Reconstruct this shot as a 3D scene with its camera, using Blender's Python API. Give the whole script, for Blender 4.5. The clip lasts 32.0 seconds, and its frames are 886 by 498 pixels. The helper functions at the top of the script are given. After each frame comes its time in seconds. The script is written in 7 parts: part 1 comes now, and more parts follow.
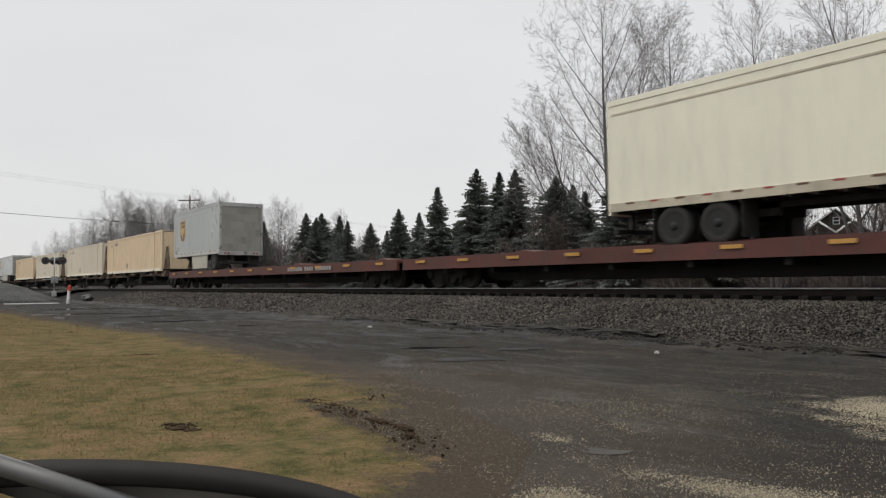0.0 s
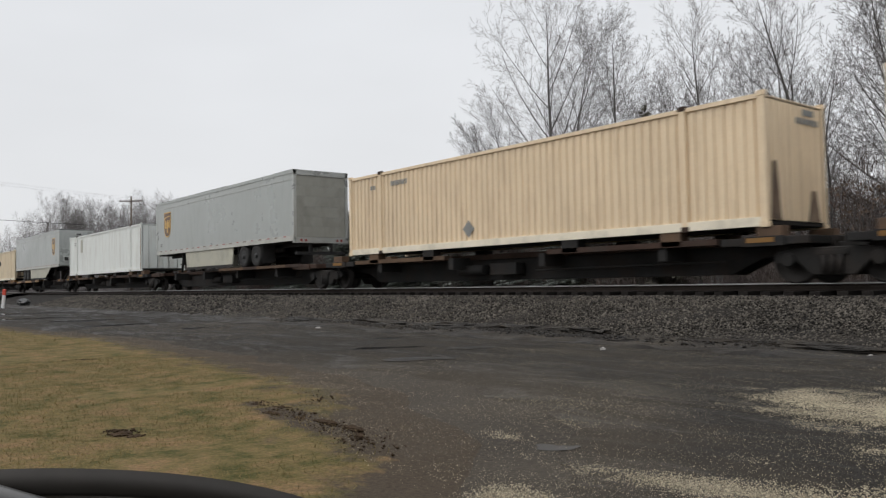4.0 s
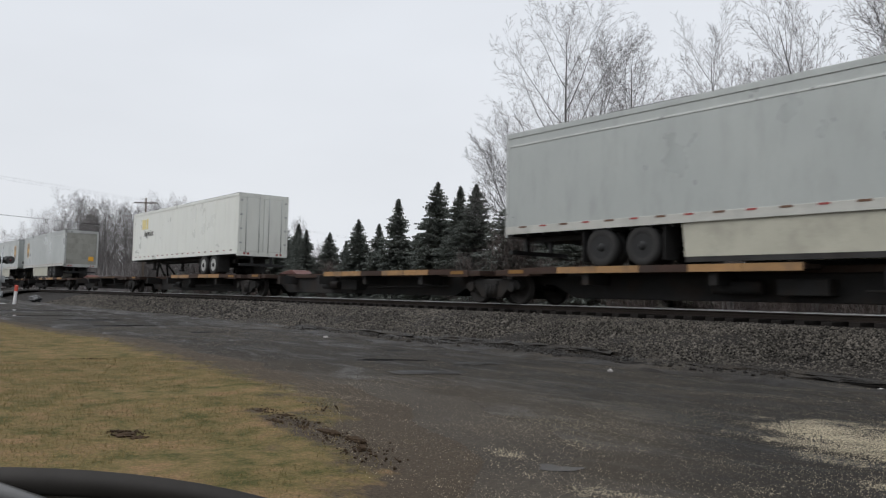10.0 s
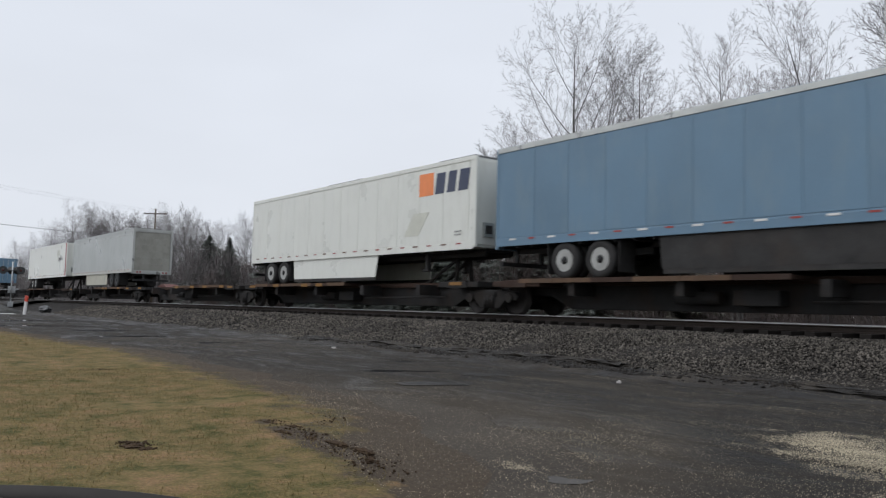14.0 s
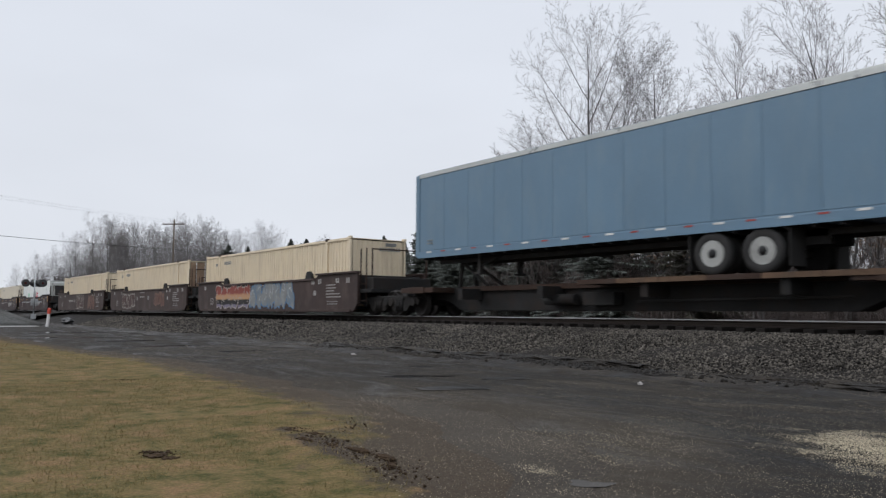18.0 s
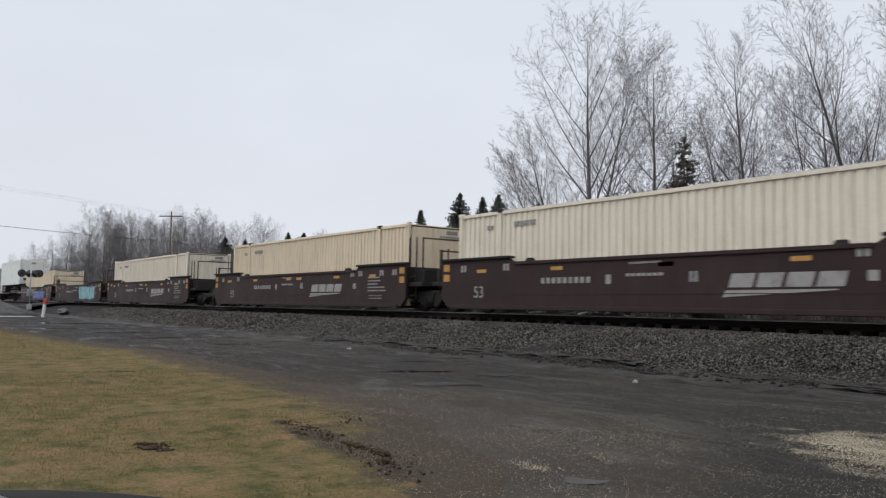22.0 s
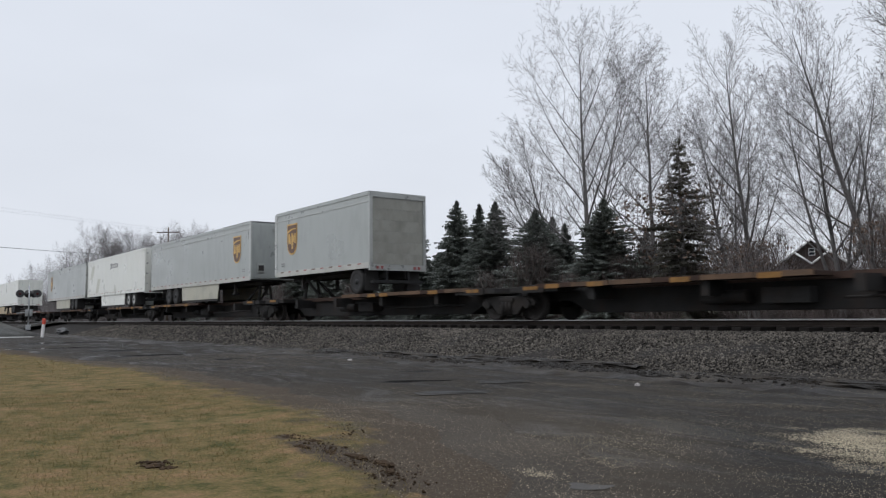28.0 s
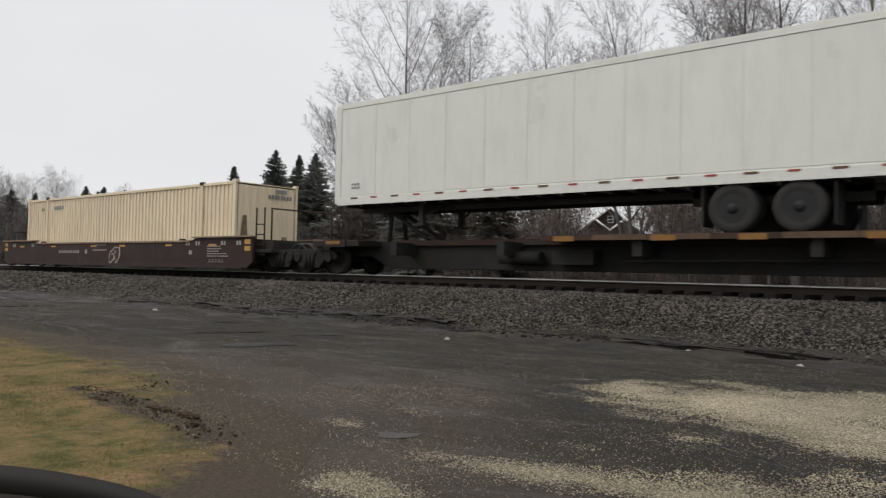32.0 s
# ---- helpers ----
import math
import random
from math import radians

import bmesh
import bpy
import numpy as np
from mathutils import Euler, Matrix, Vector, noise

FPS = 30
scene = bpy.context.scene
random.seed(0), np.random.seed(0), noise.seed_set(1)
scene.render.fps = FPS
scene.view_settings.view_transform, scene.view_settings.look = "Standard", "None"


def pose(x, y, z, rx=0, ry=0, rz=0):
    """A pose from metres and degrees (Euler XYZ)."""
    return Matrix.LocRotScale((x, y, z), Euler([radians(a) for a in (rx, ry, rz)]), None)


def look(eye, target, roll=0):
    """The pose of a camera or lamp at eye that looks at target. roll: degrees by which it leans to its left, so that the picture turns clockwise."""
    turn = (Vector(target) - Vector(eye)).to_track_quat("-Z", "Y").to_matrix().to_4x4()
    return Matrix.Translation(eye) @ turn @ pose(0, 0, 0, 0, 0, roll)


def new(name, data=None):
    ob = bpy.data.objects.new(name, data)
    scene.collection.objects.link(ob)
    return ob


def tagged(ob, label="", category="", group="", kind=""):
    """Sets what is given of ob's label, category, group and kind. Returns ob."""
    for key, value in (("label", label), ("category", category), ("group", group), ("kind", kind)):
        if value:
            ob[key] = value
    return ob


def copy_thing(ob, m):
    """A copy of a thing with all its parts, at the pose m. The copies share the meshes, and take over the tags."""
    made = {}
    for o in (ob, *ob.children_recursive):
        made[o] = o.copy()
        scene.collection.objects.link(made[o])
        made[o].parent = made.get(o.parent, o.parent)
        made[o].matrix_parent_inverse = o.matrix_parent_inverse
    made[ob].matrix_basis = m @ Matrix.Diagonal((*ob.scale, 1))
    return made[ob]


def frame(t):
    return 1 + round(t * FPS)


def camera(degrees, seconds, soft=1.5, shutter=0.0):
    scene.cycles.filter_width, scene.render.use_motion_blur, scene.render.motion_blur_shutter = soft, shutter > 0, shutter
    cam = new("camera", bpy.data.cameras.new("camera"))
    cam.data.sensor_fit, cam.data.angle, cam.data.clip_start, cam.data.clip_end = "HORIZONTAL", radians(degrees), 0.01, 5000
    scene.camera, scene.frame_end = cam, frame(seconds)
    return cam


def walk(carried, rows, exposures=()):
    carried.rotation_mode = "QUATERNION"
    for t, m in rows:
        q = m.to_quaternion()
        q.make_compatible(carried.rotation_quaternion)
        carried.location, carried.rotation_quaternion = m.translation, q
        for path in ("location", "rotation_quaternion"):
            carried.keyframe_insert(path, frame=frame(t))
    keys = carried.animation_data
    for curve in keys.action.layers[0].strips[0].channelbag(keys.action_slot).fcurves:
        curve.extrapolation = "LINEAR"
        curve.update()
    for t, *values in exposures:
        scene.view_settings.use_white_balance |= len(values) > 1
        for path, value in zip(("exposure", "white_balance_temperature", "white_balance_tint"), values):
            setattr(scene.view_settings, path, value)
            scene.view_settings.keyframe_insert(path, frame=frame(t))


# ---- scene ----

# ---- camera: held in one place beside the track, only turning ----
EYE = (0.0, 0.0, 1.1)
TURNS = (
    (0, 92.527, 0.439, 54.814), (0.5, 92.622, 0.203, 52.875), (1, 91.612, 0.403, 48.630), (1.5, 92.199, -0.589, 48.986),
    (2, 92.525, -0.650, 49.787), (2.5, 92.518, -0.245, 50.241), (4.5, 92.445, 1.241, 51.155), (5, 92.348, 0.268, 51.362),
    (5.5, 92.471, -1.384, 51.604), (6, 92.667, -2.076, 51.517), (6.5, 92.956, -2.314, 51.309), (7, 93.160, -2.232, 51.316),
    (7.5, 93.261, -2.030, 51.344), (8, 93.288, -2.040, 51.469), (8.5, 93.372, -2.151, 51.671), (9, 93.438, -1.961, 51.703),
    (9.5, 93.472, -1.621, 51.682), (10, 93.468, -1.340, 51.762), (10.5, 93.433, -1.246, 51.834), (11, 93.383, -1.200, 51.889),
    (11.5, 93.467, -1.206, 51.916), (12, 93.744, -1.245, 51.987), (12.5, 93.927, -1.183, 52.172), (13, 94.076, -1.253, 52.236),
    (13.5, 94.165, -1.282, 52.312), (14, 94.227, -1.390, 52.353), (14.5, 94.277, -1.513, 52.382), (16.5, 94.336, -0.692, 53.063),
    (17, 94.363, -0.441, 53.297), (17.5, 94.401, -0.295, 53.545), (18, 94.524, -0.291, 53.677), (18.5, 94.664, -0.306, 53.712),
    (19, 94.742, -0.295, 53.752), (19.5, 94.713, -0.310, 53.740), (20, 94.602, -0.478, 53.621), (20.5, 94.303, -0.678, 53.405),
    (21, 94.140, -0.924, 53.377), (21.5, 94.120, -1.067, 53.370), (22, 94.216, -1.036, 53.420), (22.5, 94.381, -0.967, 53.496),
    (23, 94.502, -0.973, 53.572), (23.5, 94.527, -0.903, 53.640), (24, 94.533, -0.731, 53.677), (24.5, 94.523, -0.662, 53.677),
    (25, 94.504, -0.641, 53.700), (25.5, 94.503, -0.547, 53.763), (27.5, 94.710, -0.007, 53.797), (28, 94.802, 0.643, 53.401),
    (28.5, 95.183, 0.189, 52.412), (29, 95.647, -1.057, 51.807), (29.5, 94.736, -1.485, 52.178), (30, 93.615, -1.314, 53.466),
    (30.5, 92.889, -1.496, 53.789), (31, 92.438, -1.715, 52.558), (31.5, 91.797, -1.492, 49.234), (32, 91.595, -1.182, 40.185),
)
cam = camera(58.5, 32.0, soft=1.25, shutter=0.12)
# the holder's arm rises a little and sinks again
RISE = ((0, 0.0), (9, 0.0), (12, 0.005), (17, 0.009), (21, 0.008), (25, 0.012), (27.5, 0.016), (29, 0.016), (30, 0.003), (31, 0.0), (32, 0.0))


def risen(t):
    for (ta, za), (tb, zb) in zip(RISE, RISE[1:]):
        if ta <= t <= tb:
            return za + (zb - za) * (t - ta) / (tb - ta)
    return 0.0


walk(cam, [(t, pose(EYE[0], EYE[1], EYE[2] + risen(t), rx, ry, rz)) for t, rx, ry, rz in TURNS],
     exposures=[(0, -0.06, 6700, 10), (1, 0.05, 6650, 10), (4, 0, 6550, 10), (10, 0, 6350, 10), (16, 0, 6150, 11), (19, -0.04, 6200, 11), (25, -0.04, 6200, 11), (27.5, 0, 6150, 11), (29, -0.08, 6150, 10.5), (30, 0, 6300, 10), (31, -0.03, 6450, 10), (32, 0, 6650, 10)])

# ---- overcast winter daylight ----
world = bpy.data.worlds.new("overcast_sky")
scene.world = world
world.use_nodes = True
wt = world.node_tree
wt.nodes.clear()


def wnode(kind, **values):
    n = wt.nodes.new(kind)
    for k, v in values.items():
        n.inputs[k].default_value = v
    return n


sky = wt.nodes.new("ShaderNodeTexSky")
sky.sky_type, sky.sun_disc = "NISHITA", False
sky.sun_elevation, sky.sun_rotation = radians(38), radians(200)
coord = wt.nodes.new("ShaderNodeTexCoord")
sep = wt.nodes.new("ShaderNodeSeparateXYZ")
wt.links.new(coord.outputs["Generated"], sep.inputs[0])
height = wt.nodes.new("ShaderNodeValToRGB")
height.color_ramp.elements[0].position, height.color_ramp.elements[0].color = 0.0, (0.80, 0.815, 0.835, 1)
height.color_ramp.elements[1].position, height.color_ramp.elements[1].color = 1.0, (1.75, 1.8, 1.9, 1)
mid = height.color_ramp.elements.new(0.42)
mid.color = (0.80, 0.825, 0.865, 1)
wt.links.new(sep.outputs["Z"], height.inputs[0])
stretch = wnode("ShaderNodeMapping", Scale=(1.0, 1.0, 3.0))
wt.links.new(coord.outputs["Generated"], stretch.inputs[0])
clouds = wnode("ShaderNodeTexNoise", Scale=1.6, Detail=4.0, Roughness=0.5)
wt.links.new(stretch.outputs[0], clouds.inputs["Vector"])
cloud_range = wnode("ShaderNodeMapRange")
cloud_range.inputs["To Min"].default_value, cloud_range.inputs["To Max"].default_value = 0.88, 1.12
wt.links.new(clouds.outputs["Fac"], cloud_range.inputs["Value"])
layer = wt.nodes.new("ShaderNodeVectorMath")
layer.operation = "SCALE"
wt.links.new(height.outputs[0], layer.inputs[0])
wt.links.new(cloud_range.outputs[0], layer.inputs["Scale"])
back_blue = wnode("ShaderNodeBackground", Strength=0.05)
back_grey = wnode("ShaderNodeBackground", Strength=1.0)
wt.links.new(sky.outputs[0], back_blue.inputs[0])
wt.links.new(layer.outputs[0], back_grey.inputs[0])
veil = wnode("ShaderNodeMixShader")
veil.inputs[0].default_value = 0.96
wt.links.new(back_blue.outputs[0], veil.inputs[1])
wt.links.new(back_grey.outputs[0], veil.inputs[2])
out = wt.nodes.new("ShaderNodeOutputWorld")
wt.links.new(veil.outputs[0], out.inputs[0])

sun = new("sun", bpy.data.lights.new("sun", "SUN"))
sun.data.energy, sun.data.angle, sun.data.color = 1.1, radians(40), (1.0, 0.97, 0.93)
sun.matrix_world = look((0, 0, 0), (0.5, 0.65, -0.75))

# ---- materials ----
def socket(tree, kind, links=(), **values):
    n = tree.nodes.new(kind)
    for k, v in values.items():
        n.inputs[k.replace("_", " ")].default_value = v
    for key, source in links:
        tree.links.new(source, n.inputs[key])
    return n


def shade(colour, k):
    return (min(1, colour[0] * k), min(1, colour[1] * k), min(1, colour[2] * k), 1)


def mat(name, colour, rough=0.6, metal=0.0, var=0.12, scale=1.5, fine=40.0, grain=0.06, bump=0.1, stain=None, amount=0.3,
        streak=1.0, stain_scale=1.2, island=0.0, gloss_var=0.12, spec=0.5, bump_dist=0.01, fade=None):
    """Paint, metal or earth: a base colour that drifts at a large scale, a fine grain, stains (streak > 1 draws them out downwards) and relief."""
    m = bpy.data.materials.new(name)
    m.use_nodes = True
    t = m.node_tree
    t.nodes.clear()
    tc = t.nodes.new("ShaderNodeTexCoord")
    info = t.nodes.new("ShaderNodeObjectInfo")
    jump = t.nodes.new("ShaderNodeVectorMath")
    jump.operation = "MULTIPLY_ADD"
    t.links.new(info.outputs["Random"], jump.inputs[0])
    jump.inputs[1].default_value = (37.0, 53.0, 11.0)
    t.links.new(tc.outputs["Object"], jump.inputs[2])
    big = socket(t, "ShaderNodeTexNoise", [("Vector", jump.outputs[0])], Scale=scale, Detail=4.0, Roughness=0.6)
    small = socket(t, "ShaderNodeTexNoise", [("Vector", jump.outputs[0])], Scale=fine, Detail=3.0, Roughness=0.6)
    drift = t.nodes.new("ShaderNodeValToRGB")
    drift.color_ramp.elements[0].position, drift.color_ramp.elements[0].color = 0.3, shade(colour, 1 - var)
    drift.color_ramp.elements[1].position, drift.color_ramp.elements[1].color = 0.7, shade(colour, 1 + var)
    t.links.new(big.outputs["Fac"], drift.inputs[0])
    grainy = socket(t, "ShaderNodeMapRange", [("Value", small.outputs["Fac"])], From_Min=0.25, From_Max=0.75, To_Min=1 - grain, To_Max=1 + grain)
    tone = t.nodes.new("ShaderNodeVectorMath")
    tone.operation = "SCALE"
    t.links.new(drift.outputs[0], tone.inputs[0])
    t.links.new(grainy.outputs[0], tone.inputs["Scale"])
    base = tone.outputs[0]
    if island:
        geo = t.nodes.new("ShaderNodeNewGeometry")
        vary = socket(t, "ShaderNodeMapRange", [("Value", geo.outputs["Random Per Island"])], To_Min=1 - island, To_Max=1 + island)
        tone2 = t.nodes.new("ShaderNodeVectorMath")
        tone2.operation = "SCALE"
        t.links.new(base, tone2.inputs[0])
        t.links.new(vary.outputs[0], tone2.inputs["Scale"])
        base = tone2.outputs[0]
    if stain:
        squeeze = socket(t, "ShaderNodeMapping", [("Vector", jump.outputs[0])], Scale=(streak, streak, 1.0))
        blot = socket(t, "ShaderNodeTexNoise", [("Vector", squeeze.outputs[0])], Scale=stain_scale, Detail=6.0, Roughness=0.65)
        edge = socket(t, "ShaderNodeMapRange", [("Value", blot.outputs["Fac"])], From_Min=0.48, From_Max=0.72, To_Min=0.0, To_Max=amount)
        mix = t.nodes.new("ShaderNodeMix")
        mix.data_type = "RGBA"
        t.links.new(edge.outputs[0], mix.inputs["Factor"])
        t.links.new(base, mix.inputs["A"])
        mix.inputs["B"].default_value = (*stain, 1)
        base = mix.outputs["Result"]
    for attr, cover, grade, lo, hi in fade or ():
        worn = t.nodes.new("ShaderNodeAttribute")
        worn.attribute_name = attr
        ragged = socket(t, "ShaderNodeTexNoise", [("Vector", jump.outputs[0])], Scale=grade, Detail=8.0, Roughness=0.75)
        total = socket(t, "ShaderNodeMath", [(0, ragged.outputs["Fac"]), (1, worn.outputs["Fac"])])
        total.operation = "ADD"
        rise = socket(t, "ShaderNodeMapRange", [("Value", total.outputs[0])], From_Min=lo, From_Max=hi)
        mix2 = t.nodes.new("ShaderNodeMix")
        mix2.data_type = "RGBA"
        t.links.new(rise.outputs[0], mix2.inputs["Factor"])
        t.links.new(base, mix2.inputs["A"])
        mix2.inputs["B"].default_value = (*cover, 1)
        base = mix2.outputs["Result"]
    bsdf = socket(t, "ShaderNodeBsdfPrincipled", [("Base Color", base)], Metallic=metal, Specular_IOR_Level=spec)
    gloss = socket(t, "ShaderNodeMapRange", [("Value", big.outputs["Fac"])], From_Min=0.3, From_Max=0.7,
                   To_Min=max(0.03, rough - gloss_var), To_Max=min(1, rough + gloss_var))
    t.links.new(gloss.outputs[0], bsdf.inputs["Roughness"])
    if bump:
        relief = socket(t, "ShaderNodeBump", [("Height", small.outputs["Fac"])], Strength=bump, Distance=bump_dist)
        t.links.new(relief.outputs[0], bsdf.inputs["Normal"])
    o = t.nodes.new("ShaderNodeOutputMaterial")
    t.links.new(bsdf.outputs[0], o.inputs[0])
    return m


RUST = (0.11, 0.045, 0.02)
GRIME = (0.05, 0.045, 0.04)
M = {}
M["grey_paint"] = mat("grey_trailer_paint", (0.355, 0.372, 0.355), 0.35, 0.25, 0.05, 0.5, 30, 0.03, 0.03, GRIME, 0.16, 4.0, 0.7)
M["grey_rail"] = mat("grey_aluminium_rail", (0.42, 0.43, 0.41), 0.35, 0.5, 0.08, 2.0, 30, 0.05, 0.03, GRIME, 0.2)
M["pale_rail"] = mat("pale_trailer_bottom_rail", (0.43, 0.425, 0.385), 0.45, 0.0, 0.08, 2.0, 30, 0.05, 0.03, GRIME, 0.3)
# road dirt and the rear face's shade, both mixed into the door colour
M["roll_door"] = mat("shaded_dirty_roll_door", (0.265, 0.262, 0.228), 0.55, 0.0, 0.12, 0.8, 25, 0.05, 0.03, GRIME, 0.35, 2.0, 0.8)
M["roof_dirt"] = mat("dark_roof_rail", (0.12, 0.12, 0.12), 0.6, 0.2, 0.3, 0.6, 20, 0.1, 0.05, (0.4, 0.4, 0.38), 0.6, 1.0, 0.5)
M["dusty_tan"] = mat("dusty_tan_rail_paint", (0.46, 0.41, 0.31), 0.6, 0.0, 0.1, 1.0, 25, 0.06, 0.03, GRIME, 0.4, 1.0, 1.5)
M["skirt"] = mat("grey_side_skirt", (0.40, 0.385, 0.31), 0.5, 0.0, 0.08, 1.0, 30, 0.04, 0.03, GRIME, 0.3)
M["white_paint"] = mat("white_trailer_paint", (0.64, 0.645, 0.59), 0.35, 0.0, 0.04, 0.5, 30, 0.03, 0.03, (0.30, 0.28, 0.24), 0.16, 5.0, 0.6)
M["cream_paint"] = mat("cream_trailer_paint", (0.74, 0.71, 0.57), 0.4, 0.0, 0.04, 0.5, 30, 0.03, 0.03, (0.30, 0.26, 0.2), 0.16, 5.0, 0.6)
M["blue_paint"] = mat("faded_blue_paint", (0.102, 0.178, 0.250), 0.45, 0.0, 0.10, 0.4, 30, 0.04, 0.03, (0.17, 0.23, 0.26), 0.35, 3.0, 0.6)
M["blue_dark"] = mat("blue_nose_paint", (0.07, 0.16, 0.26), 0.45, 0.0, 0.1, 0.6, 30, 0.04, 0.03)
M["cream_rail"] = mat("pale_cream_rail_paint", (0.74, 0.67, 0.53), 0.55, 0.0, 0.08, 1.0, 25, 0.05, 0.03, GRIME, 0.35, 1.0, 1.5)
M["tan_paint"] = mat("tan_container_paint", (0.69, 0.58, 0.41), 0.5, 0.0, 0.06, 0.4, 25, 0.05, 0.04, (0.22, 0.13, 0.07), 0.30, 7.0, 0.6)
M["orange_paint"] = mat("orange_tan_container_paint", (0.72, 0.57, 0.385), 0.5, 0.0, 0.06, 0.4, 25, 0.05, 0.04, (0.25, 0.14, 0.07), 0.30, 7.0, 0.6)
M["pale_paint"] = mat("pale_cream_container_paint", (0.70, 0.63, 0.50), 0.5, 0.0, 0.06, 0.4, 25, 0.05, 0.04, (0.25, 0.18, 0.11), 0.30, 7.0, 0.6)
M["white_box"] = mat("white_container_paint", (0.68, 0.70, 0.665), 0.5, 0.0, 0.05, 0.5, 25, 0.04, 0.04, (0.26, 0.17, 0.11), 0.30, 8.0, 0.5)
M["rust_door"] = mat("rusty_brown_door", (0.20, 0.13, 0.08), 0.7, 0.0, 0.25, 1.2, 25, 0.1, 0.1, (0.4, 0.3, 0.2), 0.4)
M["well_brown"] = mat("oxide_brown_wagon_paint", (0.030, 0.0165, 0.0155), 0.6, 0.0, 0.2, 0.5, 25, 0.08, 0.05, (0.06, 0.04, 0.035), 0.35, 2.5, 0.8, spec=0.2)
M["soot"] = mat("soot_and_rust_stain", (0.13, 0.088, 0.06), 0.8, 0.0, 0.4, 2.0, 25, 0.2, 0.05, (0.40, 0.31, 0.21), 0.9, 2.0, 1.6)
M["well_dusty"] = mat("dusty_faded_brown_wagon_paint", (0.052, 0.036, 0.032), 0.7, 0.0, 0.25, 0.5, 25, 0.1, 0.05, (0.115, 0.085, 0.075), 0.5, 2.0, 0.7, spec=0.2)
M["red_flat"] = mat("red_brown_flat_wagon_paint", (0.095, 0.036, 0.029), 0.6, 0.0, 0.25, 0.5, 25, 0.08, 0.05, GRIME, 0.55, 2.0, 0.9, spec=0.25)
M["spine_dark"] = mat("grimy_dark_steel", (0.027, 0.0262, 0.0255), 0.75, 0.0, 0.3, 1.0, 25, 0.15, 0.08, (0.04, 0.025, 0.017), 0.5, spec=0.1)
M["spine_brown"] = mat("rusty_brown_steel", (0.048, 0.030, 0.023), 0.75, 0.0, 0.3, 1.0, 25, 0.15, 0.08, GRIME, 0.6, spec=0.12)
M["spine_yellow"] = mat("worn_yellow_steel", (0.27, 0.148, 0.055), 0.6, 0.0, 0.25, 0.8, 25, 0.12, 0.06, GRIME, 0.85, 1.0, 0.9)
M["deck_rust"] = mat("rusty_tan_deck_edge", (0.105, 0.068, 0.045), 0.8, 0.0, 0.3, 1.0, 25, 0.15, 0.08, GRIME, 0.6, spec=0.12)
M["dull_yellow"] = mat("dull_dirty_yellow_paint", (0.22, 0.115, 0.035), 0.7, 0.0, 0.3, 2.0, 25, 0.15, 0.03, GRIME, 0.6, 1.0, 2.0, spec=0.2)
M["truck_iron"] = mat("grimy_cast_iron", (0.022, 0.021, 0.020), 0.8, 0.0, 0.3, 3.0, 40, 0.15, 0.1, (0.045, 0.033, 0.025), 0.4, spec=0.12)
M["wheel_steel"] = mat("worn_wheel_steel", (0.032, 0.029, 0.027), 0.65, 0.1, 0.2, 5.0, 40, 0.1, 0.05, spec=0.15)
M["tyre"] = mat("black_tyre_rubber", (0.034, 0.033, 0.032), 0.85, 0.0, 0.25, 3.0, 50, 0.15, 0.1, (0.04, 0.037, 0.033), 0.25, spec=0.15)
M["rim_white"] = mat("white_steel_rim", (0.32, 0.32, 0.30), 0.4, 0.1, 0.1, 4.0, 40, 0.05, 0.05, GRIME, 0.5)
M["rim_dark"] = mat("dark_steel_rim", (0.025, 0.025, 0.025), 0.5, 0.3, 0.2, 4.0, 40, 0.08, 0.05, spec=0.2)
M["under"] = mat("black_chassis_steel", (0.038, 0.037, 0.036), 0.7, 0.0, 0.3, 2.0, 40, 0.15, 0.08, (0.06, 0.045, 0.035), 0.4, spec=0.1)
M["yellow_mark"] = mat("yellow_reflective_mark", (0.70, 0.36, 0.03), 0.45, 0.0, 0.15, 3.0, 40, 0.05, 0.0, GRIME, 0.4)
M["red_mark"] = mat("red_reflective_mark", (0.26, 0.035, 0.03), 0.4, 0.0, 0.1, 3.0, 40, 0.05, 0.0)
M["white_mark"] = mat("white_painted_mark", (0.62, 0.61, 0.58), 0.5, 0.0, 0.1, 3.0, 40, 0.06, 0.0, GRIME, 0.4)
M["dim_mark"] = mat("dusty_white_lettering", (0.30, 0.285, 0.265), 0.6, 0.0, 0.2, 3.0, 40, 0.1, 0.0, GRIME, 0.7, 1.0, 3.0)
M["worn_yellow"] = mat("dusty_yellow_reflector", (0.48, 0.25, 0.05), 0.6, 0.0, 0.25, 3.0, 40, 0.1, 0.0, GRIME, 0.7, 1.0, 3.0)
M["dark_mark"] = mat("dark_grey_lettering_paint", (0.085, 0.083, 0.080), 0.5, 0.0, 0.15, 3.0, 40, 0.06, 0.0)
M["pale_yellow"] = mat("faded_pale_yellow_paint", (0.66, 0.55, 0.24), 0.5, 0.0, 0.15, 3.0, 40, 0.06, 0.0)
M["grey_mark"] = mat("grey_painted_mark", (0.20, 0.20, 0.19), 0.5, 0.0, 0.15, 3.0, 40, 0.06, 0.0)
M["faint_mark"] = mat("faint_ghost_mark", (0.50, 0.50, 0.43), 0.5, 0.0, 0.08, 3.0, 40, 0.06, 0.0)
M["logo_brown"] = mat("brown_badge_paint", (0.10, 0.045, 0.02), 0.4, 0.0, 0.1, 3.0, 40, 0.05, 0.0)
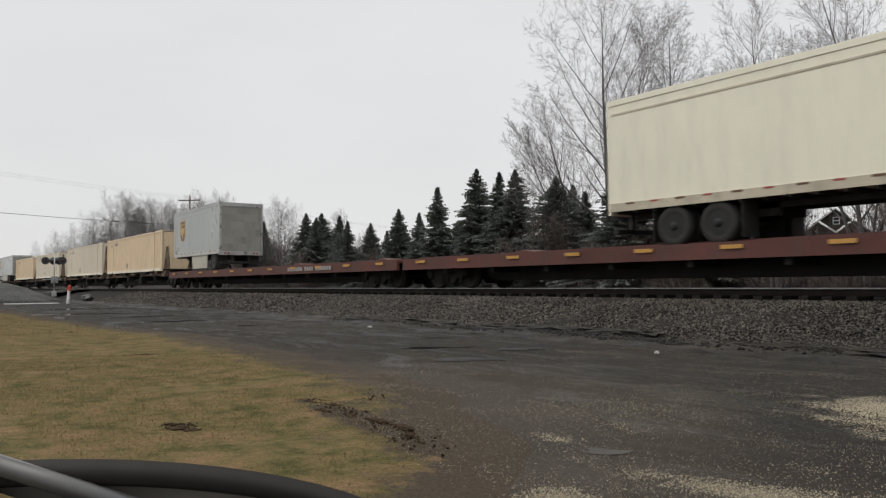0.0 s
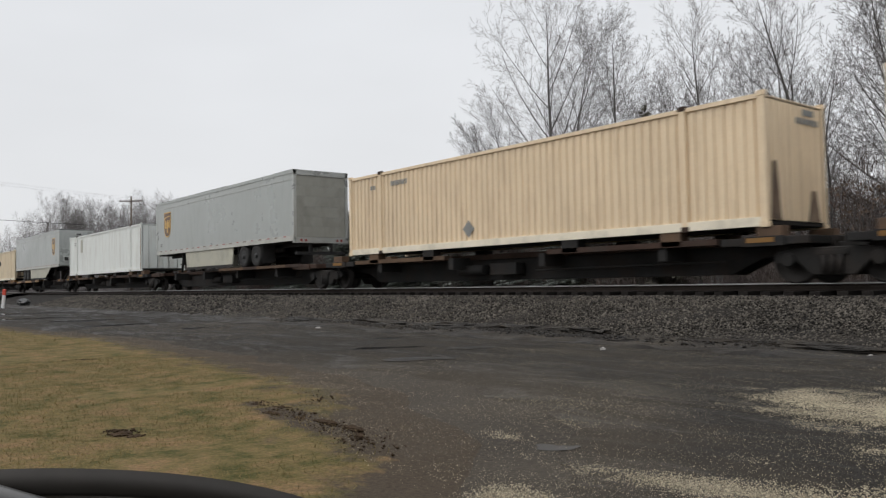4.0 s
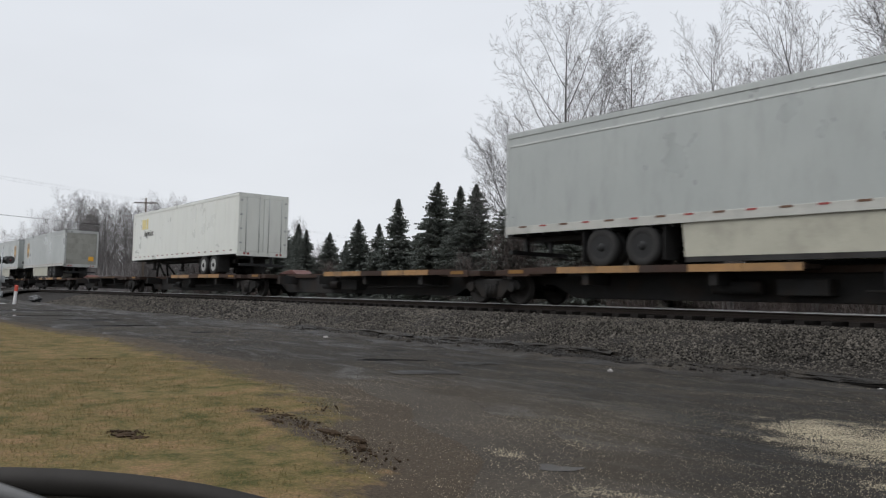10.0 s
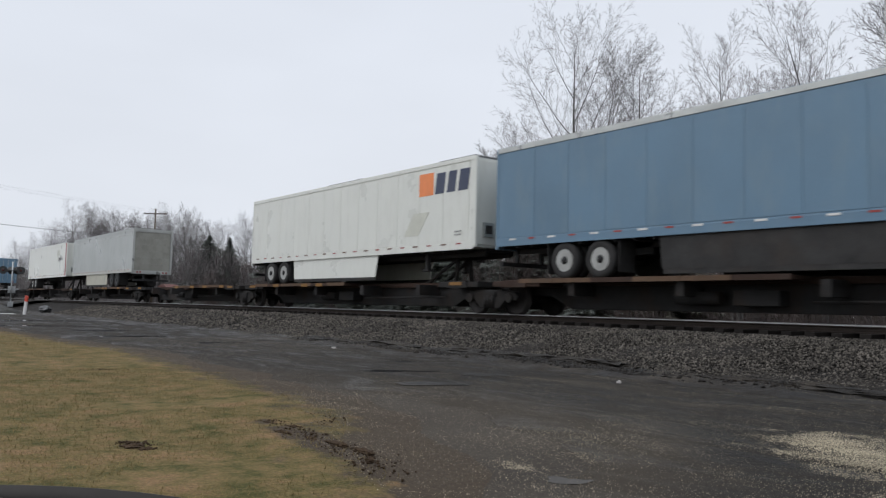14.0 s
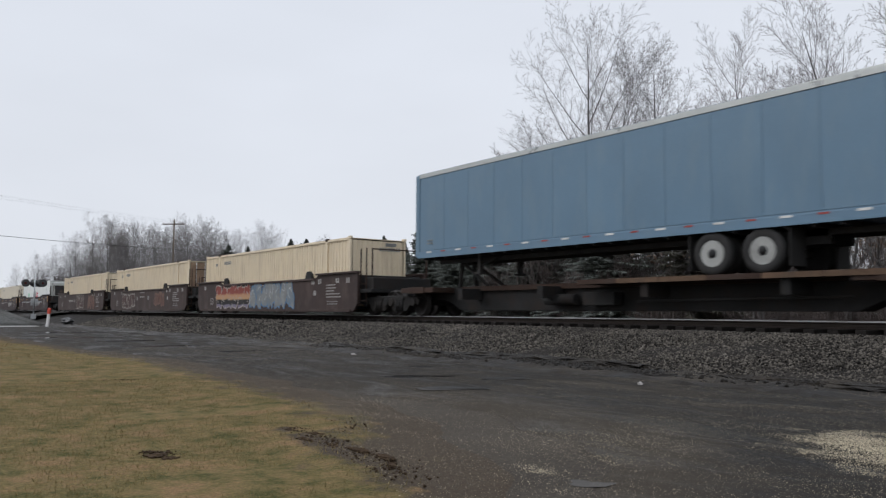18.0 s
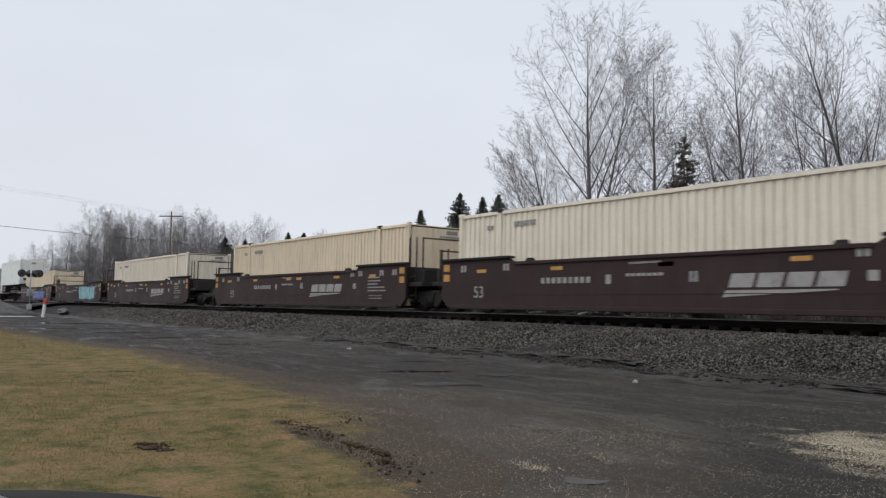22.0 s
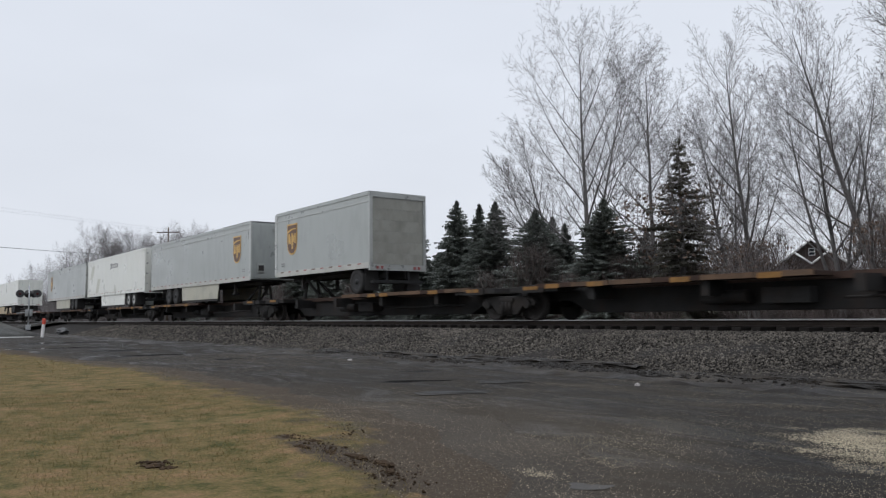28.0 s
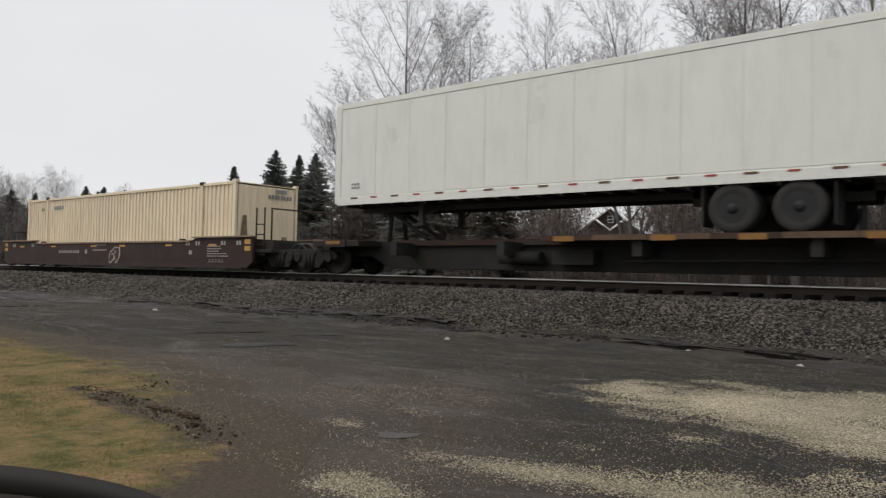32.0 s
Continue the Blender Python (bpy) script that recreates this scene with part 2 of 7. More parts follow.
M["logo_gold"] = mat("gold_badge_paint", (0.56, 0.34, 0.075), 0.4, 0.0, 0.12, 2.0, 40, 0.05, 0.0)
M["orange_badge"] = mat("orange_badge_paint", (0.75, 0.22, 0.06), 0.4, 0.0, 0.12, 2.0, 40, 0.05, 0.0)
M["navy_badge"] = mat("navy_badge_paint", (0.03, 0.04, 0.08), 0.4, 0.0, 0.12, 2.0, 40, 0.05, 0.0)
M["crimson_badge"] = mat("crimson_badge_paint", (0.45, 0.03, 0.06), 0.4, 0.0, 0.12, 2.0, 40, 0.05, 0.0)
M["green_badge"] = mat("pale_green_badge_paint", (0.35, 0.55, 0.42), 0.5, 0.0, 0.12, 2.0, 40, 0.05, 0.0)


# ---- mesh building ----
def box(bm, x0, x1, y0, y1, z0, z1, bevel=0.0):
    vs = [bm.verts.new((x, y, z)) for x in (x0, x1) for y in (y0, y1) for z in (z0, z1)]
    fs = [bm.faces.new([vs[i] for i in f]) for f in ((0, 1, 3, 2), (4, 6, 7, 5), (0, 4, 5, 1), (2, 3, 7, 6), (0, 2, 6, 4), (1, 5, 7, 3))]
    if bevel:
        edges = list({e for f in fs for e in f.edges})
        bmesh.ops.bevel(bm, geom=edges, offset=bevel, segments=2, affect="EDGES", profile=0.6)
    return vs


def prism(bm, outline, y0, y1, bevel=0.0):
    """An outline in x and z, drawn out in y."""
    a = [bm.verts.new((x, y0, z)) for x, z in outline]
    b = [bm.verts.new((x, y1, z)) for x, z in outline]
    n = len(outline)
    fs = [bm.faces.new(a), bm.faces.new(b[::-1])]
    for i in range(n):
        fs.append(bm.faces.new((a[i], b[i], b[(i + 1) % n], a[(i + 1) % n])))
    bmesh.ops.recalc_face_normals(bm, faces=fs)
    if bevel:
        bmesh.ops.bevel(bm, geom=list({e for f in fs for e in f.edges}), offset=bevel, segments=1, affect="EDGES")


def lathe(bm, profile, centre, axis="y", n=20, smooth=True):
    """A profile of (radius, along) turned round an axis through the centre."""
    rings = []
    for r, h in profile:
        ring = []
        for i in range(n):
            a = 2 * math.pi * i / n
            u, v = r * math.cos(a), r * math.sin(a)
            p = {"y": (u, h, v), "x": (h, u, v), "z": (u, v, h)}[axis]
            ring.append(bm.verts.new((p[0] + centre[0], p[1] + centre[1], p[2] + centre[2])))
        rings.append(ring)
    fs = []
    for a, b in zip(rings, rings[1:]):
        for i in range(n):
            fs.append(bm.faces.new((a[i], a[(i + 1) % n], b[(i + 1) % n], b[i])))
    for f in fs:
        f.smooth = smooth
    fs += [bm.faces.new(rings[0]), bm.faces.new(rings[-1])]
    bmesh.ops.recalc_face_normals(bm, faces=fs)


def rod(bm, a, b, r, n=8, r2=None):
    """A round bar from a to b."""
    a, b = Vector(a), Vector(b)
    d = (b - a).normalized()
    u = d.orthogonal().normalized()
    w = d.cross(u)
    r2 = r if r2 is None else r2
    ra = [bm.verts.new(a + (u * math.cos(2 * math.pi * i / n) + w * math.sin(2 * math.pi * i / n)) * r) for i in range(n)]
    rb = [bm.verts.new(b + (u * math.cos(2 * math.pi * i / n) + w * math.sin(2 * math.pi * i / n)) * r2) for i in range(n)]
    for i in range(n):
        bm.faces.new((ra[i], ra[(i + 1) % n], rb[(i + 1) % n], rb[i])).smooth = True
    bm.faces.new(ra[::-1])
    bm.faces.new(rb)


def mesh_of(name, bm, material):
    me = bpy.data.meshes.new(name)
    bm.to_mesh(me)
    bm.free()
    me.materials.append(material)
    return me


def part(name, bm, material, parent, label="", at=None):
    """One mesh under a thing or under a part. bm: a bmesh, or mesh data that alike pieces share."""
    me = mesh_of(name, bm, material) if isinstance(bm, bmesh.types.BMesh) else bm
    ob = new(name, me)
    ob.parent = parent
    if at is not None:
        ob.matrix_basis = at if isinstance(at, Matrix) else Matrix.Translation(at)
    return tagged(ob, label)


def thing(name, label, category, group="", kind="", at=None):
    ob = new(name)
    ob.empty_display_size = 0.3
    if at is not None:
        ob.matrix_basis = at if isinstance(at, Matrix) else Matrix.Translation(at)
    return tagged(ob, label, category, group, kind)


def solid(name, bm, material, label, category, group="", kind=""):
    ob = new(name, mesh_of(name, bm, material) if isinstance(bm, bmesh.types.BMesh) else bm)
    return tagged(ob, label, category, group, kind)


def cut(*pieces):
    """A bmesh of several plain boxes, each (x0, x1, y0, y1, z0, z1) or with a bevel after them."""
    bm = bmesh.new()
    for p in pieces:
        box(bm, *p)
    return bm


def from_arrays(name, verts, faces, material, smooth=False):
    me = bpy.data.meshes.new(name)
    v, f = np.asarray(verts, dtype=np.float32), np.asarray(faces, dtype=np.int32)
    me.vertices.add(len(v))
    me.vertices.foreach_set("co", v.ravel())
    me.loops.add(f.size)
    me.loops.foreach_set("vertex_index", f.ravel())
    me.polygons.add(len(f))
    me.polygons.foreach_set("loop_start", np.arange(0, f.size, f.shape[1], dtype=np.int32))
    me.update(calc_edges=True)
    me.materials.append(material)
    if smooth:
        me.shade_smooth()
    return me


def words(text, size, material, name="lettering", depth=0.004, shear=0.0):
    """Letters as mesh data, upright in x and z, facing -y."""
    cu = bpy.data.curves.new(name, "FONT")
    cu.body, cu.size, cu.extrude, cu.align_x, cu.shear = text, size, depth, "CENTER", shear
    ob = bpy.data.objects.new(name, cu)
    scene.collection.objects.link(ob)
    me = bpy.data.meshes.new_from_object(ob.evaluated_get(bpy.context.evaluated_depsgraph_get()))
    bpy.data.objects.remove(ob)
    me.transform(pose(0, 0, 0, 90, 0, 0))
    me.materials.clear()
    me.materials.append(material)
    return me


TRACK_Y, RAIL_Z, DECK_Z = 16.8, 0.95, 1.95
MOVING = []


def rolls(ob, s, z):
    """Puts a wagon or load in the train: s is its place along the track, z the height of its base."""
    ob.matrix_basis = pose(s, TRACK_Y, z)
    MOVING.append((ob, s, z))
    return ob

# ---- ground, track ----
M["dirt"] = mat("damp_dark_gravel_dirt", (0.050, 0.0415, 0.032), 0.9, 0.0, 0.3, 0.5, 30, 0.45, 0.8, (0.058, 0.050, 0.040), 0.7, 1.0, 0.7, spec=0.12, fade=(("dust", (0.20, 0.17, 0.115), 7.0, 0.78, 1.25),), bump_dist=0.03)


def asphalt_mat():
    """Old asphalt ground to grit: black wet streaks drawn out along the yard, brown-grey dried ones, pale specks, worn edges and chip dust."""
    m = bpy.data.materials.new("wet_worn_asphalt")
    m.use_nodes = True
    t = m.node_tree
    t.nodes.clear()
    tc = t.nodes.new("ShaderNodeTexCoord")
    lay = socket(t, "ShaderNodeMapping", [("Vector", tc.outputs["Object"])], Scale=(0.45, 1.5, 1.0), Rotation=(0, 0, radians(8)))
    streaks = socket(t, "ShaderNodeTexNoise", [("Vector", lay.outputs[0])], Scale=1.0, Detail=9.0, Roughness=0.72, Distortion=0.6)
    fine = socket(t, "ShaderNodeTexNoise", [("Vector", tc.outputs["Object"])], Scale=70.0, Detail=3.0, Roughness=0.7)
    ramp = t.nodes.new("ShaderNodeValToRGB")
    e = ramp.color_ramp.elements
    e[0].position, e[0].color = 0.36, (0.0085, 0.0075, 0.0065, 1)
    e[1].position, e[1].color = 0.66, (0.054, 0.0465, 0.037, 1)
    e.new(0.5).color = (0.0215, 0.0188, 0.0155, 1)
    t.links.new(streaks.outputs["Fac"], ramp.inputs[0])
    base = ramp.outputs[0]
    k = socket(t, "ShaderNodeMapRange", [("Value", fine.outputs["Fac"])], From_Min=0.25, From_Max=0.75, To_Min=0.4, To_Max=1.6)
    tone = t.nodes.new("ShaderNodeVectorMath")
    tone.operation = "SCALE"
    t.links.new(base, tone.inputs[0])
    t.links.new(k.outputs[0], tone.inputs["Scale"])
    base = tone.outputs[0]
    cells = socket(t, "ShaderNodeTexVoronoi", [("Vector", tc.outputs["Object"])], Scale=55.0)
    pale = socket(t, "ShaderNodeMapRange", [("Value", cells.outputs["Distance"])], From_Min=0.16, From_Max=0.28, To_Min=0.75, To_Max=0.0)
    pick = socket(t, "ShaderNodeSeparateColor", [("Color", cells.outputs["Color"])])
    some = socket(t, "ShaderNodeMath", [(0, pick.outputs["Red"])])
    some.operation, some.inputs[1].default_value = "GREATER_THAN", 0.72
    speck = socket(t, "ShaderNodeMath", [(0, pale.outputs[0]), (1, some.outputs[0])])
    speck.operation = "MULTIPLY"
    covers = [(speck.outputs[0], (0.12, 0.104, 0.078))]
    for attr, cover, grade, lo, hi in (("worn", (0.052, 0.043, 0.0325), 1.3, 0.62, 1.20), ("dust", (0.19, 0.162, 0.112), 9.0, 0.80, 1.30)):
        worn = t.nodes.new("ShaderNodeAttribute")
        worn.attribute_name = attr
        ragged = socket(t, "ShaderNodeTexNoise", [("Vector", tc.outputs["Object"])], Scale=grade, Detail=8.0, Roughness=0.75)
        total = socket(t, "ShaderNodeMath", [(0, ragged.outputs["Fac"]), (1, worn.outputs["Fac"])])
        covers.append((socket(t, "ShaderNodeMapRange", [("Value", total.outputs[0])], From_Min=lo, From_Max=hi).outputs[0], cover))
    for factor, cover in covers:
        mix = t.nodes.new("ShaderNodeMix")
        mix.data_type = "RGBA"
        t.links.new(factor, mix.inputs["Factor"])
        t.links.new(base, mix.inputs["A"])
        mix.inputs["B"].default_value = (*cover, 1)
        base = mix.outputs["Result"]
    bsdf = socket(t, "ShaderNodeBsdfPrincipled", [("Base Color", base)], Specular_IOR_Level=0.13)
    gloss = socket(t, "ShaderNodeMapRange", [("Value", streaks.outputs["Fac"])], From_Min=0.38, From_Max=0.56, To_Min=0.45, To_Max=0.95)
    t.links.new(gloss.outputs[0], bsdf.inputs["Roughness"])
    rough_up = socket(t, "ShaderNodeMath", [(0, fine.outputs["Fac"]), (1, streaks.outputs["Fac"])])
    rough_up.operation = "ADD"
    relief = socket(t, "ShaderNodeBump", [("Height", rough_up.outputs[0])], Strength=0.9, Distance=0.03)
    t.links.new(relief.outputs[0], bsdf.inputs["Normal"])
    o = t.nodes.new("ShaderNodeOutputMaterial")
    t.links.new(bsdf.outputs[0], o.inputs[0])
    return m


M["asphalt"] = asphalt_mat()


def lawn_mat():
    """Dormant turf: straw, olive and bare brown in drifting patches, thinning to earth where its edge is worn."""
    m = bpy.data.materials.new("dormant_lawn")
    m.use_nodes = True
    t = m.node_tree
    t.nodes.clear()
    tc = t.nodes.new("ShaderNodeTexCoord")
    big = socket(t, "ShaderNodeTexNoise", [("Vector", tc.outputs["Object"])], Scale=2.2, Detail=7.0, Roughness=0.78)
    mid = socket(t, "ShaderNodeTexNoise", [("Vector", tc.outputs["Object"])], Scale=2.6, Detail=4.0, Roughness=0.7)
    fine = socket(t, "ShaderNodeTexNoise", [("Vector", tc.outputs["Object"])], Scale=38.0, Detail=3.0, Roughness=0.7)
    ramp = t.nodes.new("ShaderNodeValToRGB")
    e = ramp.color_ramp.elements
    e[0].position, e[0].color = 0.38, (0.054, 0.053, 0.017, 1)
    e[1].position, e[1].color = 0.62, (0.172, 0.110, 0.056, 1)
    e.new(0.5).color = (0.122, 0.093, 0.038, 1)
    t.links.new(big.outputs["Fac"], ramp.inputs[0])
    worn = t.nodes.new("ShaderNodeAttribute")
    worn.attribute_name = "worn"
    add = socket(t, "ShaderNodeMath", [(0, mid.outputs["Fac"]), (1, worn.outputs["Fac"])])
    add.operation = "ADD"
    bare = socket(t, "ShaderNodeMapRange", [("Value", add.outputs[0])], From_Min=0.66, From_Max=0.86)
    mix = t.nodes.new("ShaderNodeMix")
    mix.data_type = "RGBA"
    t.links.new(bare.outputs[0], mix.inputs["Factor"])
    t.links.new(ramp.outputs[0], mix.inputs["A"])
    mix.inputs["B"].default_value = (0.058, 0.045, 0.032, 1)
    k = socket(t, "ShaderNodeMapRange", [("Value", fine.outputs["Fac"])], From_Min=0.25, From_Max=0.75, To_Min=0.6, To_Max=1.4)
    tone = t.nodes.new("ShaderNodeVectorMath")
    tone.operation = "SCALE"
    t.links.new(mix.outputs["Result"], tone.inputs[0])
    t.links.new(k.outputs[0], tone.inputs["Scale"])
    bsdf = socket(t, "ShaderNodeBsdfPrincipled", [("Base Color", tone.outputs[0])], Roughness=0.95, Specular_IOR_Level=0.1)
    relief = socket(t, "ShaderNodeBump", [("Height", fine.outputs["Fac"])], Strength=0.8, Distance=0.03)
    t.links.new(relief.outputs[0], bsdf.inputs["Normal"])
    o = t.nodes.new("ShaderNodeOutputMaterial")
    t.links.new(bsdf.outputs[0], o.inputs[0])
    return m


M["lawn"] = lawn_mat()
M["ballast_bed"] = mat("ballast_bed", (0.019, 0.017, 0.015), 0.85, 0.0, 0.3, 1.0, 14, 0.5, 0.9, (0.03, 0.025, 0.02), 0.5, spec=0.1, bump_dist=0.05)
M["ballast_stone"] = mat("grey_ballast_stone", (0.070, 0.0625, 0.053), 0.85, 0.0, 0.3, 0.6, 30, 0.2, 0.2, island=0.9, spec=0.12)
M["pale_stone"] = mat("pale_limestone_chips", (0.34, 0.292, 0.205), 0.85, 0.0, 0.25, 1.0, 40, 0.2, 0.2, island=0.45)
M["rail_head"] = mat("polished_rail_steel", (0.46, 0.45, 0.44), 0.45, 0.6, 0.1, 1.0, 60, 0.05, 0.0)
M["rail_web"] = mat("rusty_rail_web", (0.020, 0.016, 0.0135), 0.8, 0.0, 0.3, 2.0, 40, 0.2, 0.1, spec=0.1)
M["sleeper"] = mat("creosoted_sleeper_wood", (0.017, 0.015, 0.0135), 0.9, 0.0, 0.3, 2.0, 30, 0.3, 0.4, spec=0.1)


def lumps(x, y, seed=0.0):
    return noise.fractal(Vector((x * 0.35 + seed, y * 0.35, seed)), 1.0, 2.0, 3) * 0.05


def sheet(name, xs, ys, height, material, label, category):
    v = [(x, y, height(x, y)) for x in xs for y in ys]
    ny = len(ys)
    f = [(i * ny + j, (i + 1) * ny + j, (i + 1) * ny + j + 1, i * ny + j + 1) for i in range(len(xs) - 1) for j in range(ny - 1)]
    ob = new(name, from_arrays(name, v, f, material, True))
    return tagged(ob, label, category, kind="structure")


def spread(a, b, n, power=1.0):
    return [a + (b - a) * (i / n) ** power for i in range(n + 1)]


far_x = [-1500, -700, -350, -200] + spread(-130, -13, 117) + spread(-12.8, 3, 79) + spread(4, 60, 56) + [120, 350, 1500]
far_y = [-1500, -500, -150, -60, -25] + spread(-12, 2, 18) + spread(2.2, 12, 49) + spread(13, 60, 58) + [80, 120, 200, 400, 1500]
sheet("ground", far_x, far_y, lambda x, y: lumps(x, y) * (1 if abs(x) < 140 and -12 < y < 60 else 0) - 0.03, M["dirt"],
      "damp dark gravel and bare earth beside and behind the railway", "ground")


def lawn_edge(x):
    k = noise.noise(Vector((x * 0.8, 3.1, 0))) * 0.28 + noise.noise(Vector((x * 3.1, 7.7, 0))) * 0.10
    pts = ((-80, 3.0), (-40, 3.9), (-27, 4.1), (-18, 4.92), (-10.7, 4.43), (-8, 4.1), (-6.2, 3.6), (-4.1, 2.5), (-2.5, 1.2), (-1.5, 0.2), (0, -2), (3, -4))
    for (xa, ya), (xb, yb) in zip(pts, pts[1:]):
        if xa <= x <= xb:
            return ya + (yb - ya) * (x - xa) / (xb - xa) + k
    return -4


def strip(name, xs, low, high, n, height, material, label, category):
    """A surface between two edges that run along x."""
    v, f = [], []
    for x in xs:
        a, b = low(x), high(x)
        for j in range(n + 1):
            y = a + (b - a) * j / n
            v.append((x, y, height(x, y, j / n)))
    for i in range(len(xs) - 1):
        for j in range(n):
            k = i * (n + 1) + j
            f.append((k, k + n + 1, k + n + 2, k + 1))
    ob = new(name, from_arrays(name, v, f, material, True))
    return tagged(ob, label, category, kind="structure")


def wob(x, seed, size=0.3):
    return noise.noise(Vector((x * 0.5, seed, 0))) * size + noise.noise(Vector((x * 2.3, seed + 5, 0))) * size * 0.35


def rut(x, y):
    """Shallow wheel ruts and hollows in the yard."""
    return -0.03 * max(0.0, noise.noise(Vector((x * 0.15, y * 1.6, 4.0)))) + lumps(x, y) * 0.5


def lawn_z(x, y):
    """The turf's level, which sinks into the gravel past its edge."""
    k = max(0.0, min(1.0, (y - lawn_edge(x) + 0.1) / 1.15))
    return (0.035 + lumps(x, y, 2.0) * 0.7) * (1 - k) + (lumps(x, y) - 0.027) * k


near_x = spread(-75, -16, 118) + spread(-15.8, 14, 200)
lawn_fade = 1.1
lawn = strip("lawn", near_x, lambda x: -9.0, lambda x: lawn_edge(x) + lawn_fade, 70, lambda x, y, k: lawn_z(x, y) - (0.012 if k > 0.99 else 0.0), M["lawn"],
             "dormant yellow-brown lawn with worn earthy patches", "lawn")
wear = lawn.data.attributes.new("worn", "FLOAT", "POINT")
for v, a in zip(lawn.data.vertices, wear.data):
    d = v.co.y - lawn_edge(v.co.x)
    x, y = v.co.x, v.co.y
    streak = 0.42 * math.exp(-((y - 3.1) / 0.14) ** 2) * (1 if -6.8 < x < -4.0 else 0) + 0.6 * math.exp(-((x + 6.25) / 0.22) ** 2 - ((y - 1.88) / 0.12) ** 2) + 0.3 * math.exp(-((x + 12.8) / 0.6) ** 2 - ((y - 3.27) / 0.2) ** 2)
    a.value = -0.12 + max(0.0, min(0.75, (d + 0.9) * 0.42)) + streak
def road_low(x):
    return lawn_edge(x) + 1.0 + wob(x, 1.0, 0.5) + 0.9 * max(0.0, min(1.0, (x + 11) / 4))


def road_z(x, y):
    k = max(0.0, min(1.0, (y - road_low(x)) / 0.9))
    return (lumps(x, y) - 0.028) * (1 - k) + (0.02 + rut(x, y)) * k


PATCHES = ((-2.35, 6.8, 1.15, 1.15, 1.25), (-3.4, 7.0, 0.9, 0.7, 0.55), (-0.2, 7.3, 1.7, 1.3, 1.25), (-4.4, 4.0, 0.36, 0.16, 0.95), (-4.15, 4.7, 0.6, 0.16, 0.5), (-2.95, 2.95, 0.6, 0.26, 1.2), (-2.75, 3.65, 0.7, 0.2, 1.0), (-1.75, 3.75, 0.8, 0.3, 1.2), (-0.9, 4.2, 0.9, 0.4, 1.2), (-3.6, 2.5, 0.5, 0.2, 0.5), (-1.3, 5.9, 0.9, 0.5, 0.7), (-0.2, 5.2, 1.0, 0.5, 0.7))


def chips_here(x, y):
    """How thickly the pale chips lie at a place."""
    v = -0.55 + noise.fractal(Vector((x * 1.5, y * 1.7, 2.0)), 0.8, 2.0, 5) * 0.62
    for cx, cy, rx, ry, w in PATCHES:
        v += w * math.exp(-(((x - cx) / rx) ** 2 + ((y - cy) / ry) ** 2) ** 0.9)
    return v


road = strip("road", near_x, road_low, lambda x: 10.9 + wob(x, 9.0, 0.5), 60, lambda x, y, k: road_z(x, y) - (0.05 if k == 1.0 else 0.008 if k == 0.0 else 0), M["asphalt"],
             "dark wet broken asphalt yard beside the track", "road")
wear = road.data.attributes.new("worn", "FLOAT", "POINT")
for v, a in zip(road.data.vertices, wear.data):
    x, y = v.co.x, v.co.y
    a.value = max(0.0, 0.85 - 0.42 * max(0.0, y - road_low(x))) * max(0.3, min(1.0, (x + 16) / 9)) + 0.25 * max(0.0, min(1.0, (y - 9.6) / 1.2)) + 0.4 * math.exp(-((x + 4.7) / 1.1) ** 2) * max(0.0, min(1.0, (6.8 - y) / 2))

for yard in (road, bpy.data.objects["ground"]):
    dust = yard.data.attributes.new("dust", "FLOAT", "POINT")
    for v, a in zip(yard.data.vertices, dust.data):
        if -12 < v.co.x < 4 and 2 < v.co.y < 12:
            a.value = max(0.0, min(0.75, chips_here(v.co.x, v.co.y) * 0.75))
M["mud"] = mat("wet_black_mud", (0.015, 0.0125, 0.010), 0.7, 0.0, 0.5, 0.9, 22, 0.5, 0.9, (0.056, 0.045, 0.031), 0.6, 1.0, 0.8, gloss_var=0.25, spec=0.25, bump_dist=0.04)
def mud_z(x, y):
    """Churned mud: low humps over the yard's own level."""
    n = noise.fractal(Vector((x * 1.3, y * 3.2, 1.0)), 1.0, 2.0, 3)
    return 0.035 + rut(x, y) + 0.07 * n * (1 if n > 0 else 0.4) + 0.03 * max(0.0, min(1.0, (y - 10.1) / 1.95))


def yard_z(x, y):
    """The level of the loose surface at a place in the yard."""
    if y > 10.6:
        return max(mud_z(x, y), bank(y))
    if y > road_low(x):
        return road_z(x, y)
    return lumps(x, y) - 0.03 if y > lawn_edge(x) + lawn_fade - 0.1 else lawn_z(x, y)


strip("verge", near_x, lambda x: 10.1 + wob(x, 14.0, 0.6), lambda x: 12.05 + wob(x, 17.0, 0.35), 36,
      lambda x, y, k: mud_z(x, y) - (0.08 if k in (0.0, 1.0) else 0), M["mud"], "wet black mud at the foot of the ballast", "verge")


def bank(y):
    pts = ((11.3, -0.08), (11.9, 0.03), (12.5, 0.12), (14.4, 0.58), (15.1, 0.67), (15.45, 0.705), (18.15, 0.705), (18.9, 0.62), (21.6, 0.0), (22.4, -0.08))
    for (ya, za), (yb, zb) in zip(pts, pts[1:]):
        if ya <= y <= yb:
            return za + (zb - za) * (y - ya) / (yb - ya)
    return -0.08


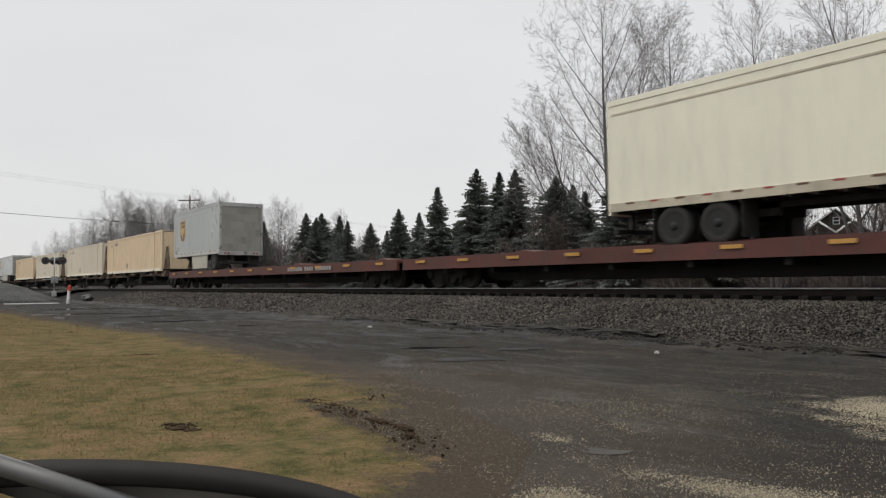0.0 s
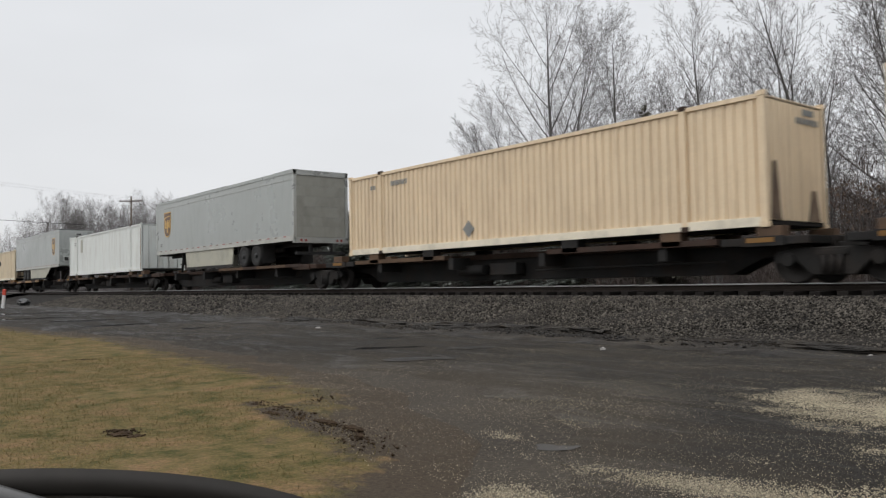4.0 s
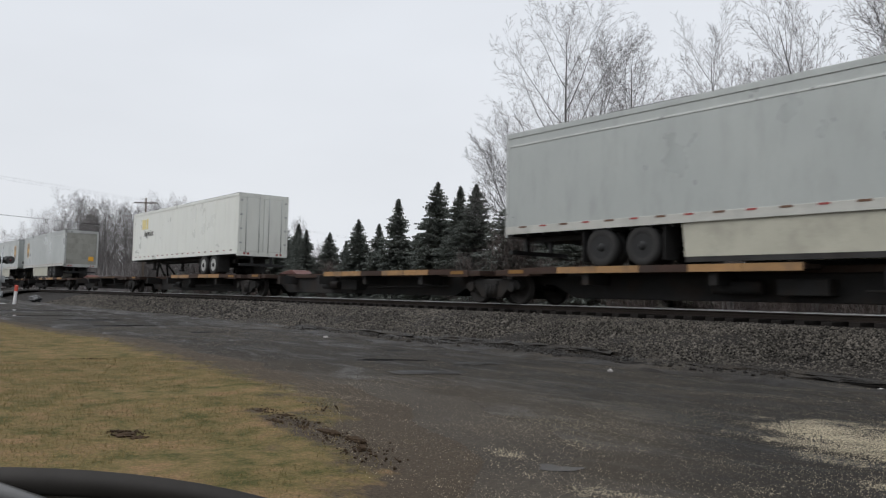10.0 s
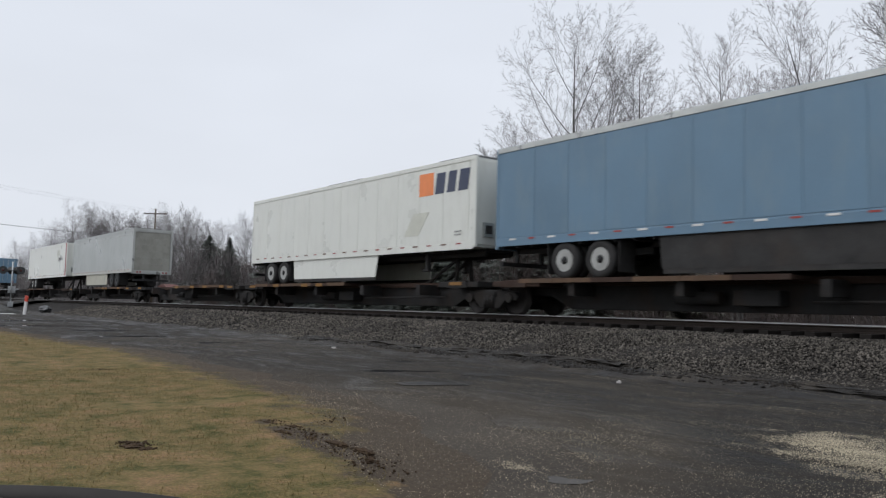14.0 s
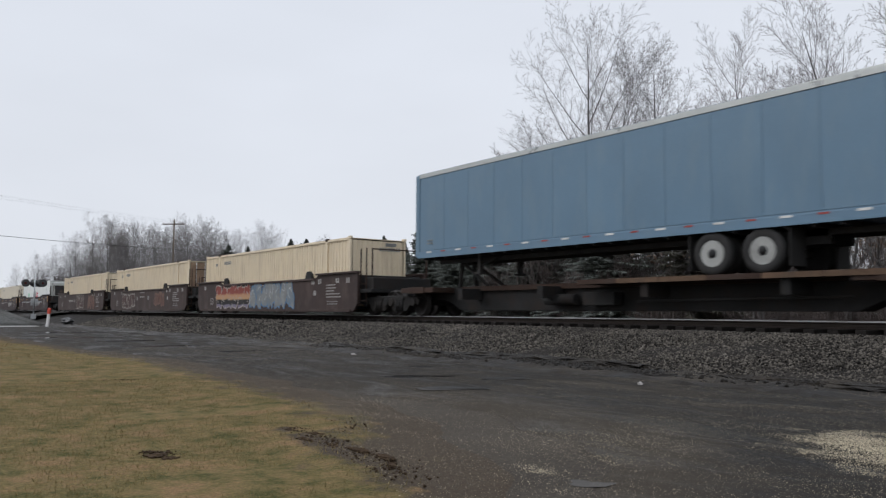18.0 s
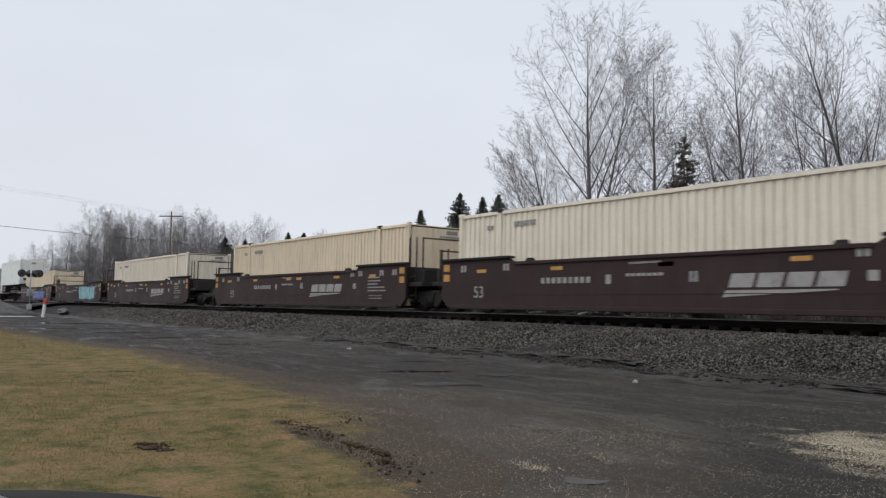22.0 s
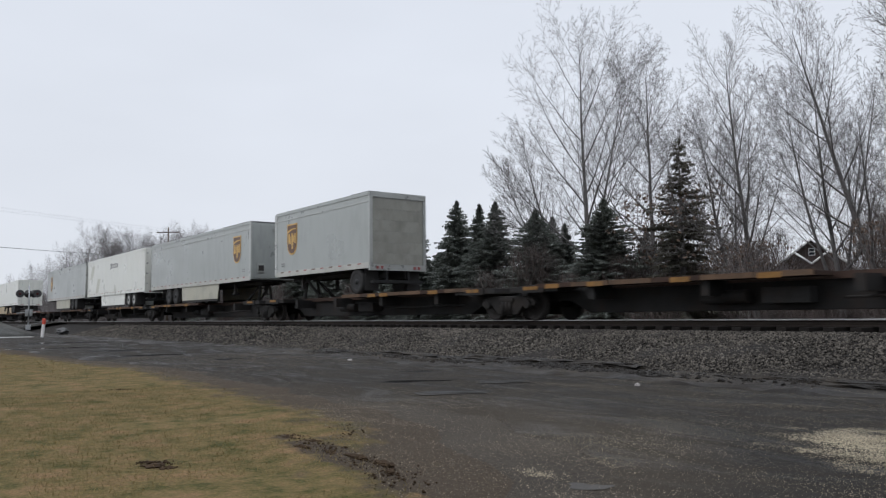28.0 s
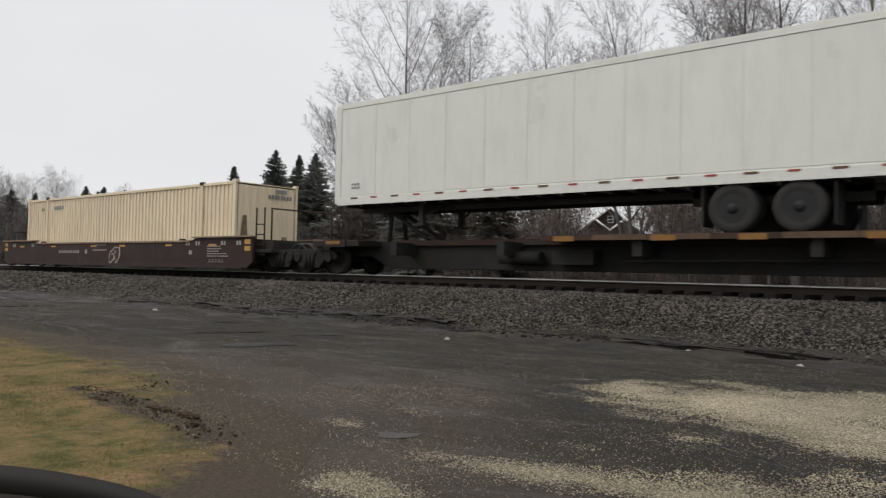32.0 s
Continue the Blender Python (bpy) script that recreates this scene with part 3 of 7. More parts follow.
bank_ys = spread(11.3, 22.4, 56)
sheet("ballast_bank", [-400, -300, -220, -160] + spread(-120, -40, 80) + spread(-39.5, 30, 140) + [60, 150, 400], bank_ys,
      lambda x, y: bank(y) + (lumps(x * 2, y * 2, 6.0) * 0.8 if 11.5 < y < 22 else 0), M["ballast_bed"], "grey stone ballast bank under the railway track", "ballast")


def pebbles(name, points, sizes, material, seed, flat=0.75, coarse=False):
    """Many small angular stones joined into one mesh; the coarse ones have four faces each."""
    rng = np.random.default_rng(seed)
    n = len(points)
    base = np.array([(1, 0, 0), (-1, 0, 0), (0, 1, 0), (0, -1, 0), (0, 0, 1), (0, 0, -1)], float)
    tri = np.array([(0, 2, 4), (2, 1, 4), (1, 3, 4), (3, 0, 4), (2, 0, 5), (1, 2, 5), (3, 1, 5), (0, 3, 5)])
    if coarse:
        base = np.array([(1, 0, -0.5), (-0.5, 0.87, -0.5), (-0.5, -0.87, -0.5), (0, 0, 0.9)], float)
        tri = np.array([(0, 1, 3), (1, 2, 3), (2, 0, 3), (2, 1, 0)])
    k = len(base)
    shape = base[None] * rng.uniform(0.6, 1.25, (n, k, 1)) + rng.normal(0, 0.16, (n, k, 3))
    a, b = rng.uniform(0, 6.28, n), rng.uniform(-0.7, 0.7, n)
    ca, sa, cb, sb = np.cos(a), np.sin(a), np.cos(b), np.sin(b)
    x = shape[:, :, 0] * ca[:, None] - shape[:, :, 1] * sa[:, None]
    y = shape[:, :, 0] * sa[:, None] + shape[:, :, 1] * ca[:, None]
    z = shape[:, :, 2] * flat
    y, z = y * cb[:, None] - z * sb[:, None], y * sb[:, None] + z * cb[:, None]
    v = np.stack([x, y, z], 2) * sizes[:, None, None] + points[:, None, :]
    f = tri[None] + (np.arange(n) * k)[:, None, None]
    return from_arrays(name, v.reshape(-1, 3), f.reshape(-1, 3), material)


rng = np.random.default_rng(5)
pts, sz = [], []
for x0, x1, count, lo, hi in ((-14, 3, 44000, 0.012, 0.030), (-28, -14, 24000, 0.018, 0.036), (-60, -28, 12000, 0.03, 0.06)):
    xs, ys = rng.uniform(x0, x1, count), 11.2 + 4.1 * rng.uniform(0, 1, count) ** 0.8
    pts.append(np.stack([xs, ys, np.array([bank(y) for y in ys]) + 0.012], 1))
    sz.append(rng.uniform(lo, hi, count) * rng.choice([1.0, 1.0, 1.0, 1.0, 1.45], count))
stones = new("ballast_stones", pebbles("ballast_stones", np.concatenate(pts), np.concatenate(sz), M["ballast_stone"], 1))
tagged(stones, "loose grey and brown crushed ballast stones on the bank", "ballast", kind="stuff")


prng = random.Random(9)
spots = []
# how thickly chips lie is worked out once on a fine grid
STEP = 0.05
thickness = {}


def thick_at(x, y):
    cell = (int(x / STEP), int(y / STEP))
    if cell not in thickness:
        if y < lawn_edge(x):
            thickness[cell] = 0.0
        else:
            drift = max(0.12, 0.55 + 1.9 * noise.noise(Vector((x * 0.55 + y * 0.2, y * 1.5 - x * 0.5, 9.0))))
            thickness[cell] = 0.062 * (1.2 - y / 12) * max(0.15, 1 + x / 12) * drift + 0.36 * max(0, chips_here(x, y) + 0.12)
    return thickness[cell]


while len(spots) < 165000:
    x, y = prng.uniform(-11, 1.5), prng.uniform(2.6, 11.6)
    if prng.random() < thick_at(x, y):
        spots.append((x, y, yard_z(x, y) + 0.002))
spots = np.array(spots)
thick = np.array([thick_at(x, y) > 0.10 for x, y, z in spots])
chips = new("gravel_chips", pebbles("gravel_chips", spots, np.random.default_rng(3).uniform(0.0028, 0.0058, len(spots)) * np.where(thick, 1.0, 0.66) * np.random.default_rng(8).choice([1.0, 1.0, 1.0, 1.7], len(spots)), M["pale_stone"], 2, 0.75, True))
tagged(chips, "pale limestone chips strewn over the yard", "gravel", kind="stuff")
M["grit"] = mat("dark_yard_grit", (0.082, 0.070, 0.054), 0.85, 0.0, 0.2, 1.0, 40, 0.2, 0.2, island=0.6)
g = np.random.default_rng(12)
gx = np.concatenate([g.uniform(-24, 1.5, 38000), g.uniform(-9, 1.5, 42000)])
gy = 12.2 - 9.2 * g.uniform(0, 1, len(gx)) ** np.where(np.arange(len(gx)) < 38000, 1.25, 0.8)
keep = np.array([y > lawn_edge(x) - 0.2 for x, y in zip(gx, gy)])
gx, gy = gx[keep], gy[keep]
grit = new("yard_grit", pebbles("yard_grit", np.stack([gx, gy, np.array([yard_z(x, y) for x, y in zip(gx, gy)])], 1), g.uniform(0.0035, 0.011, len(gx)) * np.clip(-gx / 8, 1, 2.2), M["grit"], 4, 0.75, True))
tagged(grit, "dark loose grit scattered over the yard", "gravel", kind="stuff")

# rails and sleepers
def along(profile, y):
    """A profile in y and z, drawn out along the whole track."""
    bm = bmesh.new()
    a, b = ([bm.verts.new((x, y + p, q)) for p, q in profile] for x in (-420, 400))
    n = len(profile)
    bm.faces.new(a)
    bm.faces.new(b[::-1])
    for i in range(n):
        bm.faces.new((a[i], b[i], b[(i + 1) % n], a[(i + 1) % n]))
    bmesh.ops.recalc_face_normals(bm, faces=bm.faces[:])
    return bm


track = thing("track", "single railway track with worn steel rails on creosoted sleepers", "railway track", kind="structure")
for y in (TRACK_Y - 0.75, TRACK_Y + 0.75):
    rail = part("rail", along(((-0.030, 0.934), (0.030, 0.934), (0.030, 0.946), (0.022, 0.95), (-0.022, 0.95), (-0.030, 0.946)), y), M["rail_head"], track)
    part("rail_web", along(((-0.07, 0.795), (0.07, 0.795), (0.07, 0.808), (0.012, 0.825), (0.012, 0.895), (0.034, 0.910), (0.034, 0.932), (-0.034, 0.932), (-0.034, 0.910), (-0.012, 0.895), (-0.012, 0.825), (-0.07, 0.808)), y), M["rail_web"], rail)
tie = mesh_of("sleeper", cut((-0.11, 0.11, -1.3, 1.3, -0.09, 0.09, 0.012)), M["sleeper"])
for i in range(280):
    x = -136 + i * 0.52
    part("sleeper", tie, None, track, at=pose(x, TRACK_Y + prng.uniform(-0.05, 0.05), 0.705 + prng.uniform(-0.008, 0.008), 0, 0, prng.uniform(-1.5, 1.5)))

# standing water
M["water"] = mat("shallow_rain_water", (0.02, 0.02, 0.02), 0.06, 0.0, 0.1, 1.0, 4, 0.02, 0.03, gloss_var=0.03, spec=0.6)


def puddle(x, y, rx, ry, turn, seed, surface="water", lift=0.006, kind=("puddle", "shallow rain puddle on the dark yard", "puddle", "puddles in the yard")):
    bm = bmesh.new()
    n = 28
    ring = []
    for i in range(n):
        a = 2 * math.pi * i / n
        k = 1 + 0.45 * noise.noise(Vector((math.cos(a) * 1.6 + seed, math.sin(a) * 1.6, seed)))
        u, v = rx * k * math.cos(a), ry * k * math.sin(a)
        ca, sa = math.cos(radians(turn)), math.sin(radians(turn))
        ring.append((x + u * ca - v * sa, y + u * sa + v * ca))
    z = sum(yard_z(p, q) for p, q in ring) / n + lift
    if surface != "water":
        # a stain lies on the uneven ground, water stands level
        hub_v = bm.verts.new((x, y, yard_z(x, y) + lift))
        top, half_way = ([bm.verts.new((x + (p - x) * k, y + (q - y) * k, yard_z(x + (p - x) * k, y + (q - y) * k) + lift)) for p, q in ring] for k in (1.0, 0.5))
        for i in range(n):
            bm.faces.new((top[i], top[(i + 1) % n], half_way[(i + 1) % n], half_way[i]))
            bm.faces.new((half_way[i], half_way[(i + 1) % n], hub_v))
        bmesh.ops.recalc_face_normals(bm, faces=bm.faces[:])
        return solid(kind[0], bm, M[surface], *kind[1:])
    top = [bm.verts.new((p, q, z)) for p, q in ring]
    low = [bm.verts.new((x + (p - x) * 1.03, y + (q - y) * 1.03, z - 0.04)) for p, q in ring]
    bm.faces.new(top)
    for i in range(n):
        bm.faces.new((top[i], low[i], low[(i + 1) % n], top[(i + 1) % n]))
    bmesh.ops.recalc_face_normals(bm, faces=bm.faces[:])
    solid(kind[0], bm, M[surface], *kind[1:])


for k, spec in enumerate(((-24.5, 7.6, 1.3, 0.35, 82), (-29.5, 7.9, 1.5, 0.40, 84),
                          (-20.5, 8.6, 0.9, 0.22, 75), (-34.0, 7.0, 2.2, 0.5, 86), (-13.0, 9.5, 0.7, 0.15, 65), (-41.0, 8.4, 2.5, 0.6, 86), (-11.0, 7.6, 0.6, 0.2, 60))):
    puddle(*spec, k * 3.7)
M["hole_mud"] = mat("wet_black_pothole_mud", (0.009, 0.008, 0.007), 0.6, 0.0, 0.3, 5.0, 30, 0.3, 0.4, spec=0.2)
M["bare_patch"] = mat("smooth_grey_bare_patch", (0.062, 0.058, 0.053), 0.9, 0.0, 0.15, 3.0, 60, 0.2, 0.15, (0.05, 0.045, 0.04), 0.6, 1.0, 4.0, spec=0.2)
for k, (x, y, rx, ry) in enumerate(((-8.97, 6.76, 0.50, 0.13), (-9.78, 8.48, 0.34, 0.10))):
    puddle(x + 0.03, y - 0.05, rx * 1.12, ry * 1.5, 53, 40 + k * 2.3, "bare_patch", 0.012, ("bare_patch", "pale worn bare ground round a pothole", "asphalt patch", "bare patches of the yard"))
    puddle(x, y, rx, ry, 53, 40 + k * 2.3, "hole_mud", 0.018, ("pothole", "black muddy pothole in the worn yard", "pothole", "potholes in the yard"))
puddle(-3.80, 4.04, 0.15, 0.10, 20, 52.0, "bare_patch", 0.004, ("bare_patch", "smooth grey patch of bare old asphalt", "asphalt patch", "bare patches of the yard"))

# grass
M["grass"] = mat("dry_grass_blades", (0.160, 0.122, 0.054), 0.9, 0.0, 0.35, 1.1, 30, 0.1, 0.0, (0.088, 0.080, 0.028), 1.0, 1.0, 0.9, island=0.3, spec=0.15)
gt = M["grass"].node_tree
paint = next(n for n in gt.nodes if n.type == "BSDF_PRINCIPLED")
thru = gt.nodes.new("ShaderNodeBsdfTranslucent")
gt.links.new(paint.inputs["Base Color"].links[0].from_socket, thru.inputs["Color"])
both = gt.nodes.new("ShaderNodeMixShader")
both.inputs[0].default_value = 0.45
gt.links.new(paint.outputs[0], both.inputs[1])
gt.links.new(thru.outputs[0], both.inputs[2])
gt.links.new(both.outputs[0], next(n for n in gt.nodes if n.type == "OUTPUT_MATERIAL").inputs[0])
g = np.random.default_rng(21)
gx = np.concatenate([g.uniform(-13, 0.5, 150000), g.uniform(-36, -13, 60000)])
gy = np.concatenate([g.uniform(-3, 5, 150000), g.uniform(-5, 5.2, 60000)])
edge_y = np.array([lawn_edge(x) for x in gx])
bald = np.array([noise.fractal(Vector((x * 0.9, y * 0.9, 8.0)), 1.0, 2.0, 2) for x, y in zip(gx, gy)])
ok = (gy < edge_y + g.uniform(-0.9, 0.3, len(gx))) & (gy > -gx * -0.02 - 6) & (bald < 0.42) & ((gx + 6.3) ** 2 + (gy - 1.9) ** 2 * 3 > 0.05)
gx, gy = gx[ok], gy[ok]
n = len(gx)
far = np.clip(-gx / 12, 1, 3)
hgt, wid = g.uniform(0.02, 0.05, n) * np.sqrt(far), 0.0032 * far
az, lean = g.uniform(0, 6.28, n), g.uniform(0.6, 1.4, n)
gz = np.array([0.03 + lumps(x, y, 2.0) * 0.7 for x, y in zip(gx, gy)])
c, s = np.cos(az), np.sin(az)
p0 = np.stack([gx - s * wid, gy + c * wid, gz], 1)
p1 = np.stack([gx + s * wid, gy - c * wid, gz], 1)
p2 = np.stack([gx + c * np.sin(lean) * hgt, gy + s * np.sin(lean) * hgt, gz + np.cos(lean) * hgt], 1)
verts = np.stack([p0, p1, p2], 1).reshape(-1, 3)
tagged(new("grass", from_arrays("grass", verts, np.arange(3 * n).reshape(-1, 3), M["grass"])), "short dry winter grass blades on the lawn", "grass", kind="stuff")

# dug-up clods and stones of their own
M["clod"] = mat("dark_turned_earth", (0.044, 0.030, 0.019), 0.95, 0.0, 0.4, 6.0, 40, 0.5, 0.8, spec=0.05)


def lump(name, x, y, z, rx, ry, rz, material, label, category, group="", seed=0.0, turn=0.0):
    bm = bmesh.new()
    bmesh.ops.create_icosphere(bm, subdivisions=3, radius=1)
    ca, sa = math.cos(radians(turn)), math.sin(radians(turn))
    for v in bm.verts:
        k = 1 + 0.6 * noise.fractal(v.co * 2.4 + Vector((seed, 0, 0)), 1.0, 2.0, 3)
        a, b = v.co.x * k * rx, v.co.y * k * ry
        v.co = Vector((x + a * ca - b * sa, y + a * sa + b * ca, z + v.co.z * k * rz))
    return solid(name, bm, material, label, category, group)


def crumbs(x, y, rx, ry, turn, count, seed):
    r = np.random.default_rng(seed)
    u, v = r.normal(0, rx * 0.5, count), r.normal(0, ry * 0.5, count)
    ca, sa = math.cos(radians(turn)), math.sin(radians(turn))
    px, py = x + u * ca - v * sa, y + u * sa + v * ca
    pz = np.array([0.03 + lumps(p, q, 2.0) * 0.7 for p, q in zip(px, py)]) + 0.018 * np.exp(-(u / rx) ** 2 - (v / ry) ** 2)
    ob = new("earth_clod", pebbles("earth_clod", np.stack([px, py, pz], 1), r.uniform(0.004, 0.012, count) * r.choice([1, 1, 1, 1.8], count), M["clod"], seed, 0.6))
    tagged(ob, "dark turned-up earth crumbled on the lawn's edge", "earth", "turned earth in the lawn", kind="stuff")


for k, (x, y, rx, ry, turn, count) in enumerate(((-6.25, 1.88, 0.20, 0.10, 40, 120), (-6.45, 3.2, 0.35, 0.12, -8, 60), (-5.85, 3.12, 0.45, 0.16, -6, 80), (-5.15, 3.10, 0.45, 0.18, -6, 90), (-4.6, 3.0, 0.4, 0.22, -12, 80), (-6.6, 3.75, 0.4, 0.14, -20, 50), (-12.8, 3.27, 0.35, 0.10, 70, 50))):
    crumbs(x, y, rx, ry, turn, count, 50 + k)
for k, (x, y, rx, ry, rz, turn) in enumerate(((-6.12, 1.84, 0.12, 0.07, 0.03, 30), (-5.98, 1.90, 0.07, 0.05, 0.025, 80), (-6.55, 3.15, 0.13, 0.03, 0.018, 14), (-6.25, 3.23, 0.12, 0.03, 0.02, 20), (-6.05, 3.04, 0.14, 0.04, 0.024, 5), (-5.72, 3.10, 0.12, 0.035, 0.022, -12),
                                            (-5.42, 3.16, 0.16, 0.04, 0.024, 6), (-5.05, 3.20, 0.13, 0.04, 0.024, -8), (-4.8, 3.08, 0.10, 0.03, 0.02, -30))):
    lump("torn_turf", x, y, 0.025 + lumps(x, y, 2.0) * 0.7, rx, ry, rz, M["clod"], "dark torn-up turf ridge at the lawn's edge", "earth", "torn turf ridges", 20 + k * 1.7, turn)
for k, (x, y, rx, ry, rz, turn) in enumerate(((-14.5, 11.95, 1.1, 0.16, 0.09, 4), (-12.9, 11.85, 1.2, 0.20, 0.10, -2), (-11.4, 11.95, 1.0, 0.16, 0.09, 3), (-10.2, 11.8, 0.7, 0.14, 0.07, -6), (-13.6, 11.45, 0.9, 0.10, 0.05, 2), (-7.2, 11.5, 0.8, 0.12, 0.06, -5),
                                            (-5.4, 11.3, 0.9, 0.12, 0.06, -7), (-3.6, 11.1, 0.8, 0.12, 0.05, -4), (-17.5, 11.8, 1.3, 0.16, 0.09, 1), (-21.0, 11.7, 1.6, 0.18, 0.09, 2), (-8.6, 10.9, 0.6, 0.08, 0.04, 6))):
    lump("mud_ridge", x, y, yard_z(x, y) + 0.01, rx, ry, rz, M["mud"], "wet black churned mud ridge below the ballast", "mud", "mud ridges", 60 + k * 2.1, turn)
r = np.random.default_rng(77)
mx = np.concatenate([r.uniform(-22, 1, 1500), r.normal(-10.8, 1.0, 700), r.normal(-5.2, 1.0, 500), r.normal(-16, 1.5, 500)])
my = 11.35 + 0.22 * np.sin(mx * 0.9) + r.normal(0, 0.16, len(mx))
mz = np.array([yard_z(x, y) for x, y in zip(mx, my)])
tagged(new("mud_clods", pebbles("mud_clods", np.stack([mx, my, mz], 1), r.uniform(0.015, 0.06, len(mx)), M["mud"], 78, 0.7)), "dark churned mud clods along the foot of the ballast", "mud", kind="stuff")
M["white_stone"] = mat("white_stone", (0.34, 0.32, 0.30), 0.75, 0.0, 0.1, 4.0, 40, 0.1, 0.2)
for k, (x, y, r) in enumerate(((-5.6, 11.6, 0.10), (-8.0, 9.6, 0.045), (-17.2, 9.9, 0.08), (-4.6, 10.9, 0.04), (-2.9, 10.2, 0.045), (-11.5, 11.8, 0.06))):
    lump("stone", x, y, 0.03 + max(0, bank(y)), r, r * 0.7, r * 0.5, M["white_stone"], "pale loose stone lying on the yard", "stone", "loose stones", k * 2.0)

# ---- trees ----
M["bark"] = mat("grey_bark", (0.125, 0.117, 0.112), 0.9, 0.0, 0.25, 1.5, 25, 0.25, 0.3)
M["twig"] = mat("grey_brown_twigs", (0.165, 0.152, 0.148), 0.9, 0.0, 0.2, 0.5, 25, 0.1, 0.0)
M["far_twig"] = mat("dim_grey_brown_twigs", (0.098, 0.086, 0.082), 0.9, 0.0, 0.2, 0.5, 25, 0.1, 0.0, island=0.3)
M["brush"] = mat("red_brown_brush", (0.074, 0.057, 0.050), 0.9, 0.0, 0.3, 0.3, 25, 0.1, 0.0, island=0.4)
M["needles"] = mat("dark_spruce_needles", (0.135, 0.148, 0.128), 0.85, 0.0, 0.2, 0.6, 20, 0.2, 0.0, island=0.4)
M["dead_leaves"] = mat("brown_clinging_leaves", (0.105, 0.070, 0.048), 0.85, 0.0, 0.3, 0.6, 20, 0.2, 0.0, island=0.4)


class Tubes:
    """Tapered bent tubes gathered into one mesh."""

    def __init__(self):
        self.v, self.f = [], []

    def add(self, line, radii, sides):
        base = len(self.v)
        d = (line[-1] - line[0]).normalized()
        u = d.orthogonal().normalized()
        w = d.cross(u)
        for p, r in zip(line, radii):
            for i in range(sides):
                a = 2 * math.pi * i / sides
                q = p + (u * math.cos(a) + w * math.sin(a)) * r
                self.v.append((q.x, q.y, q.z))
        for k in range(len(line) - 1):
            for i in range(sides):
                a, b = base + k * sides + i, base + k * sides + (i + 1) % sides
                self.f.append((a, b, b + sides, a + sides))

    def data(self, name, material):
        return from_arrays(name, self.v, self.f, material, True)


def grow(tubes, rng, start, way, length, radius, level, spread_angle, lift, tips, reach):
    """One limb with its side limbs, which sweep outwards and then upwards; the thick ones go to tubes[0], the fine ones to tubes[1]."""
    n = (11, 8, 5, 3, 1)[level]
    line, radii, p, d = [start.copy()], [radius], start.copy(), way.normalized()
    for i in range(n):
        d = (d + Vector((rng.gauss(0, 1), rng.gauss(0, 1), rng.gauss(0, 0.6))) * (0.03, 0.045, 0.06, 0.07, 0.05)[level] + Vector((0, 0, lift * (0.03, 0.095, 0.045, 0.025, 0.0)[level]))).normalized()
        p = p + d * (length / n)
        line.append(p.copy())
        radii.append(max(0.0042, radius * (1 - 0.95 * ((i + 1) / n) ** 0.8)))
    tubes[0 if level < 2 else 1].add(line, radii, (8, 6, 4, 3, 3)[level])
    if level >= 3:
        tips.append(p)
    if level == 4:
        return
    count = (19, 12, 8, 2)[level]
    first, last = ((0.24, 0.97), (0.16, 0.99), (0.10, 1.0), (0.3, 1.0))[level]
    turn = rng.uniform(0, 6.28)
    for k in range(count):
        h = min(0.985, first + (last - first) * (k + rng.random() * 0.8) / count)
        i = min(n - 1, int(h * n))
        q = line[i].lerp(line[i + 1], h * n - i)
        axis = (line[i + 1] - line[i]).normalized()
        turn += 2.4 + rng.uniform(-0.6, 0.6)
        u = axis.orthogonal().normalized()
        side = u * math.cos(turn) + axis.cross(u) * math.sin(turn)
        ang = radians(spread_angle * (1.12 - 0.5 * h if level == 0 else 0.85) + rng.uniform(-9, 9))
        new_way = axis * math.cos(ang) + side * math.sin(ang)
        if level == 0:
            size = length * (0.20 + 0.42 * (1 - h) ** 0.8) * rng.uniform(0.65, 1.1) * reach
        else:
            size = length * (0.50 - 0.26 * h) * rng.uniform(0.7, 1.2)
        grow(tubes, rng, q, new_way, size, max(0.005, radii[i] * (0.50, 0.5, 0.5, 0.7)[level] * rng.uniform(0.8, 1.1)), level + 1, spread_angle, lift, tips, reach)


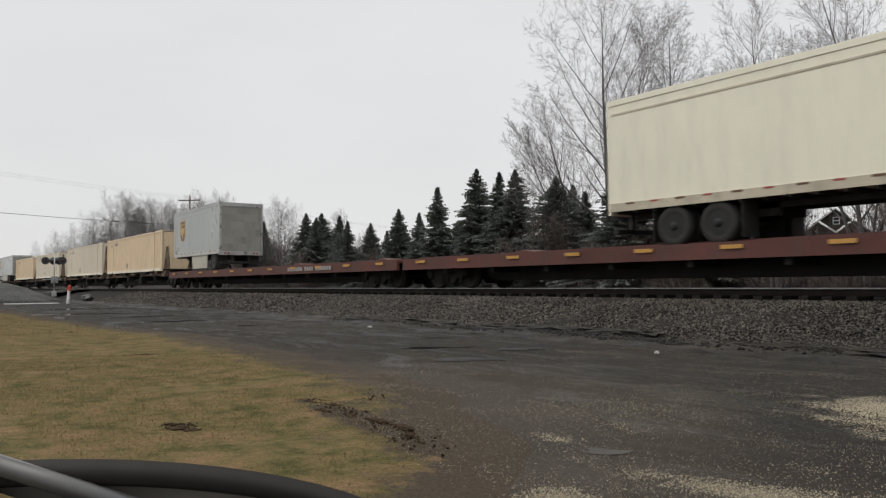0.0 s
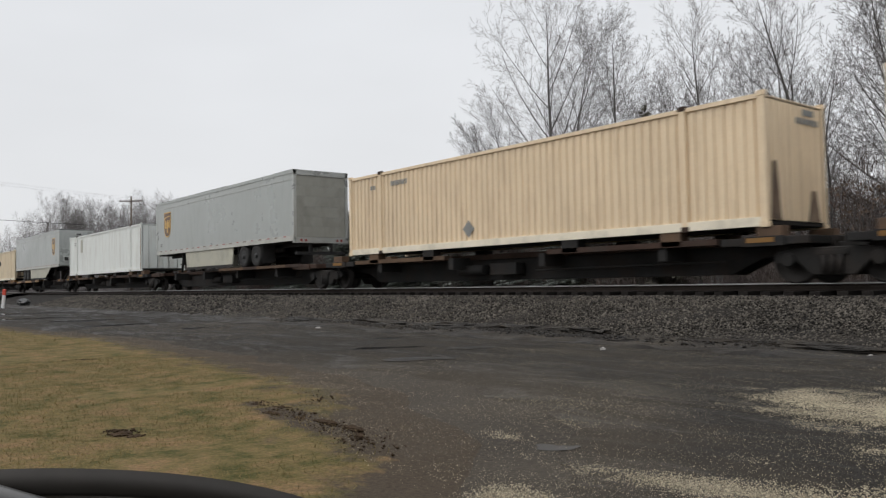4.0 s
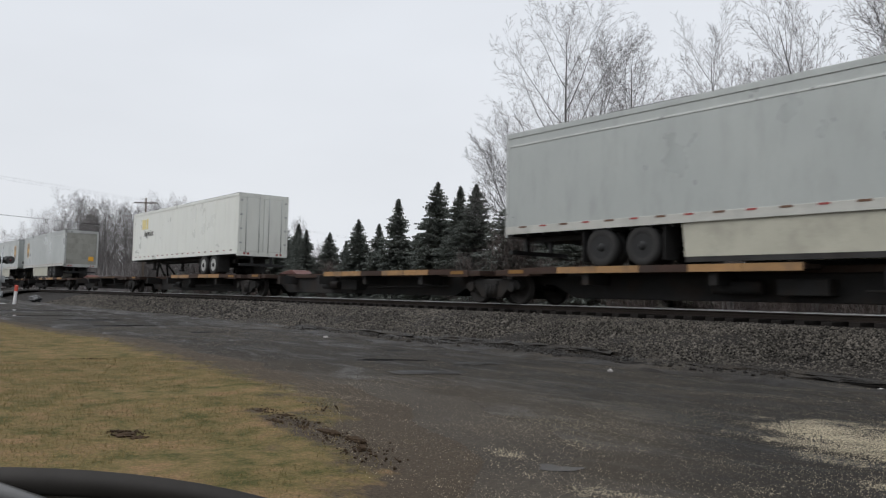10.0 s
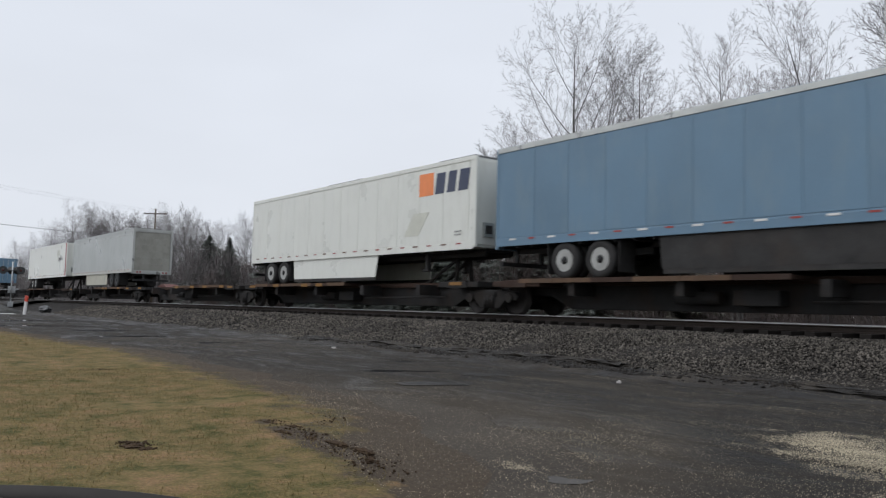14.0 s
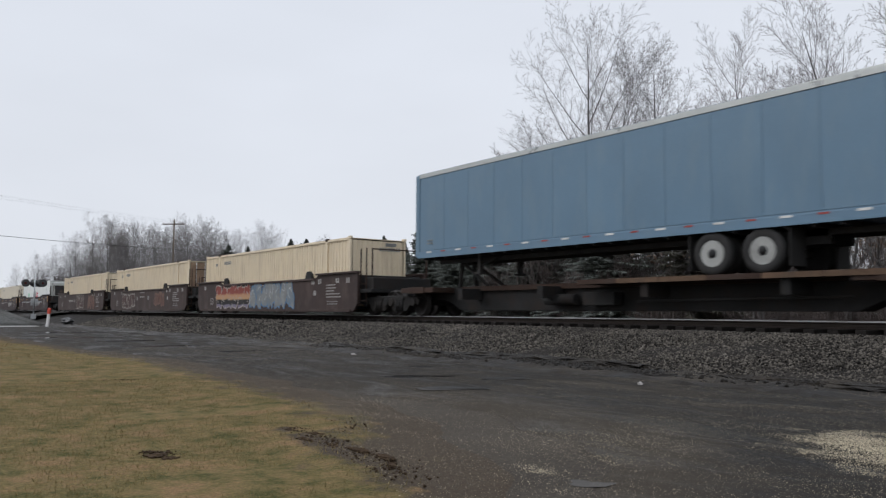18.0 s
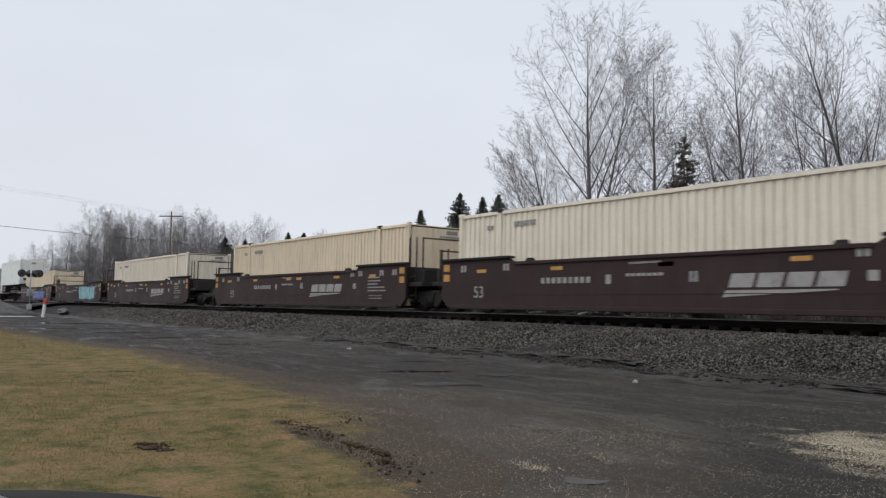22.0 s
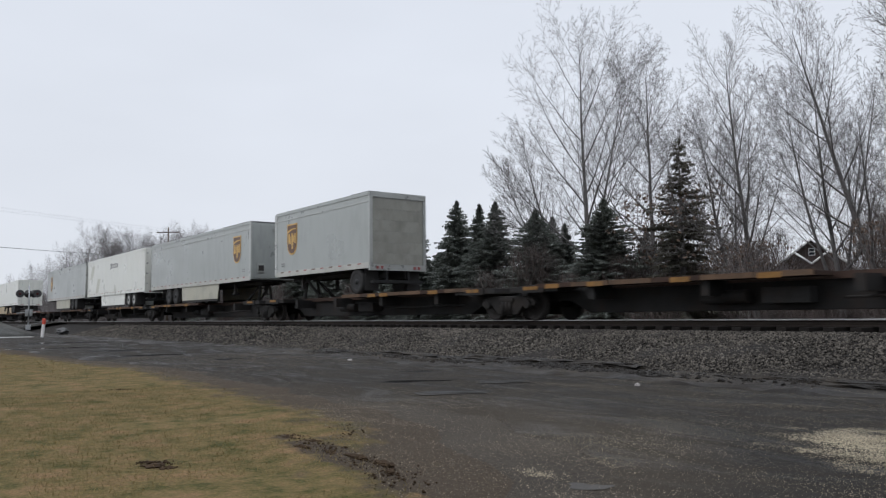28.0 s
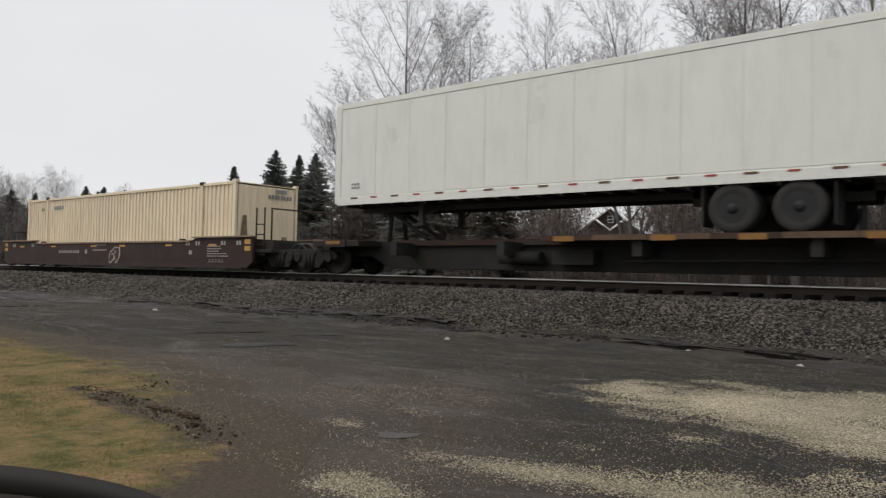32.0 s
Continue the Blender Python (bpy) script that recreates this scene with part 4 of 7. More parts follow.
def bare_tree(name, seed, height, spread_angle, lift, label, stems=(), leaves=0, reach=0.95):
    """A leafless tree; stems: further stems, each (lean along x, lean along y, share of the height where it leaves, share of the length)."""
    rng = random.Random(seed)
    tubes, tips = (Tubes(), Tubes()), []
    grow(tubes, rng, Vector((0, 0, -0.1)), Vector((rng.uniform(-0.04, 0.04), rng.uniform(-0.04, 0.04), 1)), height, height * 0.0145, 0, spread_angle, lift, tips, reach)
    for lx, ly, at, share in stems:
        grow(tubes, rng, Vector((0, 0, height * at)), Vector((lx, ly, 1)), height * share, height * 0.0088, 0, spread_angle * 0.9, lift, tips, reach)
    t = thing(name, label, "tree", "bare trees behind the track")
    part("trunk", tubes[0].data("trunk", M["bark"]), None, t)
    part("crown", tubes[1].data("crown", M["twig"]), None, t)
    if leaves:
        v, f = [], []
        low = [p for p in tips if p.z < height * 0.75]
        for p in rng.sample(low, min(leaves, len(low))):
            for _ in range(2):
                c = p + Vector((rng.gauss(0, 0.08), rng.gauss(0, 0.08), rng.gauss(-0.04, 0.07)))
                a = Vector((rng.gauss(0, 1), rng.gauss(0, 1), rng.gauss(0, 1))).normalized() * rng.uniform(0.05, 0.10)
                b = a.orthogonal().normalized() * rng.uniform(0.03, 0.06)
                k = len(v)
                v += [tuple(c - a), tuple(c + b), tuple(c + a), tuple(c - b)]
                f.append((k, k + 1, k + 2, k + 3))
        part("leaves", from_arrays("leaves", v, f, M["dead_leaves"]), None, t, "withered brown leaves")
    return t


def conifer(seed, height, width, label, sparse=1.0, needle="needles"):
    """A spruce: a straight trunk with whorls of drooping boughs hung with needle sprays."""
    rng = random.Random(seed)
    t = thing("spruce_tree", label, "tree", "evergreens behind the track")
    wood = Tubes()
    wood.add([Vector((0, 0, -0.1)), Vector((0.05, 0, height * 0.5)), Vector((0, 0.03, height))], [height * 0.016, height * 0.009, 0.01], 7)
    v, f = [], []
    for _ in range(int(1000 * sparse)):
        k = 0.04 + 0.95 * rng.random() ** 1.15
        z = height * k
        clump = 0.84 + 0.5 * noise.noise(Vector((seed, z * 1.4, rng.random() * 0.5)))
        reach = width * 1.12 * (1 - k) ** 0.9 * clump + 0.03
        a = rng.uniform(0, 6.28)
        r = reach * rng.choice((rng.uniform(0.4, 0.9), rng.uniform(0.75, 1.2)))
        droop = 0.38 * (1 - k) - 0.12
        tip = Vector((math.cos(a) * r, math.sin(a) * r, z - r * droop * rng.uniform(0.6, 1.4)))
        root = Vector((0, 0, z))
        wood.add([root, tip], [0.018 * (1 - k) + 0.007, 0.005], 3)
        m = max(3, int(r * 9))
        along = (tip - root).normalized()
        side = Vector((-math.sin(a), math.cos(a), 0))
        for j in range(m):
            h = 0.12 + 0.9 * (j + rng.random()) / m
            q = root.lerp(tip, min(h, 1.0))
            wd = (0.05 + 0.10 * (1 - k) + 0.17 * r * (1.05 - h)) * rng.uniform(0.6, 1.3)
            for sgn in (-1, 1):
                end = q + side * sgn * wd + along * wd * rng.uniform(0.4, 1.1) + Vector((0, 0, rng.uniform(-0.16, 0.05)))
                b = len(v)
                w2 = 0.03 + 0.05 * rng.random()
                for pt in (q - along * w2 + Vector((0, 0, 0.03)), q + along * w2, end, q + Vector((0, 0, -0.09))):
                    v.append((pt.x, pt.y, pt.z))
                f += [(b, b + 1, b + 2), (b, b + 2, b + 3)]
        b = len(v)
        for pt in (tip - side * 0.05, tip + side * 0.05, tip + along * 0.16):
            v.append((pt.x, pt.y, pt.z))
        f.append((b, b + 1, b + 2))
    part("trunk", wood.data("trunk", M["bark"]), None, t)
    part("crown", from_arrays("crown", v, f, M[needle]), None, t)
    return t


BARE = [bare_tree("bare_tree", 11, 16.5, 50, 0.75, "tall bare grey deciduous tree with upswept limbs", ((0.16, 0.14, 0.10, 0.84),)),
        bare_tree("bare_tree", 23, 15.0, 54, 0.6, "bare grey deciduous tree with stout spreading limbs"),
        bare_tree("bare_tree", 37, 15.5, 42, 0.7, "slender bare grey deciduous tree with rising limbs", reach=0.86),
        bare_tree("bare_tree", 41, 14.0, 46, 0.6, "bare grey deciduous tree forking low into leaning stems", ((-0.30, -0.26, 0.14, 0.86), (0.10, 0.16, 0.06, 0.8)), reach=0.80),
        bare_tree("bare_tree", 58, 13.0, 42, 0.8, "slim bare grey tree with fine twigs", ((0.14, -0.10, 0.06, 0.86),), reach=0.80),
        bare_tree("young_oak", 64, 7.0, 52, 0.5, "young oak with withered brown leaves still on its twigs", (), 380)]
used = set()


def plant(stock, k, x, y, height, stock_height, turn, lean=0.0):
    """Sets a tree of the stock in the ground; lean tilts it along the line of the track's far view."""
    m = Matrix.Translation((x, y, -0.05)) @ Matrix.Rotation(radians(lean), 4, Vector((-0.8, 0.6, 0))) @ Matrix.Rotation(radians(turn), 4, "Z")
    scale = height / stock_height
    if (id(stock), k) not in used:
        used.add((id(stock), k))
        ob = stock[k]
    else:
        ob = copy_thing(stock[k], m)
    ob.matrix_basis = m @ Matrix.Scale(scale, 4)
    return ob


BH = (16.5, 15.0, 15.5, 14.0, 13.0, 7.0)
trng = random.Random(4)
# the row nearest to the track, then the wood behind it and the far wood along the line
ROW = ((0, -29.7, 32, 16.0, 20, -1), (4, -32.0, 33, 11.6, 200, -17), (1, -25.9, 33, 13.9, 100, -2), (2, -19.2, 31, 11.9, 60, -3), (4, -22.0, 34, 10.6, 10, -6),
       (3, -15.0, 30, 9.9, 15, -4), (2, -13.2, 30, 12.4, 300, -9), (1, -11.6, 33, 12.8, 30, -6), (4, -10.4, 30, 13.6, 140, -8), (2, -8.6, 30, 13.8, 220, -7), (0, -6.0, 32, 13.8, 20, -5), (2, -3.2, 31, 12.8, 190, -4), (4, -0.6, 30, 12.2, 330, 2),
       (3, 1.9, 33, 12.6, 45, 0), (2, 4.6, 31, 12.8, 99, 3), (5, -18.6, 29.5, 5.4, 10, 0), (5, -12.2, 29, 5.8, 120, 0), (5, -24.0, 32, 5.2, 240, 0), (5, -9.4, 29.5, 5.2, 60, 0), (5, -4.2, 29, 5.6, 170, 0), (5, -22.2, 30.6, 9.2, 33, -2))
for k, x, y, h, turn, lean in ROW:
    plant(BARE, k, x, y, h, BH[k], turn, lean)
for i in range(5):
    x, y = trng.uniform(-20, 18), trng.uniform(40, 64)
    k = trng.randrange(5)
    plant(BARE, k, x, y, trng.uniform(10.0, 13.0), BH[k], trng.uniform(0, 360), trng.uniform(-3, 3))
FAR = ((-277, 45, 17), (-250, 50, 17), (-229, 45, 19.5), (-215, 48, 19), (-204, 45, 21.5), (-196, 52, 20), (-188, 45, 20.5), (-178, 50, 18.5), (-169, 45, 17.5), (-160, 52, 17), (-150, 48, 15), (-142, 46, 15.5),
       (-134, 45, 15.8), (-129, 47, 15.2), (-124, 45, 14), (-119, 52, 13.5), (-300, 55, 15), (-325, 50, 15), (-350, 60, 16), (-240, 62, 19), (-210, 65, 20), (-180, 66, 18), (-155, 64, 16), (-112, 60, 12), (-290, 42, 14), (-222, 56, 19), (-199, 58, 20), (-192, 48, 19), (-184, 55, 19), (-173, 46, 17.5), (-164, 60, 17), (-146, 56, 15), (-138, 60, 15.5), (-209, 52, 20.5), (-236, 48, 18.5), (-260, 56, 17), (-270, 60, 17.5), (-244, 44, 17))
for i, (x, y, h) in enumerate(FAR):
    k = (i * 3) % 5
    plant(BARE, k, x, y, h, BH[k], i * 77.0, 0)
SPRUCE = [conifer(3, 9.0, 3.5, "dark green spruce behind the track"), conifer(8, 9.0, 5.2, "broad dark green spruce with full boughs"), conifer(15, 9.0, 3.0, "slim dark green spruce with a pointed top")]
SPR = ((0, -67.2, 42, 8.8), (2, -63.5, 42, 8.1), (2, -54.6, 38, 9.4), (0, -46.6, 36, 9.8), (2, -42.7, 35, 9.0), (0, -41.0, 35, 9.0), (1, -31.7, 30, 7.0), (2, -32.5, 33, 6.5), (1, -25.9, 29, 6.8), (0, -78, 45, 8.2), (2, -83.5, 45, 8.8),
       (0, -81.5, 47, 8.2), (1, -129.8, 50, 12.5), (2, -121.2, 50, 11.6), (0, -105.4, 50, 11.7), (1, -110.5, 55, 12.3), (0, -98, 48, 10.4), (2, -95, 50, 10.6), (2, -89, 47, 8.6), (0, -72.5, 46, 7.2), (1, -58.5, 43, 7.0), (1, -50.0, 40, 7.2), (0, -36.5, 36, 7.5), (1, -37.5, 38, 6.5), (0, -29.0, 36, 6.0), (1, -101, 53, 9.5), (2, -86, 52, 8.0), (0, -69, 48, 7.5))
for i, (k, x, y, h) in enumerate(SPR):
    plant(SPRUCE, k, x, y, h, 9.0, i * 53.0)
M["brown_needles"] = mat("brownish_half_bare_needles", (0.090, 0.084, 0.064), 0.85, 0.0, 0.35, 0.6, 20, 0.2, 0.0, island=0.4)
thin = conifer(27, 9.2, 3.0, "half-bare evergreen with brownish foliage", 0.27, "brown_needles")
thin.matrix_basis = pose(-22.2, 30, 0)


def thicket(name, count, x0, x1, y0, y1, h0, h1, radius, material, label, seed):
    """Tangled upright stems, joined into one mesh."""
    r = np.random.default_rng(seed)
    n = count
    x, y, h = r.uniform(x0, x1, n), r.uniform(y0, y1, n), r.uniform(h0, h1, n)
    az, lean = r.uniform(0, 6.28, n), r.uniform(0.0, 0.45, n)
    wd = radius * r.uniform(0.6, 1.4, n)
    tx, ty, tz = x + np.cos(az) * np.sin(lean) * h, y + np.sin(az) * np.sin(lean) * h, np.cos(lean) * h
    v = np.stack([np.stack([x - wd, y, np.full(n, -0.05)], 1), np.stack([x + wd, y, np.full(n, -0.05)], 1), np.stack([x, y + wd, np.full(n, -0.05)], 1), np.stack([tx, ty, tz], 1)], 1).reshape(-1, 3)
    f = (np.array([(0, 1, 3), (1, 2, 3), (2, 0, 3)])[None] + (np.arange(n) * 4)[:, None, None]).reshape(-1, 3)
    tagged(new(name, from_arrays(name, v, f, material)), label, "undergrowth", kind="stuff")


def shrubs(name, places, per, size, reach, material, label, seed):
    """Leafless bushes: many fine twigs springing outwards and upwards from each root, joined into one mesh."""
    r = np.random.default_rng(seed)
    roots = np.repeat(np.array(places, float), per, axis=0)
    n = len(roots)
    h = roots[:, 2]
    up = r.uniform(0.0, 1.0, n) ** 0.8
    az = r.uniform(0, 6.28, n)
    out = r.uniform(0, 1, n) ** 0.6 * h * reach * np.sin(np.clip(up, 0.12, 0.95) * 3.0)
    p = np.stack([roots[:, 0] + np.cos(az) * out, roots[:, 1] + np.sin(az) * out, up * h], 1)
    az2 = az + r.normal(0, 0.9, n)
    tilt = r.uniform(0.1, 1.2, n)
    ln = size * r.uniform(0.5, 1.5, n)
    d = np.stack([np.cos(az2) * np.sin(tilt), np.sin(az2) * np.sin(tilt), np.cos(tilt)], 1)
    tip, low = p + d * ln[:, None] * 0.6, p - d * ln[:, None] * 0.4
    low[:, 2] = np.maximum(low[:, 2], -0.05)
    w = (0.006 + 0.013 * r.random(n)) * size
    side = np.stack([-np.sin(az2), np.cos(az2), np.zeros(n)], 1) * w[:, None]
    lift = np.stack([np.zeros(n), np.zeros(n), w], 1)
    v = np.stack([low - side, low + side, low + lift, tip], 1).reshape(-1, 3)
    f = (np.array([(0, 1, 3), (1, 2, 3), (2, 0, 3)])[None] + (np.arange(n) * 4)[:, None, None]).reshape(-1, 3)
    tagged(new(name, from_arrays(name, v, f, material)), label, "undergrowth", kind="stuff")


def bush_places(count, x0, x1, y0, y1, h0, h1, seed):
    r = random.Random(seed)
    out = []
    for _ in range(count):
        x, y = r.uniform(x0, x1), r.uniform(y0, y1)
        low = 0.40 if y < 62 and abs(x / y + 0.535) < 0.05 else 1.0
        out.append((x, y, r.uniform(h0, h1) * (0.85 + 0.4 * noise.noise(Vector((x * 0.2, y * 0.2, seed)))) * low))
    return out


shrubs("brush", bush_places(330, -34, 24, 27, 42, 2.6, 6.0, 2), 460, 0.9, 0.45, M["brush"], "tangled red-brown leafless brush under the trees", 2)
shrubs("brush", bush_places(200, -46, 40, 44, 72, 4.5, 8.5, 3), 320, 1.6, 0.42, M["brush"], "dense brown leafless undergrowth in the wood", 3)
shrubs("brush", bush_places(150, -135, -34, 44, 66, 3.5, 7.5, 5), 320, 1.8, 0.5, M["brush"], "grey-brown brush along the railway", 5)
thicket("far_wood", 9000, -420, -140, 40, 90, 3.0, 9.0, 0.06, M["twig"], "distant leafless grey wood", 6)
shrubs("far_wood", bush_places(90, -140, 110, 85, 140, 6.0, 10.5, 7), 260, 2.6, 0.5, M["twig"], "distant leafless grey wood behind the railway", 7)
shrubs("far_wood", bush_places(260, -330, -118, 42, 70, 6.5, 12.5, 8), 420, 2.2, 0.5, M["far_twig"], "distant leafless grey wood along the line", 8)

# ---- house in the wood ----
M["siding"] = mat("brown_timber_siding", (0.052, 0.036, 0.031), 0.8, 0.0, 0.12, 1.0, 20, 0.08, 0.1)
M["shingle"] = mat("dark_roof_shingles", (0.07, 0.062, 0.058), 0.85, 0.0, 0.2, 1.0, 20, 0.15, 0.2)
M["trim_white"] = mat("white_house_trim", (0.82, 0.82, 0.80), 0.6, 0.0, 0.05, 1.0, 20, 0.03, 0.0)
M["window_glass"] = mat("dark_window_glass", (0.04, 0.045, 0.05), 0.08, 0.0, 0.1, 1.0, 20, 0.02, 0.0)


def house(x, y, turn):
    h = thing("house", "brown timber house with white gable trim among the trees", "house", at=pose(x, y, 0, 0, 0, turn))
    bm = bmesh.new()
    prism(bm, [(-3.4, -0.1), (3.4, -0.1), (3.4, 4.0), (0, 6.6), (-3.4, 4.0)], 0, 9)
    wall = part("wall", bm, M["siding"], h)
    for i in range(14):
        part("siding_board", cut((-3.42, 3.42, -0.02, 0.0, 0.1 + i * 0.28, 0.14 + i * 0.28)), M["siding"], wall)
    for sgn in (-1, 1):
        bm = bmesh.new()
        prism(bm, [(0, 6.62), (sgn * 3.8, 3.72), (sgn * 3.8, 3.88), (0, 6.80)], -0.4, 9.4)
        part("roof", bm, M["shingle"], h)
        bm = bmesh.new()
        rod(bm, (0, -0.55, 6.74), (sgn * 3.9, -0.55, 3.72), 0.10, 8)
        part("gable_trim", bm, M["trim_white"], h, "white gable trim")
        bm = bmesh.new()
        rod(bm, (sgn * 1.25, -0.55, 5.76), (0, -0.55, 4.80), 0.08, 8)
        part("gable_brace", bm, M["trim_white"], h, "white gable brace")
    for wx, wz, s in ((0, 5.75, 0.24), (-1.7, 1.6, 0.6), (1.7, 1.6, 0.6)):
        win = part("window", cut((wx - s, wx + s, -0.06, 0.02, wz - s * 1.2, wz + s * 1.2)), M["trim_white"], h)
        part("pane", cut((wx - s * 0.8, wx + s * 0.8, -0.08, -0.055, wz - s, wz - 0.03)), M["window_glass"], win)
        part("pane", cut((wx - s * 0.8, wx + s * 0.8, -0.08, -0.055, wz + 0.03, wz + s)), M["window_glass"], win)
    return h


house(-32.3, 60, 24)

# ---- crossing road, signal, pole and wires ----
xs = [-86, -85, -83, -81, -79, -78]
ys = [-300, -60, -20, 0, 4] + spread(6, 30, 48) + [40, 60, 120, 300]


def ramp(x, y):
    z = 0.05 + 0.85 * max(0.0, min(1.0, (y - 8) / 6.5)) * max(0.0, min(1.0, (26 - y) / 6.5))
    return z - (0.06 if x in (-86, -78) else 0)


sheet("crossing_road", xs, ys, ramp, M["asphalt"], "narrow asphalt road crossing the railway on the level", "road")
M["pole_wood"] = mat("weathered_pole_wood", (0.12, 0.095, 0.075), 0.9, 0.0, 0.2, 2.0, 30, 0.2, 0.2)
M["wire"] = mat("black_cable", (0.02, 0.02, 0.02), 0.6, 0.0, 0.1, 1.0, 30, 0.1, 0.0)
M["insulator"] = mat("grey_porcelain", (0.35, 0.35, 0.34), 0.3, 0.0, 0.1, 1.0, 30, 0.1, 0.0)


def utility_pole(x, y, h):
    p = thing("utility_pole", "weathered wooden utility pole with one cross-arm", "utility pole", "utility poles", at=pose(x, y, 0, 0, 0, 50))
    bm = bmesh.new()
    rod(bm, (0, 0, -0.2), (0, 0, h), 0.14, 10, 0.085)
    part("post", bm, M["pole_wood"], p)
    part("cross_arm", cut((-1.3, 1.3, -0.15, -0.07, h - 0.62, h - 0.50, 0.01)), M["pole_wood"], p)
    for k in (-1.15, -0.55, 0.55, 1.15):
        bm = bmesh.new()
        lathe(bm, [(0.03, h - 0.5), (0.05, h - 0.46), (0.05, h - 0.40), (0.03, h - 0.36)], (k, -0.11, 0), "z", 8)
        part("insulator", bm, M["insulator"], p)
    bm = bmesh.new()
    for k in (-0.7, 0.7):
        rod(bm, (k, -0.11, h - 0.6), (0, -0.1, h - 1.2), 0.012, 6)
    part("brace", bm, M["truck_metal"], p)
    return p


M["truck_metal"] = mat("galvanised_steel", (0.35, 0.36, 0.36), 0.5, 0.6, 0.15, 2.0, 30, 0.1, 0.05)
utility_pole(-89.2, 28, 11.3)
utility_pole(-58, -20, 11.3)
utility_pole(-120, 78, 11.3)


def wire(a, b, sag, r, label):
    tubes = Tubes()
    n = 24
    line = [Vector(a).lerp(Vector(b), i / n) - Vector((0, 0, sag * 4 * (i / n) * (1 - i / n))) for i in range(n + 1)]
    tubes.add(line, [r] * (n + 1), 4)
    ob = new("overhead_wire", tubes.data("overhead_wire", M["wire"]))
    tagged(ob, label, "cable", "overhead wires")


for dx in (-1.15, -0.55, 0.55, 1.15):
    ox, oy = dx * 0.64 + 0.08, dx * 0.77 - 0.07
    wire((-89.2 + ox, 28 + oy, 10.95), (-58 + ox, -20 + oy, 10.95), 0.25, 0.004, "thin black overhead wire between the poles")
    wire((-89.2 + ox, 28 + oy, 10.95), (-120 + ox, 78 + oy, 10.95), 0.25, 0.004, "thin black overhead wire between the poles")
wire((-89.1, 28, 7.9), (-58, -20, 8.0), 0.55, 0.028, "thick black sagging telephone cable")
wire((-89.1, 28, 7.9), (-120, 78, 8.0), 0.55, 0.028, "thick black sagging telephone cable")

M["signal_black"] = mat("black_signal_paint", (0.02, 0.02, 0.02), 0.5, 0.0, 0.2, 2.0, 30, 0.1, 0.05)
M["signal_white"] = mat("white_signal_paint", (0.62, 0.62, 0.6), 0.5, 0.0, 0.1, 2.0, 30, 0.1, 0.05, GRIME, 0.3)
M["lens_red"] = mat("dark_red_lens", (0.05, 0.01, 0.01), 0.15, 0.0, 0.1, 2.0, 30, 0.05, 0.0)


def crossing_signal(x, y, z):
    s = thing("crossing_signal", "grey level-crossing signal mast with paired round lamps", "crossing signal", at=pose(x, y, z, 0, 0, 76))
    bm = bmesh.new()
    rod(bm, (0, 0, -0.3), (0, 0, 3.6), 0.06, 10)
    box(bm, -0.2, 0.2, -0.2, 0.2, -0.3, 0.15, 0.03)
    part("mast", bm, M["truck_metal"], s)
    part("lamp_arm", cut((-0.75, 0.75, -0.05, 0.05, 2.82, 2.92)), M["signal_black"], s)
    for dy, dx in ((-0.14, -0.70), (-0.14, 0.66), (0.3, -0.10), (0.3, 0.36)):
        way = -1 if dy < 0 else 1
        bm = bmesh.new()
        lathe(bm, [(0.34, 0.0), (0.34, 0.015), (0.13, 0.02), (0.13, 0.2), (0.05, 0.24)], (0, 0, 0), "y", 16)
        lamp = part("signal_lamp", bm, M["signal_black"], s, at=pose(dx, dy, 2.87, 0, 0, 180 if way > 0 else 0))
        bm = bmesh.new()
        lathe(bm, [(0.11, -0.01), (0.10, -0.03), (0.05, -0.045)], (0, 0, 0), "y", 14)
        part("lens", bm, M["lens_red"], lamp)
    part("relay_box", cut((-0.28, 0.28, 0.1, 0.5, 0.9, 1.5, 0.02)), M["truck_metal"], s)
    bm = bmesh.new()
    prism(bm, [(-0.9, 1.15), (0.6, 1.2), (0.6, 1.3), (-0.9, 1.22)], -0.45, -0.35)
    part("gate_counterweight", bm, M["truck_metal"], s)
    return s


crossing_signal(-77.4, 12.3, 0.55)
M["marker_white"] = mat("white_plastic_post", (0.72, 0.70, 0.68), 0.5, 0.0, 0.06, 2.0, 30, 0.05, 0.0, GRIME, 0.25)
M["marker_red"] = mat("orange_red_plastic", (0.55, 0.07, 0.04), 0.5, 0.0, 0.1, 2.0, 30, 0.05, 0.0)
post = thing("marker_post", "leaning white marker post with an orange-red top", "marker post", at=pose(-55.9, 9.7, 0, 4, 9, 40))
part("post", cut((-0.085, 0.085, -0.06, 0.06, -0.2, 0.86, 0.02)), M["marker_white"], post)
part("cap", cut((-0.09, 0.09, -0.065, 0.065, 0.86, 1.22, 0.02)), M["marker_red"], post, "orange-red cap")
M["concrete"] = mat("pale_concrete", (0.42, 0.41, 0.39), 0.8, 0.0, 0.12, 2.0, 30, 0.15, 0.2)
solid("concrete_slab", cut((-57.4, -56.2, 6.2, 9.3, -0.1, 0.06, 0.02)), M["concrete"], "pale concrete slab set in the yard by the post", "slab")
M["pile"] = mat("grey_gravel_pile", (0.075, 0.075, 0.07), 0.9, 0.0, 0.3, 1.0, 9, 0.5, 1.0, (0.04, 0.036, 0.03), 0.6, 1.0, 0.8, spec=0.1, bump_dist=0.05)
bm = bmesh.new()
bmesh.ops.create_cone(bm, segments=40, radius1=4.2, radius2=0.3, depth=1.45, cap_ends=True)
